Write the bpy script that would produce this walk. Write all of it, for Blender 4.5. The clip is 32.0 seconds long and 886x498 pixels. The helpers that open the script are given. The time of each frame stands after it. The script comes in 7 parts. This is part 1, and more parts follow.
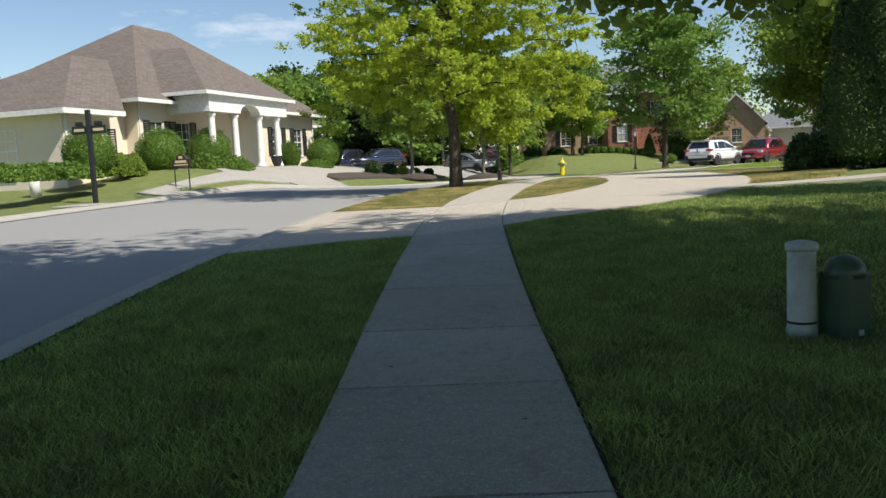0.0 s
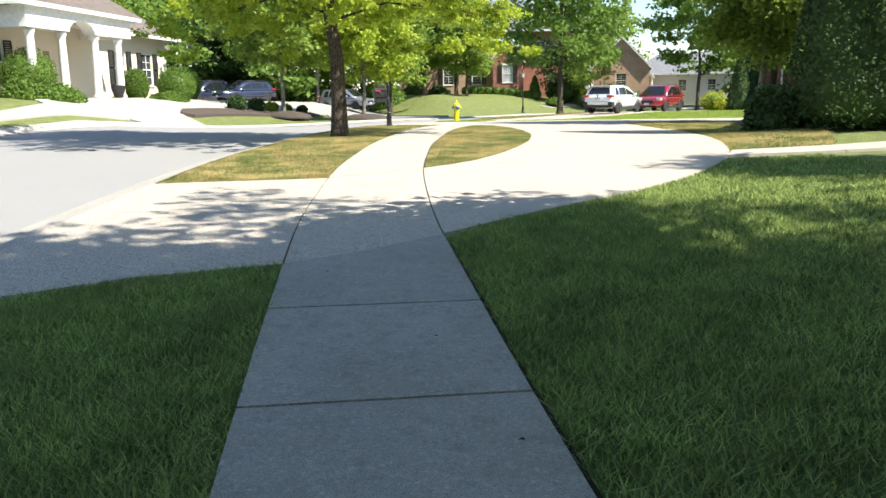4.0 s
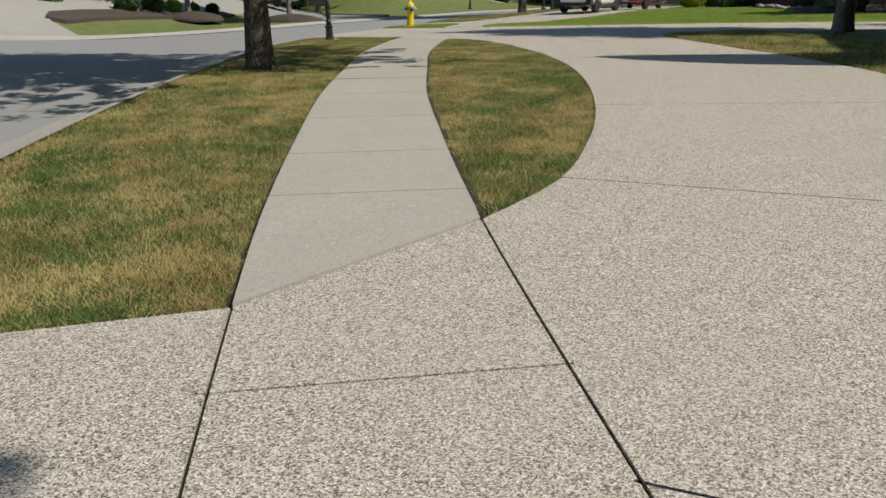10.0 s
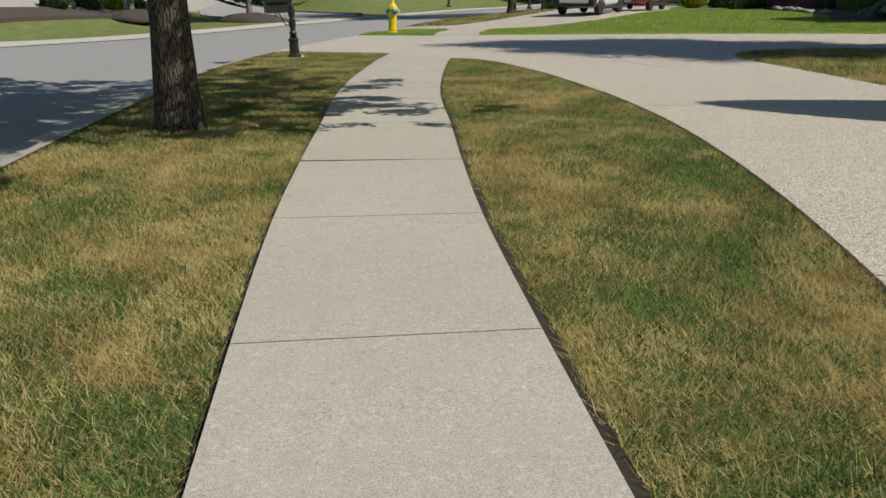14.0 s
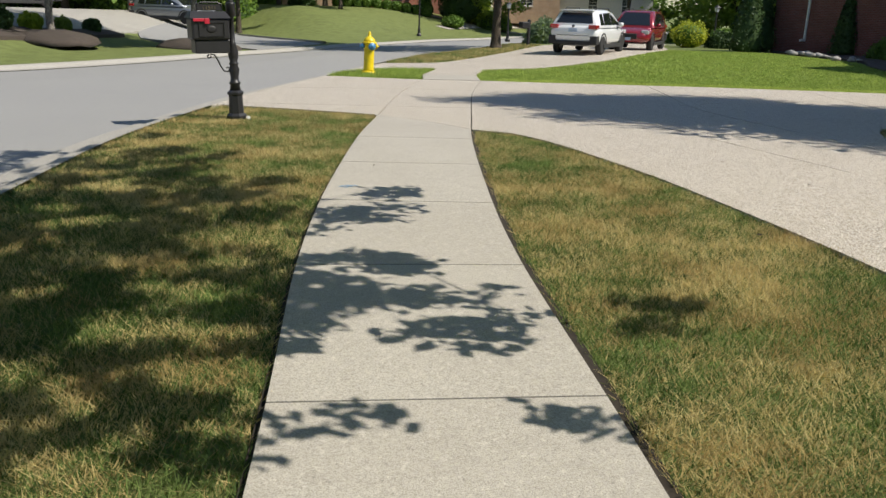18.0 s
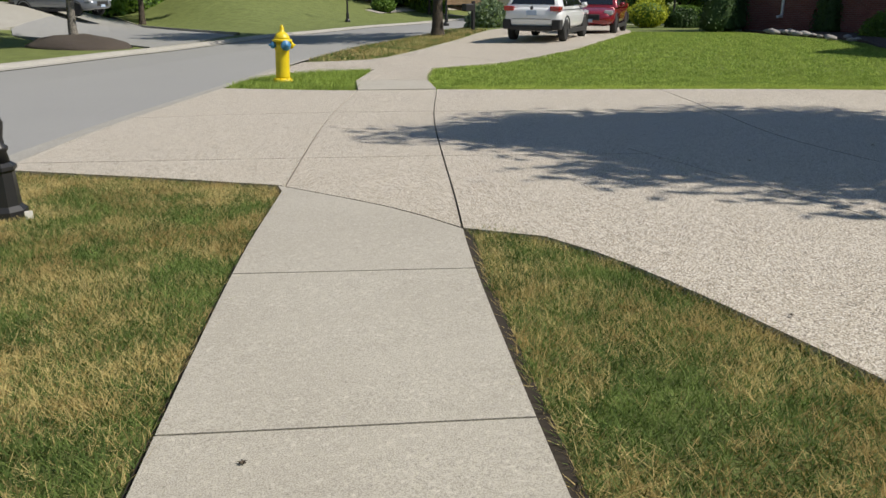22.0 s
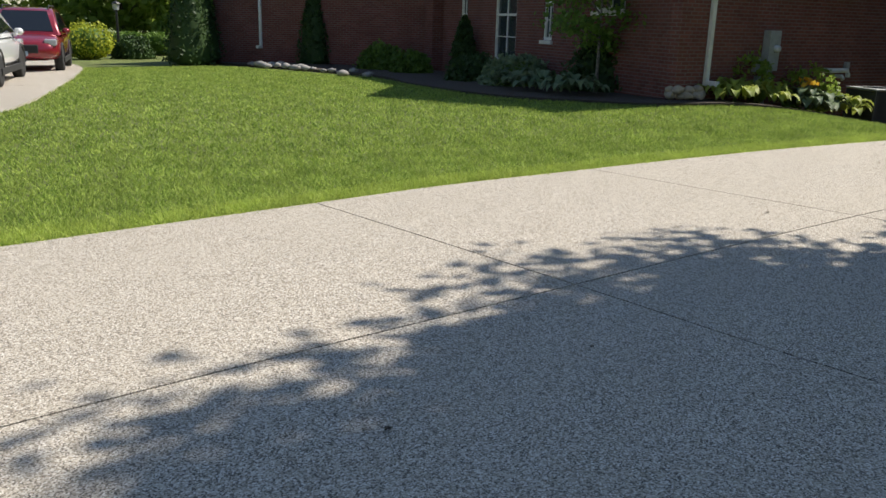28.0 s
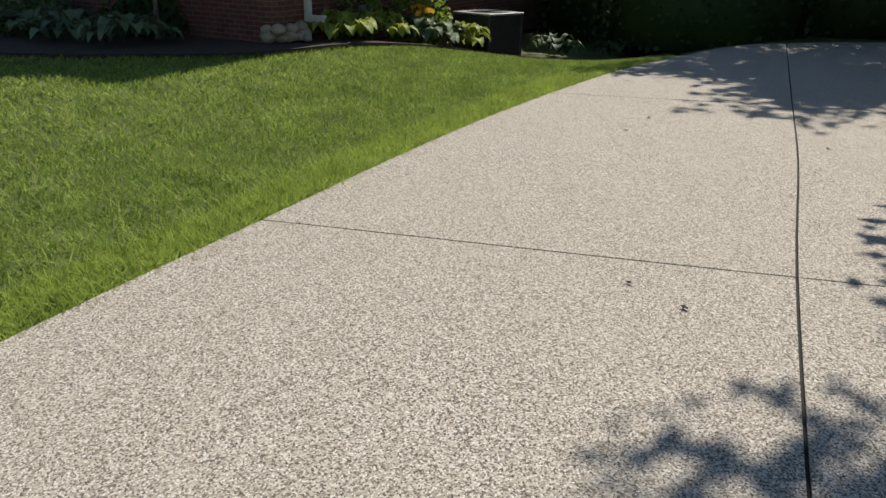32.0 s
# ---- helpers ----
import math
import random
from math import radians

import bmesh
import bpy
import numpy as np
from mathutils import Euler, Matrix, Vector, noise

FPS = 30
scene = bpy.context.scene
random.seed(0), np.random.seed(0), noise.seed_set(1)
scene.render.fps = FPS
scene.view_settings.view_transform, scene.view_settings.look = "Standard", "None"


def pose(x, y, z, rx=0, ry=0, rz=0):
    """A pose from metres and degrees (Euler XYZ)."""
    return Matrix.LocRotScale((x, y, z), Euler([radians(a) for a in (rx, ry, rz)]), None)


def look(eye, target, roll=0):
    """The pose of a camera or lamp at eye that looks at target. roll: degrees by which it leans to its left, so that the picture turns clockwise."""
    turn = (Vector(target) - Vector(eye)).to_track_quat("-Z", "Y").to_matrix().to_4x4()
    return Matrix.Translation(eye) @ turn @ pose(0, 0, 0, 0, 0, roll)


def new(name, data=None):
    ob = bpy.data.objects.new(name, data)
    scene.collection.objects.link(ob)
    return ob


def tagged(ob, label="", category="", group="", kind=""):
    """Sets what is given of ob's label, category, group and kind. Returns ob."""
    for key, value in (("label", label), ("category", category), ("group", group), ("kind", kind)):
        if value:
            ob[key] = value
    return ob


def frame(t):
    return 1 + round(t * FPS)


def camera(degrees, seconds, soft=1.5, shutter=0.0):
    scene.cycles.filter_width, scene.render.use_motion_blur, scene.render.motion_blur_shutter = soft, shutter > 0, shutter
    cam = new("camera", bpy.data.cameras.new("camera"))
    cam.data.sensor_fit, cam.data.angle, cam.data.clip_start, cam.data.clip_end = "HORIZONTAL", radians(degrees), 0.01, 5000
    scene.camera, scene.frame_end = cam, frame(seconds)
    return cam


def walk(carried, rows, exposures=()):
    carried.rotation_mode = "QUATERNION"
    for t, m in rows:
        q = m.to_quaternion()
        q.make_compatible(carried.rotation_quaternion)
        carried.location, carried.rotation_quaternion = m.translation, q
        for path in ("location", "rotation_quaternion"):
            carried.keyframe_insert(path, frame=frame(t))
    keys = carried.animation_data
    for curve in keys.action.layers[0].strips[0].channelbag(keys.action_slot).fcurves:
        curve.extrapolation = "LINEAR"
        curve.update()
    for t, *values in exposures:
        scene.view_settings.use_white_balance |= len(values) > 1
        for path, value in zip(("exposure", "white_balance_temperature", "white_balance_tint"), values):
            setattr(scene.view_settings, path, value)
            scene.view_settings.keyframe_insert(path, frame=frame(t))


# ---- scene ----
cam = camera(57.1, 32.0)
PATH = [
    (0, (0.739, -4.837, 0.876), (0.682, -2.848, 0.668), -2.8),
    (0.5, (0.736, -4.170, 0.907), (0.799, -2.192, 0.622), -3.0),
    (1, (0.714, -3.498, 0.954), (0.752, -1.521, 0.654), -2.8),
    (1.5, (0.685, -2.824, 1.000), (0.773, -0.852, 0.684), 1.0),
    (2, (0.660, -2.153, 1.023), (0.847, -0.187, 0.702), -0.2),
    (2.5, (0.582, -1.499, 1.024), (0.910, 0.443, 0.672), -0.5),
    (3, (0.514, -0.864, 1.024), (0.855, 1.070, 0.646), -2.6),
    (3.5, (0.418, -0.232, 1.048), (0.684, 1.717, 0.687), -1.7),
    (5.5, (0.584, 2.270, 1.145), (0.843, 4.202, 0.697), 1.1),
    (6, (0.602, 2.927, 1.157), (0.849, 4.857, 0.694), 1.9),
    (6.5, (0.600, 3.580, 1.157), (1.118, 5.454, 0.685), 0.6),
    (7, (0.567, 4.238, 1.184), (0.983, 6.135, 0.706), -0.7),
    (7.5, (0.552, 4.878, 1.212), (0.997, 6.748, 0.662), -0.1),
    (8, (0.578, 5.509, 1.256), (1.016, 7.396, 0.759), -1.3),
    (8.5, (0.567, 6.112, 1.279), (0.991, 7.990, 0.735), -0.2),
    (9, (0.560, 6.693, 1.286), (0.993, 8.564, 0.729), -1.4),
    (9.5, (0.529, 7.271, 1.297), (0.900, 9.149, 0.717), -1.3),
    (10, (0.512, 7.853, 1.313), (0.914, 9.713, 0.697), -1.0),
    (10.5, (0.503, 8.447, 1.350), (0.895, 10.303, 0.715), -2.3),
    (11, (0.501, 9.050, 1.374), (0.903, 10.891, 0.705), 0.8),
    (11.5, (0.540, 9.685, 1.388), (0.935, 11.536, 0.739), -0.9),
    (12, (0.600, 10.344, 1.406), (1.021, 12.231, 0.893), -0.9),
    (12.5, (0.688, 10.985, 1.425), (1.140, 12.903, 1.084), -0.4),
    (13, (0.784, 11.615, 1.440), (1.230, 13.514, 0.998), 0.4),
    (13.5, (0.888, 12.247, 1.452), (1.356, 14.085, 0.815), 0.5),
    (14, (0.994, 12.881, 1.461), (1.470, 14.718, 0.830), -0.4),
    (14.5, (1.091, 13.516, 1.471), (1.588, 15.366, 0.896), -0.3),
    (16.5, (1.331, 16.195, 1.505), (1.812, 18.023, 0.853), 0.3),
    (17, (1.400, 16.833, 1.499), (1.905, 18.648, 0.827), -1.2),
    (17.5, (1.492, 17.465, 1.507), (2.023, 19.321, 0.983), 1.0),
    (18, (1.610, 18.083, 1.515), (2.198, 19.907, 0.942), 1.7),
    (18.5, (1.770, 18.682, 1.524), (2.357, 20.516, 0.986), 0.7),
    (19, (1.927, 19.276, 1.523), (2.585, 21.080, 0.963), 3.1),
    (19.5, (2.108, 19.862, 1.522), (2.787, 21.660, 0.967), -0.2),
    (20, (2.288, 20.456, 1.535), (2.996, 22.273, 1.090), 0.1),
    (20.5, (2.442, 21.055, 1.538), (3.216, 22.840, 1.072), 0.5),
    (21, (2.607, 21.647, 1.538), (3.333, 23.448, 1.061), -1.5),
    (21.5, (2.760, 22.240, 1.524), (3.461, 24.033, 0.985), 2.1),
    (22, (2.930, 22.836, 1.512), (3.654, 24.597, 0.901), 0.3),
    (22.5, (3.070, 23.447, 1.511), (3.800, 25.231, 0.976), 0.9),
    (23, (3.209, 24.053, 1.511), (3.944, 25.784, 0.832), 1.9),
    (23.5, (3.340, 24.657, 1.523), (4.056, 26.405, 0.868), 1.2),
    (24, (3.468, 25.257, 1.501), (4.218, 26.990, 0.843), 1.6),
    (24.5, (3.655, 25.848, 1.477), (4.424, 27.588, 0.859), 0.8),
    (26.5, (4.552, 28.235, 1.449), (5.824, 29.657, 0.850), 5.3),
    (27, (4.973, 28.713, 1.449), (6.332, 30.078, 0.911), 4.1),
    (27.5, (5.369, 29.172, 1.453), (6.989, 30.219, 0.922), 4.7),
    (28, (5.764, 29.582, 1.459), (7.464, 30.488, 0.923), 1.6),
    (28.5, (6.165, 29.950, 1.472), (7.965, 30.685, 1.003), -0.6),
    (29, (6.587, 30.256, 1.458), (8.449, 30.768, 0.937), 1.2),
    (29.5, (7.047, 30.515, 1.439), (8.910, 30.989, 0.885), 0.8),
    (30, (7.530, 30.771, 1.412), (9.425, 31.104, 0.866), 4.8),
    (30.5, (8.033, 31.003, 1.403), (9.954, 31.219, 0.889), 6.0),
    (31, (8.536, 31.229, 1.406), (10.439, 31.460, 0.837), 4.2),
    (31.5, (9.045, 31.381, 1.417), (10.920, 31.301, 0.725), 2.4),
    (32, (9.558, 31.505, 1.439), (11.431, 31.371, 0.750), 1.0),
]
walk(cam, [(t, look(eye, aim, lean)) for t, eye, aim, lean in PATH],
     [(0.0, 0.3), (0.6, 1.05), (3.0, 1.25), (6.0, 0.7), (8.0, 0.15), (10.0, -0.25), (11.5, -0.32), (12.5, 0.0), (13.3, 0.05), (14.0, -0.15), (17.0, -0.1), (18.0, 0.18), (21.0, 0.15), (22.0, 0.0), (24.0, 0.05), (27.0, 0.3), (30.0, 0.22), (32.0, -0.15)])

# ---- light ----
SUN_AZ = (0.82, -0.572)          # ground direction towards the sun
SUN_EL = radians(48.5)
world = bpy.data.worlds.new("sky")
scene.world = world
world.use_nodes = True
wn = world.node_tree.nodes
wl = world.node_tree.links
wn.clear()
w_out = wn.new("ShaderNodeOutputWorld")
w_bg = wn.new("ShaderNodeBackground")
w_sky = wn.new("ShaderNodeTexSky")
w_sky.sky_type = 'NISHITA'
w_sky.sun_disc = False
w_sky.sun_elevation = SUN_EL
w_sky.sun_rotation = math.atan2(SUN_AZ[0], SUN_AZ[1])
w_sky.air_density, w_sky.dust_density, w_sky.ozone_density = 1.0, 0.2, 2.2
# thin summer clouds over the blue
w_tc = wn.new("ShaderNodeTexCoord")
w_map = wn.new("ShaderNodeMapping")
w_map.inputs["Scale"].default_value = (1.6, 1.6, 6.0)
w_no = wn.new("ShaderNodeTexNoise")
w_no.inputs["Scale"].default_value = 2.2
w_no.inputs["Detail"].default_value = 7
w_no.inputs["Roughness"].default_value = 0.6
w_ramp = wn.new("ShaderNodeValToRGB")
w_ramp.color_ramp.elements[0].position = 0.60
w_ramp.color_ramp.elements[1].position = 0.76
w_mix = wn.new("ShaderNodeMixRGB")
w_mix.inputs["Color2"].default_value = (7.6, 8.0, 8.6, 1)
wl.new(w_tc.outputs["Generated"], w_map.inputs["Vector"])
wl.new(w_map.outputs["Vector"], w_no.inputs["Vector"])
wl.new(w_no.outputs["Fac"], w_ramp.inputs["Fac"])
wl.new(w_ramp.outputs["Color"], w_mix.inputs["Fac"])
wl.new(w_sky.outputs["Color"], w_mix.inputs["Color1"])
wl.new(w_mix.outputs["Color"], w_bg.inputs["Color"])
w_bg.inputs["Strength"].default_value = 0.098
wl.new(w_bg.outputs["Background"], w_out.inputs["Surface"])

sun = new("sun", bpy.data.lights.new("sun", 'SUN'))
sun.data.energy = 5.0
sun.data.angle = radians(0.53)
sun.data.color = (1.0, 0.93, 0.82)
sun_way = Vector((SUN_AZ[0] * math.cos(SUN_EL), SUN_AZ[1] * math.cos(SUN_EL), math.sin(SUN_EL)))
sun.matrix_world = look(sun_way * 60, (0, 0, 0))


# ---- materials ----
def material(name, rough=0.8, metal=0.0, spec=0.5):
    m = bpy.data.materials.new(name)
    m.use_nodes = True
    b = m.node_tree.nodes["Principled BSDF"]
    b.inputs["Roughness"].default_value = rough
    b.inputs["Metallic"].default_value = metal
    b.inputs["Specular IOR Level"].default_value = spec
    return m, m.node_tree.nodes, m.node_tree.links, b


def col(c):
    return (c[0], c[1], c[2], 1.0)


def noise_node(n, l, scale, detail=4, rough=0.55, vec=None):
    t = n.new("ShaderNodeTexNoise")
    t.inputs["Scale"].default_value = scale
    t.inputs["Detail"].default_value = detail
    t.inputs["Roughness"].default_value = rough
    if vec is not None:
        l.new(vec, t.inputs["Vector"])
    return t.outputs["Fac"]


def ramp(n, l, fac, stops):
    r = n.new("ShaderNodeValToRGB")
    e = r.color_ramp.elements
    while len(e) < len(stops):
        e.new(0.5)
    for k, (p, c) in enumerate(stops):
        e[k].position = p
        e[k].color = col(c)
    l.new(fac, r.inputs["Fac"])
    return r.outputs["Color"]


def mix(n, l, fac, a, b, kind='MIX'):
    m = n.new("ShaderNodeMixRGB")
    m.blend_type = kind
    for sock, v in (("Fac", fac), ("Color1", a), ("Color2", b)):
        if isinstance(v, (int, float)):
            m.inputs[sock].default_value = v
        elif isinstance(v, tuple):
            m.inputs[sock].default_value = col(v)
        else:
            l.new(v, m.inputs[sock])
    return m.outputs["Color"]


def bump(n, l, b, height, strength=0.3, dist=0.01):
    k = n.new("ShaderNodeBump")
    k.inputs["Strength"].default_value = strength
    k.inputs["Distance"].default_value = dist
    l.new(height, k.inputs["Height"])
    l.new(k.outputs["Normal"], b.inputs["Normal"])


def place(n):
    return n.new("ShaderNodeNewGeometry").outputs["Position"]


def obj_co(n):
    return n.new("ShaderNodeTexCoord").outputs["Object"]


def two_tone(name, a, b, scale, fine=None, rough=0.8, metal=0.0, spec=0.5, bumpy=0.15, dist=0.005, vary=0.0):
    """A surface that goes between two colours in patches and again in fine grain."""
    m, n, l, p = material(name, rough, metal, spec)
    v = obj_co(n)
    big = noise_node(n, l, scale, 5, 0.6, v)
    small = noise_node(n, l, fine or scale * 14, 3, 0.6, v)
    c = mix(n, l, big, a, b)
    dark = tuple(x * 0.72 for x in a)
    c = mix(n, l, ramp(n, l, small, [(0.42, (0, 0, 0)), (0.68, (0.55, 0.55, 0.55))]), c, dark)
    if vary:
        r = n.new("ShaderNodeObjectInfo").outputs["Random"]
        c = mix(n, l, ramp(n, l, r, [(0, (0, 0, 0)), (1, (vary, vary, vary))]), c, tuple(x * 0.6 for x in a))
    l.new(c, p.inputs["Base Color"])
    bump(n, l, p, small, bumpy, dist)
    return m


def concrete_material(name, light, dark, stain):
    m, n, l, p = material(name, 0.9, 0, 0.3)
    v = place(n)
    big = noise_node(n, l, 0.7, 6, 0.65, v)
    mid = noise_node(n, l, 9.0, 5, 0.7, v)
    fine = noise_node(n, l, 160.0, 2, 0.6, v)
    rnd = n.new("ShaderNodeObjectInfo").outputs["Random"]
    c = mix(n, l, ramp(n, l, big, [(0.3, (0, 0, 0)), (0.7, (1, 1, 1))]), light, dark)
    c = mix(n, l, ramp(n, l, mid, [(0.5, (0, 0, 0)), (0.75, (0.5, 0.5, 0.5))]), c, stain)
    c = mix(n, l, ramp(n, l, fine, [(0.38, (0.6, 0.6, 0.6)), (0.56, (0, 0, 0))]), c, tuple(x * 0.5 for x in dark))
    c = mix(n, l, ramp(n, l, rnd, [(0, (0, 0, 0)), (1, (0.22, 0.22, 0.22))]), c, stain)
    grit = noise_node(n, l, 55.0, 3, 0.75, v)
    c = mix(n, l, ramp(n, l, grit, [(0.60, (0, 0, 0)), (0.72, (0.75, 0.75, 0.75))]), c, tuple(x * 0.42 for x in dark))
    pale = noise_node(n, l, 38.0, 4, 0.75, v)
    c = mix(n, l, ramp(n, l, pale, [(0.54, (0, 0, 0)), (0.70, (0.55, 0.55, 0.55))]), c, tuple(min(0.8, x * 1.3) for x in light))
    l.new(c, p.inputs["Base Color"])
    bump(n, l, p, fine, 0.4, 0.005)
    return m


def aggregate_material(name, tone):
    """Washed pebbles set in cement: each pebble has its own colour and size."""
    m, n, l, p = material(name, 0.8, 0, 0.35)
    v = place(n)
    cols = []
    for scale in (165, 96):
        cell = n.new("ShaderNodeTexVoronoi")
        cell.inputs["Scale"].default_value = scale
        l.new(v, cell.inputs["Vector"])
        sep = n.new("ShaderNodeSeparateColor")
        l.new(cell.outputs["Color"], sep.inputs["Color"])
        cols.append((sep, cell))
    edge = n.new("ShaderNodeTexVoronoi")
    edge.feature = 'DISTANCE_TO_EDGE'
    edge.inputs["Scale"].default_value = 165
    l.new(v, edge.inputs["Vector"])
    pebble = ramp(n, l, cols[0][0].outputs["Red"], [(0.0, (0.03, 0.026, 0.024)), (0.16, (0.12, 0.098, 0.08)), (0.34, (0.36, 0.31, 0.245)), (0.70, (0.60, 0.54, 0.45)), (1.0, (0.88, 0.85, 0.79))])
    c = mix(n, l, ramp(n, l, edge.outputs["Distance"], [(0.01, (0.8, 0.8, 0.8)), (0.07, (0, 0, 0))]), pebble, (0.40, 0.355, 0.295))
    # a few larger stones, most of them pale or rusty
    large = ramp(n, l, cols[1][0].outputs["Green"], [(0.86, (0, 0, 0)), (0.88, (1, 1, 1))])
    near = ramp(n, l, cols[1][1].outputs["Distance"], [(0.34, (1, 1, 1)), (0.40, (0, 0, 0))])
    big_col = ramp(n, l, cols[1][0].outputs["Blue"], [(0.0, (0.05, 0.045, 0.04)), (0.3, (0.30, 0.21, 0.14)), (0.55, (0.62, 0.57, 0.49)), (1.0, (0.80, 0.77, 0.71))])
    c = mix(n, l, mix(n, l, 1.0, large, near, 'MULTIPLY'), c, big_col)
    big = noise_node(n, l, 0.55, 5, 0.6, v)
    c = mix(n, l, ramp(n, l, big, [(0.35, (0, 0, 0)), (0.7, (0.30, 0.30, 0.30))]), c, tone)
    l.new(c, p.inputs["Base Color"])
    bump(n, l, p, edge.outputs["Distance"], 0.5, 0.006)
    return m


def asphalt_material():
    m, n, l, p = material("asphalt", 0.85, 0, 0.4)
    v = place(n)
    big = noise_node(n, l, 0.35, 5, 0.6, v)
    fine = noise_node(n, l, 90, 3, 0.7, v)
    c = mix(n, l, big, (0.29, 0.288, 0.28), (0.35, 0.345, 0.33))
    c = mix(n, l, ramp(n, l, fine, [(0.4, (0.6, 0.6, 0.6)), (0.6, (0, 0, 0))]), c, (0.20, 0.20, 0.20))
    l.new(c, p.inputs["Base Color"])
    bump(n, l, p, fine, 0.35, 0.006)
    return m


def turf_material(name, green_a, green_b, straw, dry, blade=False, brown=(0.40, 0.28, 0.11)):
    """Mown grass: green, with straw and brown patches of their own shape."""
    m, n, l, p = material(name, 0.75, 0, 0.25)
    v = place(n)
    big = noise_node(n, l, 0.8, 5, 0.7, v)
    mid = noise_node(n, l, 3.4, 5, 0.7, v)
    if blade:
        rnd = n.new("ShaderNodeNewGeometry").outputs["Random Per Island"]
    else:
        rnd = noise_node(n, l, 60, 3, 0.7, v)
    c = mix(n, l, rnd, green_a, green_b)
    c = mix(n, l, ramp(n, l, noise_node(n, l, 2.3, 6, 0.75, v), [(0.38, (0.5, 0.5, 0.5)), (0.60, (0, 0, 0))]), c, tuple(x * (0.62 if blade else 0.42) for x in green_a))
    add = n.new("ShaderNodeMath")
    add.operation = 'MULTIPLY_ADD'
    l.new(mid, add.inputs[0])
    add.inputs[1].default_value = 0.7
    l.new(big, add.inputs[2])
    add2 = n.new("ShaderNodeMath")
    add2.operation = 'MULTIPLY_ADD'
    l.new(rnd, add2.inputs[0])
    add2.inputs[1].default_value = 0.30
    l.new(add.outputs[0], add2.inputs[2])
    # lighter and darker passes of the mower
    mow = n.new("ShaderNodeTexWave")
    mow.inputs["Scale"].default_value = 0.42
    mow.inputs["Distortion"].default_value = 1.6
    mow.inputs["Detail Scale"].default_value = 1.2
    turn = n.new("ShaderNodeMapping")
    turn.inputs["Rotation"].default_value = (0, 0, 0.75)
    l.new(v, turn.inputs["Vector"])
    l.new(turn.outputs["Vector"], mow.inputs["Vector"])
    c = mix(n, l, ramp(n, l, mow.outputs["Fac"], [(0.25, (0.2, 0.2, 0.2)), (0.75, (0, 0, 0))]), c, tuple(x * 0.6 for x in green_b))
    f = ramp(n, l, add2.outputs[0], [(max(0.0, 0.98 - dry), (0, 0, 0)), (max(0.02, 1.14 - dry), (1, 1, 1))])
    tan = mix(n, l, ramp(n, l, noise_node(n, l, 1.5, 5, 0.7, v), [(0.44, (0, 0, 0)), (0.62, (0.7, 0.7, 0.7))]), straw, brown)
    c = mix(n, l, f, c, tan)
    l.new(c, p.inputs["Base Color"])
    if blade:
        thin = n.new("ShaderNodeBsdfTranslucent")
        l.new(c, thin.inputs["Color"])
        ms = n.new("ShaderNodeMixShader")
        ms.inputs["Fac"].default_value = 0.40
        l.new(p.outputs["BSDF"], ms.inputs[1])
        l.new(thin.outputs["BSDF"], ms.inputs[2])
        l.new(ms.outputs["Shader"], n["Material Output"].inputs["Surface"])
    else:
        bump(n, l, p, rnd, 0.7, 0.03)
    return m


def leaf_material(name, a, b, glow=0.35):
    m, n, l, p = material(name, 0.55, 0, 0.25)
    rnd = n.new("ShaderNodeNewGeometry").outputs["Random Per Island"]
    big = noise_node(n, l, 0.8, 3, 0.6, obj_co(n))
    c = mix(n, l, rnd, a, b)
    c = mix(n, l, ramp(n, l, big, [(0.4, (0, 0, 0)), (0.65, (0.5, 0.5, 0.5))]), c, tuple(x * 1.35 for x in b))
    l.new(c, p.inputs["Base Color"])
    tr = n.new("ShaderNodeBsdfTranslucent")
    l.new(mix(n, l, 0.4, c, tuple(min(1, x * 1.6) for x in b)), tr.inputs["Color"])
    ms = n.new("ShaderNodeMixShader")
    ms.inputs["Fac"].default_value = glow
    l.new(p.outputs["BSDF"], ms.inputs[1])
    l.new(tr.outputs["BSDF"], ms.inputs[2])
    l.new(ms.outputs["Shader"], n["Material Output"].inputs["Surface"])
    return m


def bark_material(name, a, b):
    m, n, l, p = material(name, 0.95, 0, 0.2)
    mp = n.new("ShaderNodeMapping")
    mp.inputs["Scale"].default_value = (1, 1, 0.20)
    l.new(obj_co(n), mp.inputs["Vector"])
    crack = n.new("ShaderNodeTexVoronoi")
    crack.feature = 'DISTANCE_TO_EDGE'
    crack.inputs["Scale"].default_value = 38
    l.new(mp.outputs["Vector"], crack.inputs["Vector"])
    fine = noise_node(n, l, 40, 4, 0.7, mp.outputs["Vector"])
    c = mix(n, l, ramp(n, l, crack.outputs["Distance"], [(0.0, (1, 1, 1)), (0.16, (0, 0, 0))]), mix(n, l, fine, a, b), tuple(x * 0.3 for x in a))
    l.new(c, p.inputs["Base Color"])
    bump(n, l, p, crack.outputs["Distance"], 0.9, 0.03)
    return m


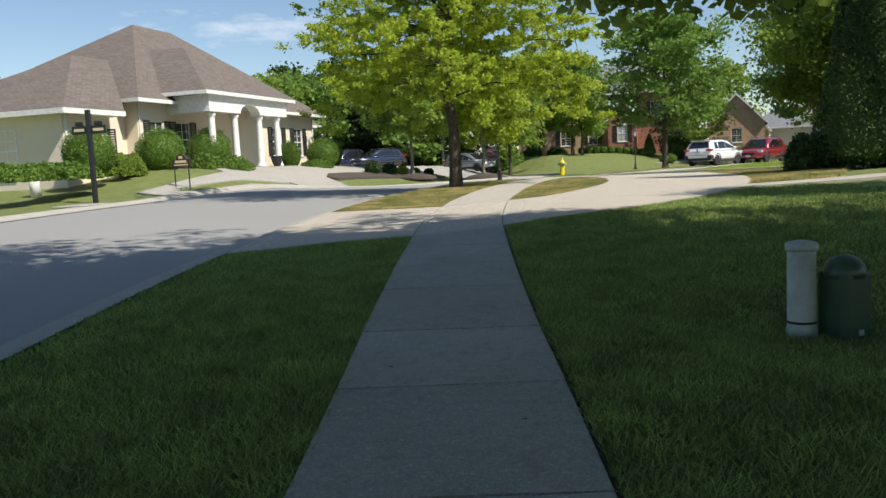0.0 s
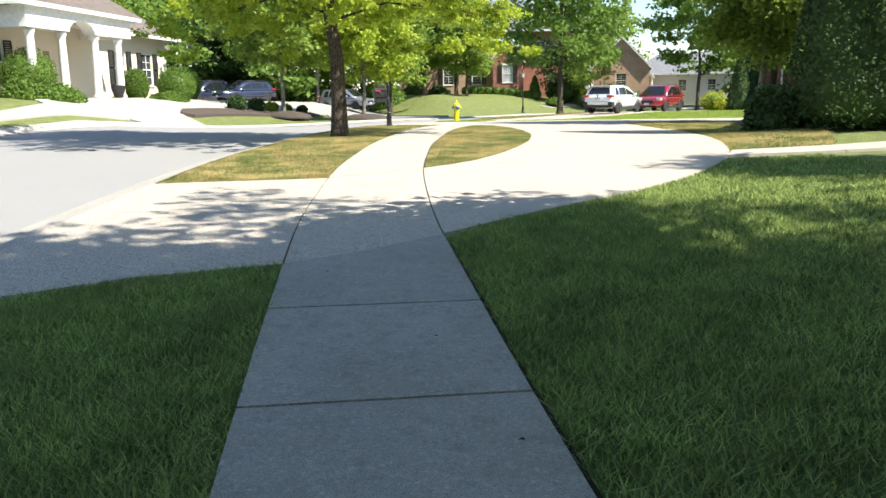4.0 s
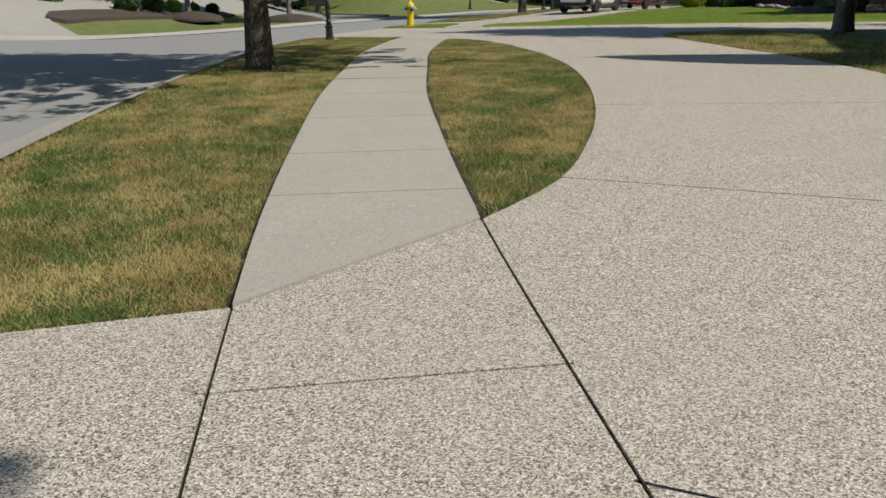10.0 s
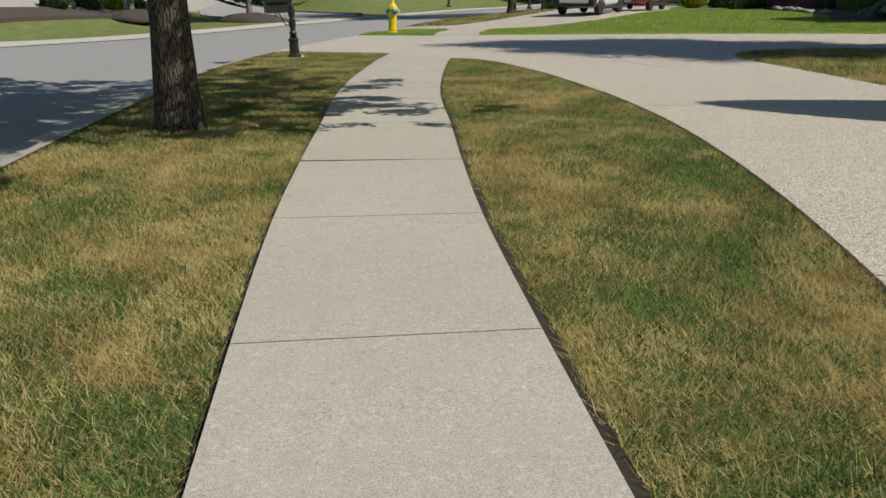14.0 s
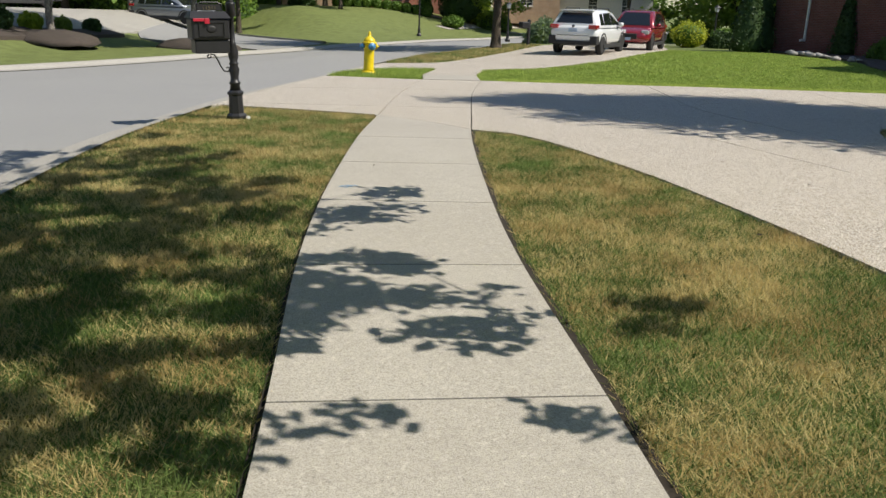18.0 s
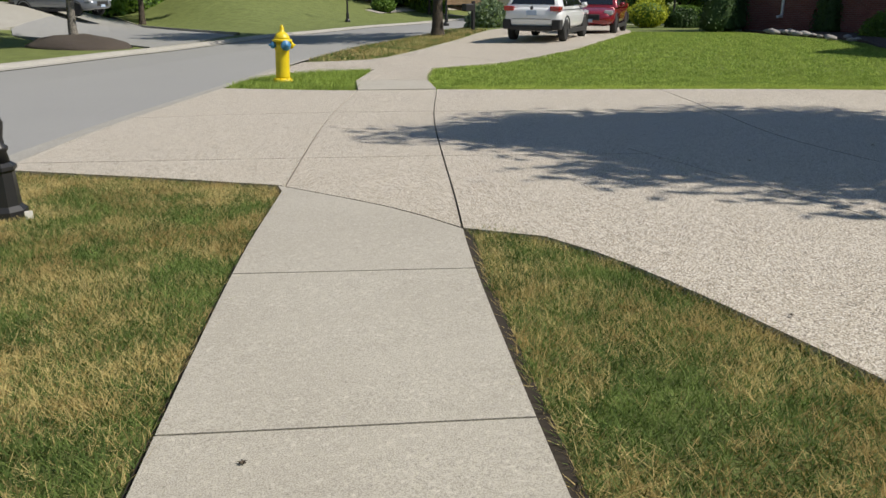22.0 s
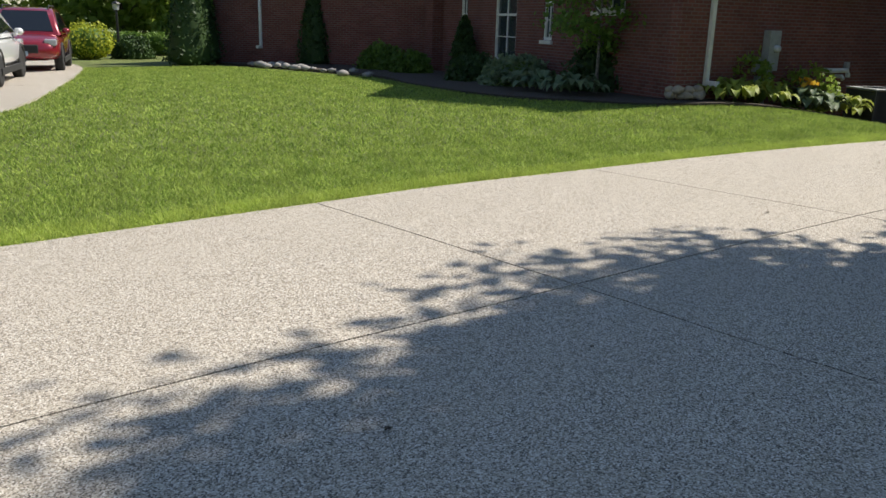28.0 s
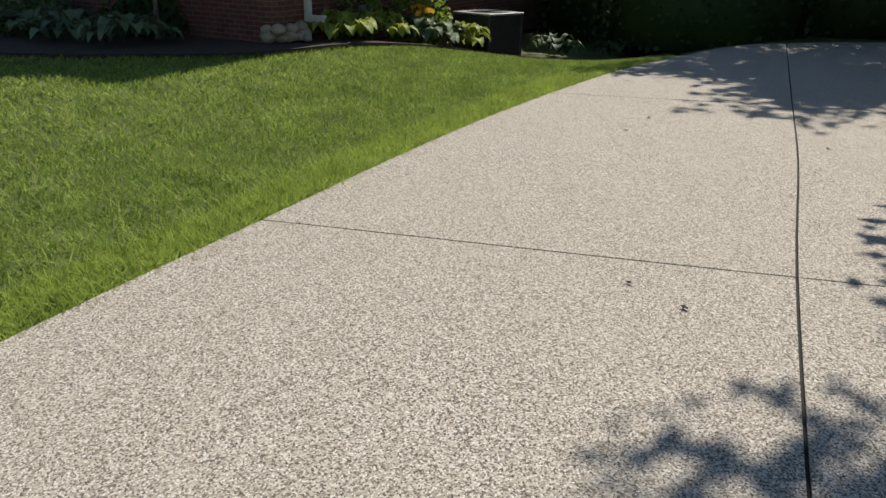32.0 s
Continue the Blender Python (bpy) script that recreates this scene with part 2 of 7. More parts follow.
def brick_material(name, a, b, mortar, size=1.0):
    m, n, l, p = material(name, 0.88, 0, 0.3)
    v = n.new("ShaderNodeTexCoord").outputs["UV"]
    br = n.new("ShaderNodeTexBrick")
    br.inputs["Scale"].default_value = 1.0
    br.inputs["Brick Width"].default_value = 0.205 * size
    br.inputs["Row Height"].default_value = 0.0675 * size
    br.inputs["Mortar Size"].default_value = 0.009 * size
    br.inputs["Mortar Smooth"].default_value = 0.2
    br.inputs["Color1"].default_value = col(a)
    br.inputs["Color2"].default_value = col(b)
    br.inputs["Mortar"].default_value = col(mortar)
    l.new(v, br.inputs["Vector"])
    sm = noise_node(n, l, 1.2, 4, 0.6, v)
    c = mix(n, l, ramp(n, l, sm, [(0.4, (0, 0, 0)), (0.7, (0.4, 0.4, 0.4))]), br.outputs["Color"], tuple(x * 0.6 for x in a))
    l.new(c, p.inputs["Base Color"])
    inv = n.new("ShaderNodeInvert")
    l.new(br.outputs["Fac"], inv.inputs["Color"])
    bump(n, l, p, inv.outputs["Color"], 0.6, 0.008)
    return m


def shingle_material(name, a, b):
    m, n, l, p = material(name, 0.93, 0, 0.2)
    v = n.new("ShaderNodeTexCoord").outputs["UV"]
    br = n.new("ShaderNodeTexBrick")
    br.inputs["Scale"].default_value = 1.0
    br.inputs["Brick Width"].default_value = 0.30
    br.inputs["Row Height"].default_value = 0.14
    br.inputs["Mortar Size"].default_value = 0.008
    br.inputs["Color1"].default_value = col(a)
    br.inputs["Color2"].default_value = col(b)
    br.inputs["Mortar"].default_value = col(tuple(x * 0.5 for x in a))
    l.new(v, br.inputs["Vector"])
    sp = noise_node(n, l, 30, 3, 0.7, v)
    c = mix(n, l, ramp(n, l, sp, [(0.4, (0, 0, 0)), (0.7, (0.4, 0.4, 0.4))]), br.outputs["Color"], tuple(x * 1.3 for x in b))
    l.new(c, p.inputs["Base Color"])
    bump(n, l, p, br.outputs["Fac"], 0.4, 0.01)
    return m


def glass_material(name, tint):
    m, n, l, p = material(name, 0.04, 0, 0.9)
    p.inputs["Base Color"].default_value = col(tint)
    w = noise_node(n, l, 0.7, 2, 0.5, obj_co(n))
    bump(n, l, p, w, 0.03, 0.02)
    return m


def paint(name, c, rough=0.35, metal=0.0, coat=0.0, wear=0.06):
    m, n, l, p = material(name, rough, metal, 0.5)
    v = obj_co(n)
    s = noise_node(n, l, 6, 4, 0.65, v)
    f = noise_node(n, l, 50, 3, 0.6, v)
    k = mix(n, l, ramp(n, l, s, [(0.45, (0, 0, 0)), (0.75, (1, 1, 1))]), c, tuple(x * (1 - wear * 4) for x in c))
    l.new(k, p.inputs["Base Color"])
    p.inputs["Coat Weight"].default_value = coat
    p.inputs["Coat Roughness"].default_value = 0.05
    bump(n, l, p, f, 0.04 if coat else 0.12, 0.002)
    return m


M_WALK = concrete_material("sidewalk concrete", (0.50, 0.47, 0.41), (0.43, 0.40, 0.345), (0.36, 0.33, 0.285))
M_WALK_OLD = concrete_material("weathered sidewalk concrete", (0.52, 0.48, 0.42), (0.37, 0.34, 0.29), (0.18, 0.165, 0.14))
M_GUTTER = concrete_material("gutter concrete", (0.45, 0.43, 0.39), (0.38, 0.36, 0.32), (0.28, 0.27, 0.24))
M_AGG = aggregate_material("exposed aggregate", (0.46, 0.41, 0.335))
M_AGG_DARK = aggregate_material("weathered aggregate", (0.30, 0.26, 0.22))
M_JOINT = two_tone("joint filler", (0.022, 0.020, 0.017), (0.05, 0.045, 0.036), 30, rough=0.95)
M_ASPHALT = asphalt_material()
M_TURF = turf_material("turf", (0.115, 0.15, 0.045), (0.27, 0.31, 0.105), (0.38, 0.36, 0.17), -0.14)
M_BLADE_DRY = turf_material("dry grass blades", (0.045, 0.10, 0.022), (0.37, 0.48, 0.14), (0.62, 0.51, 0.235), 0.0, True)
M_BLADE = turf_material("green grass blades", (0.14, 0.25, 0.036), (0.60, 0.72, 0.17), (0.68, 0.68, 0.28), -0.12, True)
M_BLADE_COARSE = turf_material("coarse lawn blades", (0.080, 0.15, 0.034), (0.58, 0.70, 0.23), (0.68, 0.62, 0.32), -0.04, True)
M_BLADE_EDGE = turf_material("tall edge grass blades", (0.36, 0.48, 0.08), (0.70, 0.80, 0.20), (0.72, 0.70, 0.30), -0.06, True)
# soil colour taken near black to include the shadow under overhanging blades
M_SOIL_SHADE = two_tone("edge soil with fringe shade", (0.022, 0.017, 0.012), (0.05, 0.038, 0.027), 6, rough=0.97)
M_MULCH = two_tone("dark mulch", (0.055, 0.043, 0.036), (0.125, 0.098, 0.080), 9, 60, 0.97, bumpy=0.9, dist=0.03)
M_BARK = bark_material("oak bark", (0.062, 0.05, 0.04), (0.19, 0.155, 0.12))
M_BARK_GREY = bark_material("pale bark", (0.26, 0.24, 0.21), (0.34, 0.31, 0.27))
M_LEAF = leaf_material("oak leaves", (0.115, 0.185, 0.032), (0.25, 0.34, 0.062), 0.46)
M_LEAF_LIME = leaf_material("lime leaves", (0.19, 0.275, 0.026), (0.40, 0.48, 0.06), 0.48)
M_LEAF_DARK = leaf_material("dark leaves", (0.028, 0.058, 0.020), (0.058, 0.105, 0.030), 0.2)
M_LEAF_MID = leaf_material("maple leaves", (0.085, 0.155, 0.03), (0.18, 0.285, 0.055), 0.45)
M_LEAF_YEL = leaf_material("golden leaves", (0.26, 0.32, 0.03), (0.44, 0.46, 0.05), 0.3)
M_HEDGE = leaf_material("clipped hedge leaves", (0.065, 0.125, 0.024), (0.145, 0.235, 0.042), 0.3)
M_HOSTA = leaf_material("hosta leaves", (0.10, 0.16, 0.09), (0.22, 0.28, 0.15), 0.25)
M_HOSTA_Y = leaf_material("yellow green leaves", (0.22, 0.30, 0.04), (0.38, 0.42, 0.09), 0.3)
M_PETAL = leaf_material("orange petals", (0.75, 0.30, 0.03), (0.85, 0.50, 0.06), 0.3)
M_BRICK = brick_material("red brick", (0.30, 0.105, 0.07), (0.40, 0.165, 0.11), (0.38, 0.31, 0.26))
M_BRICK_ROSE = brick_material("rose red brick", (0.30, 0.095, 0.08), (0.385, 0.145, 0.12), (0.37, 0.29, 0.26))
M_BRICK_DK = brick_material("dark red brick", (0.165, 0.055, 0.047), (0.235, 0.083, 0.068), (0.22, 0.165, 0.15))
M_BRICK_TAN = brick_material("tan brick", (0.46, 0.30, 0.20), (0.54, 0.37, 0.26), (0.50, 0.42, 0.34))
M_CREAM = two_tone("cream painted wall", (0.76, 0.66, 0.52), (0.82, 0.73, 0.60), 1.2, 30, 0.8, bumpy=0.1)
M_WHITE = paint("white trim paint", (0.80, 0.79, 0.76), 0.5)
M_ROOF = shingle_material("brown shingles", (0.125, 0.106, 0.094), (0.18, 0.155, 0.138))
M_ROOF_GREY = shingle_material("grey shingles", (0.16, 0.17, 0.19), (0.23, 0.24, 0.26))
M_BLACK = paint("black painted metal", (0.022, 0.022, 0.024), 0.42)
M_SHUTTER = paint("black shutter paint", (0.02, 0.02, 0.022), 0.55)
M_GLASS = glass_material("window glass", (0.05, 0.06, 0.065))
M_BLIND = glass_material("glass over white blinds", (0.52, 0.54, 0.56))
M_YELLOW = paint("yellow hydrant paint", (0.80, 0.60, 0.015), 0.42)
M_BLUE = paint("blue cap paint", (0.06, 0.22, 0.42), 0.4)
M_BLUE_FADED = paint("worn blue marking paint", (0.24, 0.34, 0.44), 0.8, wear=0.12)
M_CARWHITE = paint("white car paint", (0.80, 0.81, 0.82), 0.25, 0, 1.0, 0.01)
M_CARRED = paint("dark red car paint", (0.26, 0.018, 0.03), 0.25, 0.2, 1.0, 0.02)
M_CARBLUE = paint("dark blue car paint", (0.025, 0.035, 0.075), 0.25, 0.2, 1.0, 0.02)
M_CARGREY = paint("grey car paint", (0.22, 0.24, 0.27), 0.3, 0.4, 1.0, 0.02)
M_CARGLASS = glass_material("car glass", (0.012, 0.014, 0.016))
M_TYRE = two_tone("tyre rubber", (0.018, 0.018, 0.018), (0.03, 0.03, 0.03), 8, rough=0.85)
M_RIM = paint("dark alloy", (0.10, 0.10, 0.11), 0.35, 0.8)
M_PLASTIC = two_tone("black plastic trim", (0.02, 0.02, 0.021), (0.035, 0.035, 0.035), 10, rough=0.7)
M_LAMP_RED = paint("red lamp lens", (0.42, 0.012, 0.015), 0.15, 0, 1.0)
M_LAMP_CLEAR = paint("clear lamp lens", (0.55, 0.56, 0.58), 0.12, 0, 1.0)
M_GALV = paint("grey painted steel", (0.42, 0.44, 0.44), 0.5, 0.2)
M_PVC = paint("white plastic pipe", (0.72, 0.73, 0.70), 0.45)
M_GREENBOX = paint("green utility plastic", (0.045, 0.085, 0.05), 0.35)
M_POSTGREY = paint("grey green post plastic", (0.44, 0.46, 0.42), 0.5, wear=0.08)
M_RED = paint("red flag", (0.48, 0.02, 0.045), 0.45)
M_STONE = two_tone("tan stone", (0.42, 0.34, 0.25), (0.58, 0.50, 0.40), 3, 40, 0.85, vary=0.3)
M_STONE_GREY = two_tone("grey stone", (0.30, 0.29, 0.28), (0.44, 0.42, 0.40), 3, 40, 0.85, vary=0.3)
M_SIDING = two_tone("pale siding", (0.68, 0.67, 0.64), (0.74, 0.73, 0.70), 1.0, 20, 0.75)
M_PLATE = paint("pale blue plate", (0.45, 0.55, 0.70), 0.4)
M_SIGN = paint("dark brown sign", (0.045, 0.022, 0.018), 0.5)
M_GOLD = paint("cream lettering", (0.62, 0.52, 0.34), 0.5)
M_BRASS = paint("tarnished brass", (0.20, 0.17, 0.11), 0.45, 0.6)
M_AC = paint("dark grey steel", (0.075, 0.08, 0.08), 0.5, 0.2)


# ---- building blocks ----
def part(name, bm, mat, parent=None, label="", smooth=False):
    me = bpy.data.meshes.new(name)
    bm.normal_update()
    bm.to_mesh(me)
    bm.free()
    me.materials.append(mat)
    if smooth:
        for f in me.polygons:
            f.use_smooth = True
    ob = new(name, me)
    if parent is not None:
        ob.parent = parent
    if label:
        ob["label"] = label
    return ob


def thing(name, m, label, category, group="", kind=""):
    e = new(name)
    e.empty_display_size = 0.2
    e.matrix_basis = m
    return tagged(e, label, category, group, kind)


def add_box(bm, x0, x1, y0, y1, z0, z1, bev=0.0, m=None):
    r = bmesh.ops.create_cube(bm, size=1.0)
    vs = r["verts"]
    for v in vs:
        v.co = Vector(((x0 + x1) / 2 + v.co.x * (x1 - x0), (y0 + y1) / 2 + v.co.y * (y1 - y0), (z0 + z1) / 2 + v.co.z * (z1 - z0)))
    if bev > 0:
        es = list({e for v in vs for e in v.link_edges})
        rr = bmesh.ops.bevel(bm, geom=es, offset=bev, segments=2, affect='EDGES', profile=0.5)
        vs = list({v for f in rr["faces"] for v in f.verts} | {v for v in vs if v.is_valid})
    if m is not None:
        bmesh.ops.transform(bm, matrix=m, verts=[v for v in vs if v.is_valid])
    return vs


def box(x0, x1, y0, y1, z0, z1, bev=0.0, m=None):
    bm = bmesh.new()
    add_box(bm, x0, x1, y0, y1, z0, z1, bev, m)
    return bm


def add_tube(bm, pts, radii, sides=10, cap=True):
    """A tube round a line of points."""
    rings = []
    pts = [Vector(p) for p in pts]
    radii = [float(radii)] * len(pts) if np.ndim(radii) == 0 else [float(r) for r in radii]
    for k, p in enumerate(pts):
        d = (pts[min(k + 1, len(pts) - 1)] - pts[max(k - 1, 0)]).normalized()
        a = d.orthogonal().normalized() if abs(d.z) < 0.95 else Vector((1, 0, 0))
        a = (a - d * a.dot(d)).normalized()
        if abs(d.z) < 0.95:
            a = d.cross(Vector((0, 0, 1))).normalized()
        b = d.cross(a).normalized()
        rings.append([bm.verts.new(p + radii[k] * (math.cos(2 * math.pi * i / sides) * a + math.sin(2 * math.pi * i / sides) * b)) for i in range(sides)])
    for r0, r1 in zip(rings, rings[1:]):
        for i in range(sides):
            bm.faces.new((r0[i], r0[(i + 1) % sides], r1[(i + 1) % sides], r1[i]))
    if cap:
        bm.faces.new(rings[0][::-1])
        bm.faces.new(rings[-1])
    return rings


def tube(pts, radii, sides=10, cap=True):
    bm = bmesh.new()
    add_tube(bm, pts, radii, sides, cap)
    return bm


def lathe(profile, sides=24):
    """A turned body from rows of radius and height."""
    bm = bmesh.new()
    rings = [[bm.verts.new((r * math.cos(2 * math.pi * i / sides), r * math.sin(2 * math.pi * i / sides), z)) for i in range(sides)] for r, z in profile]
    for r0, r1 in zip(rings, rings[1:]):
        for i in range(sides):
            bm.faces.new((r0[i], r0[(i + 1) % sides], r1[(i + 1) % sides], r1[i]))
    bm.faces.new(rings[0][::-1])
    bm.faces.new(rings[-1])
    return bm


def from_arrays(name, verts, faces, mat, parent=None, label="", smooth=False):
    me = bpy.data.meshes.new(name)
    me.from_pydata(verts, [], faces)
    me.materials.append(mat)
    if smooth:
        me.polygons.foreach_set("use_smooth", [True] * len(me.polygons))
    ob = new(name, me)
    if parent is not None:
        ob.parent = parent
    if label:
        ob["label"] = label
    return ob


def tri_soup(name, tris, mat, parent=None, label=""):
    """A mesh of loose triangles from an array of shape (n, 3, 3)."""
    tris = np.asarray(tris, dtype=np.float32).reshape(-1, 3, 3)
    n = len(tris)
    me = bpy.data.meshes.new(name)
    me.vertices.add(3 * n)
    me.vertices.foreach_set("co", tris.ravel())
    me.loops.add(3 * n)
    me.loops.foreach_set("vertex_index", np.arange(3 * n, dtype=np.int32))
    me.polygons.add(n)
    me.polygons.foreach_set("loop_start", np.arange(0, 3 * n, 3, dtype=np.int32))
    me.update(calc_edges=True)
    me.materials.append(mat)
    ob = new(name, me)
    if parent is not None:
        ob.parent = parent
    if label:
        ob["label"] = label
    return ob


def quad_soup(name, quads, mat, parent=None, label=""):
    """A mesh of loose four-sided faces from an array of shape (n, 4, 3)."""
    quads = np.asarray(quads, dtype=np.float32).reshape(-1, 4, 3)
    n = len(quads)
    me = bpy.data.meshes.new(name)
    me.vertices.add(4 * n)
    me.vertices.foreach_set("co", quads.ravel())
    me.loops.add(4 * n)
    me.loops.foreach_set("vertex_index", np.arange(4 * n, dtype=np.int32))
    me.polygons.add(n)
    me.polygons.foreach_set("loop_start", np.arange(0, 4 * n, 4, dtype=np.int32))
    me.update(calc_edges=True)
    me.materials.append(mat)
    ob = new(name, me)
    if parent is not None:
        ob.parent = parent
    if label:
        ob["label"] = label
    return ob


def spline(nodes, step=0.3):
    """A smooth line through the nodes."""
    pts = [Vector((a, b)) for a, b in nodes]
    pts = [2 * pts[0] - pts[1]] + pts + [2 * pts[-1] - pts[-2]]
    out = []
    for k in range(1, len(pts) - 2):
        p0, p1, p2, p3 = pts[k - 1:k + 3]
        d01, d12, d23 = ((b - a).length ** 0.5 for a, b in ((p0, p1), (p1, p2), (p2, p3)))
        m1 = (p2 - p1) + d12 * ((p1 - p0) / d01 - (p2 - p0) / (d01 + d12))
        m2 = (p2 - p1) + d12 * ((p3 - p2) / d23 - (p3 - p1) / (d12 + d23))
        cnt = max(1, int((p2 - p1).length / step))
        for i in range(cnt):
            s = i / cnt
            out.append((2 * s ** 3 - 3 * s ** 2 + 1) * p1 + (s ** 3 - 2 * s ** 2 + s) * m1 + (-2 * s ** 3 + 3 * s ** 2) * p2 + (s ** 3 - s ** 2) * m2)
    out.append(pts[-2])
    return out


def offset_line(line, d):
    """The line moved d metres to its right."""
    out = []
    for k, p in enumerate(line):
        t = (line[min(k + 1, len(line) - 1)] - line[max(k - 1, 0)]).normalized()
        out.append(p + d * Vector((t.y, -t.x)))
    return out


def inside(pt, poly):
    x, y = pt
    c = False
    n = len(poly)
    j = n - 1
    for i in range(n):
        xi, yi = poly[i]
        xj, yj = poly[j]
        if (yi > y) != (yj > y) and x < (xj - xi) * (y - yi) / (yj - yi) + xi:
            c = not c
        j = i
    return c


def inside_many(pts, poly):
    x, y = pts[:, 0], pts[:, 1]
    c = np.zeros(len(pts), bool)
    q = np.array([(p[0], p[1]) for p in poly])
    for a, b in zip(q, np.roll(q, 1, 0)):
        with np.errstate(divide='ignore', invalid='ignore'):
            hitx = (b[0] - a[0]) * (y - a[1]) / (b[1] - a[1]) + a[0]
        c ^= ((a[1] > y) != (b[1] > y)) & (x < hitx)
    return c


def line_distance(pts, line):
    """Each point's least distance to a line of points."""
    q = np.array([(p[0], p[1]) for p in line])
    best = np.full(len(pts), 1e9)
    for a, b in zip(q, q[1:]):
        d = b - a
        s = np.clip(((pts - a) @ d) / max(d @ d, 1e-9), 0, 1)
        best = np.minimum(best, np.linalg.norm(pts - a - s[:, None] * d, axis=1))
    return best

# ---- plan: heights and lines on the ground ----
PROFILE_Y = (-60, -20, -10, 0, 4, 6, 8, 12.5, 16, 20, 24, 28, 32, 36, 40, 47, 54, 74, 100)
PROFILE_Z = (-2.0, -0.95, -0.62, -0.31, -0.165, -0.09, -0.02, 0.065, 0.10, 0.135, 0.145, 0.10, 0.04, -0.05, -0.14, -0.17, -0.33, -0.62, -0.7)
U = Vector((0.276, 0.961))       # the way the house fronts run
N = Vector((0.961, -0.276))      # the way the left house looks
OFFICE = Vector((-10.6, 40.5))   # middle of the porch front

NEAR_KERB = spline([(-2.6, -60), (-2.5, -15), (-2.42, 0), (-2.4, 3.3), (-2.26, 6), (-2.0, 9.6), (-1.53, 14.6), (-1.14, 17.2), (-0.5, 20.6),
                    (0.27, 24.1), (0.9, 27), (2.0, 30.2), (3.0, 32.8), (4.7, 36.6), (7.3, 42.2), (10.5, 47.5), (15, 54), (21, 62), (32, 76), (48, 92), (75, 112)], 0.5)
FAR_KERB = spline([(-12.8, -60), (-12, -15), (-11.6, 0), (-11.2, 10), (-10.7, 20), (-10, 25), (-8.1, 32), (-4.9, 37.3), (-2.6, 39.9), (-0.4, 42.3), (2.4, 46.0), (4.3, 48.9),
                   (5.9, 52.0), (9.5, 58.5), (14, 64), (24, 76.5), (40, 91), (66, 114)], 0.5)
ROAD_POLY = [*offset_line(NEAR_KERB, -0.2), *offset_line(FAR_KERB, 0.2)[::-1]]


def ease(t):
    t = np.clip(t, 0, 1)
    return t * t * (3 - 2 * t)


FAR_Q = np.array([(p.x, p.y) for p in FAR_KERB[::3]])


def heights(pts):
    """Height of the lie of the land at rows of x, y."""
    pts = np.atleast_2d(np.asarray(pts, float))
    x, y = pts[:, 0], pts[:, 1]
    z = np.interp(y, PROFILE_Y, PROFILE_Z)
    dx, dy = x - OFFICE.x, y - OFFICE.y
    dn, s = dx * N.x + dy * N.y, dx * U.x + dy * U.y
    z = z + 1.3 * ease((7.0 - dn) / 7.0) * ease((s + 19) / 12) * ease((48 - s) / 15)
    z = z + 0.16 * ease((0.57 * x + 0.82 * y - 34.3) / 4.5) * ease((x - 11) / 8) * ease((75 - y) / 20)
    # fall towards the back of the last driveway
    z = z - 0.65 * ease((0.82 * x - 0.57 * y + 1.2) / 6) * ease((y - 22) / 5) * ease((44 - y) / 8) * ease((0.57 * x + 0.82 * y - 33.8) / 3)
    z = z + 0.25 * ease((x - 6) / 8) * ease((22 - y) / 6)
    # hollow in the lawn round the utility posts
    z = z - 0.20 * np.exp(-((x - 3.4) ** 2 + (y - 0.9) ** 2) / 1.7)
    # bank in front of the far brick house
    a, b = np.array((2.1, 48.6)), np.array((40.0, 91.0))
    d = (b - a) / np.linalg.norm(b - a)
    off = (pts - a) @ np.array((-d[1], d[0]))
    from_lot = (x - 8.2) * 0.964 + (y - 58.9) * 0.265
    z = z + 1.9 * ease((off - 2.5) / 13.0) * ease((from_lot - 0.5) / 7)
    return z


def height(x, y):
    return float(heights([(x, y)])[0])


def resample(line, n):
    q = np.array([(p[0], p[1]) for p in line])
    s = np.concatenate([[0], np.cumsum(np.linalg.norm(np.diff(q, axis=0), axis=1))])
    t = np.linspace(0, s[-1], n)
    return np.stack([np.interp(t, s, q[:, 0]), np.interp(t, s, q[:, 1])], 1)


def ribbon(name, lines, lifts, mat, n=None, parent=None, skirt=0.0):
    """A strip through several lines side by side, each lifted by its own amount over the land."""
    n = n or len(lines[0])
    rows = [resample(l, n) for l in lines]
    verts, faces = [], []
    for r, up in zip(rows, lifts):
        z = heights(r) + up
        verts += [(float(a), float(b), float(c)) for (a, b), c in zip(r, z)]
    for k in range(len(rows) - 1):
        for i in range(n - 1):
            faces.append((k * n + i, k * n + i + 1, (k + 1) * n + i + 1, (k + 1) * n + i))
    ob = from_arrays(name, verts, faces, mat, parent)
    bm = bmesh.new()
    bm.from_mesh(ob.data)
    bmesh.ops.recalc_face_normals(bm, faces=bm.faces)
    if sum(f.normal.z for f in bm.faces) < 0:
        bmesh.ops.reverse_faces(bm, faces=bm.faces)
    bm.to_mesh(ob.data)
    bm.free()
    return ob


from mathutils.geometry import delaunay_2d_cdt


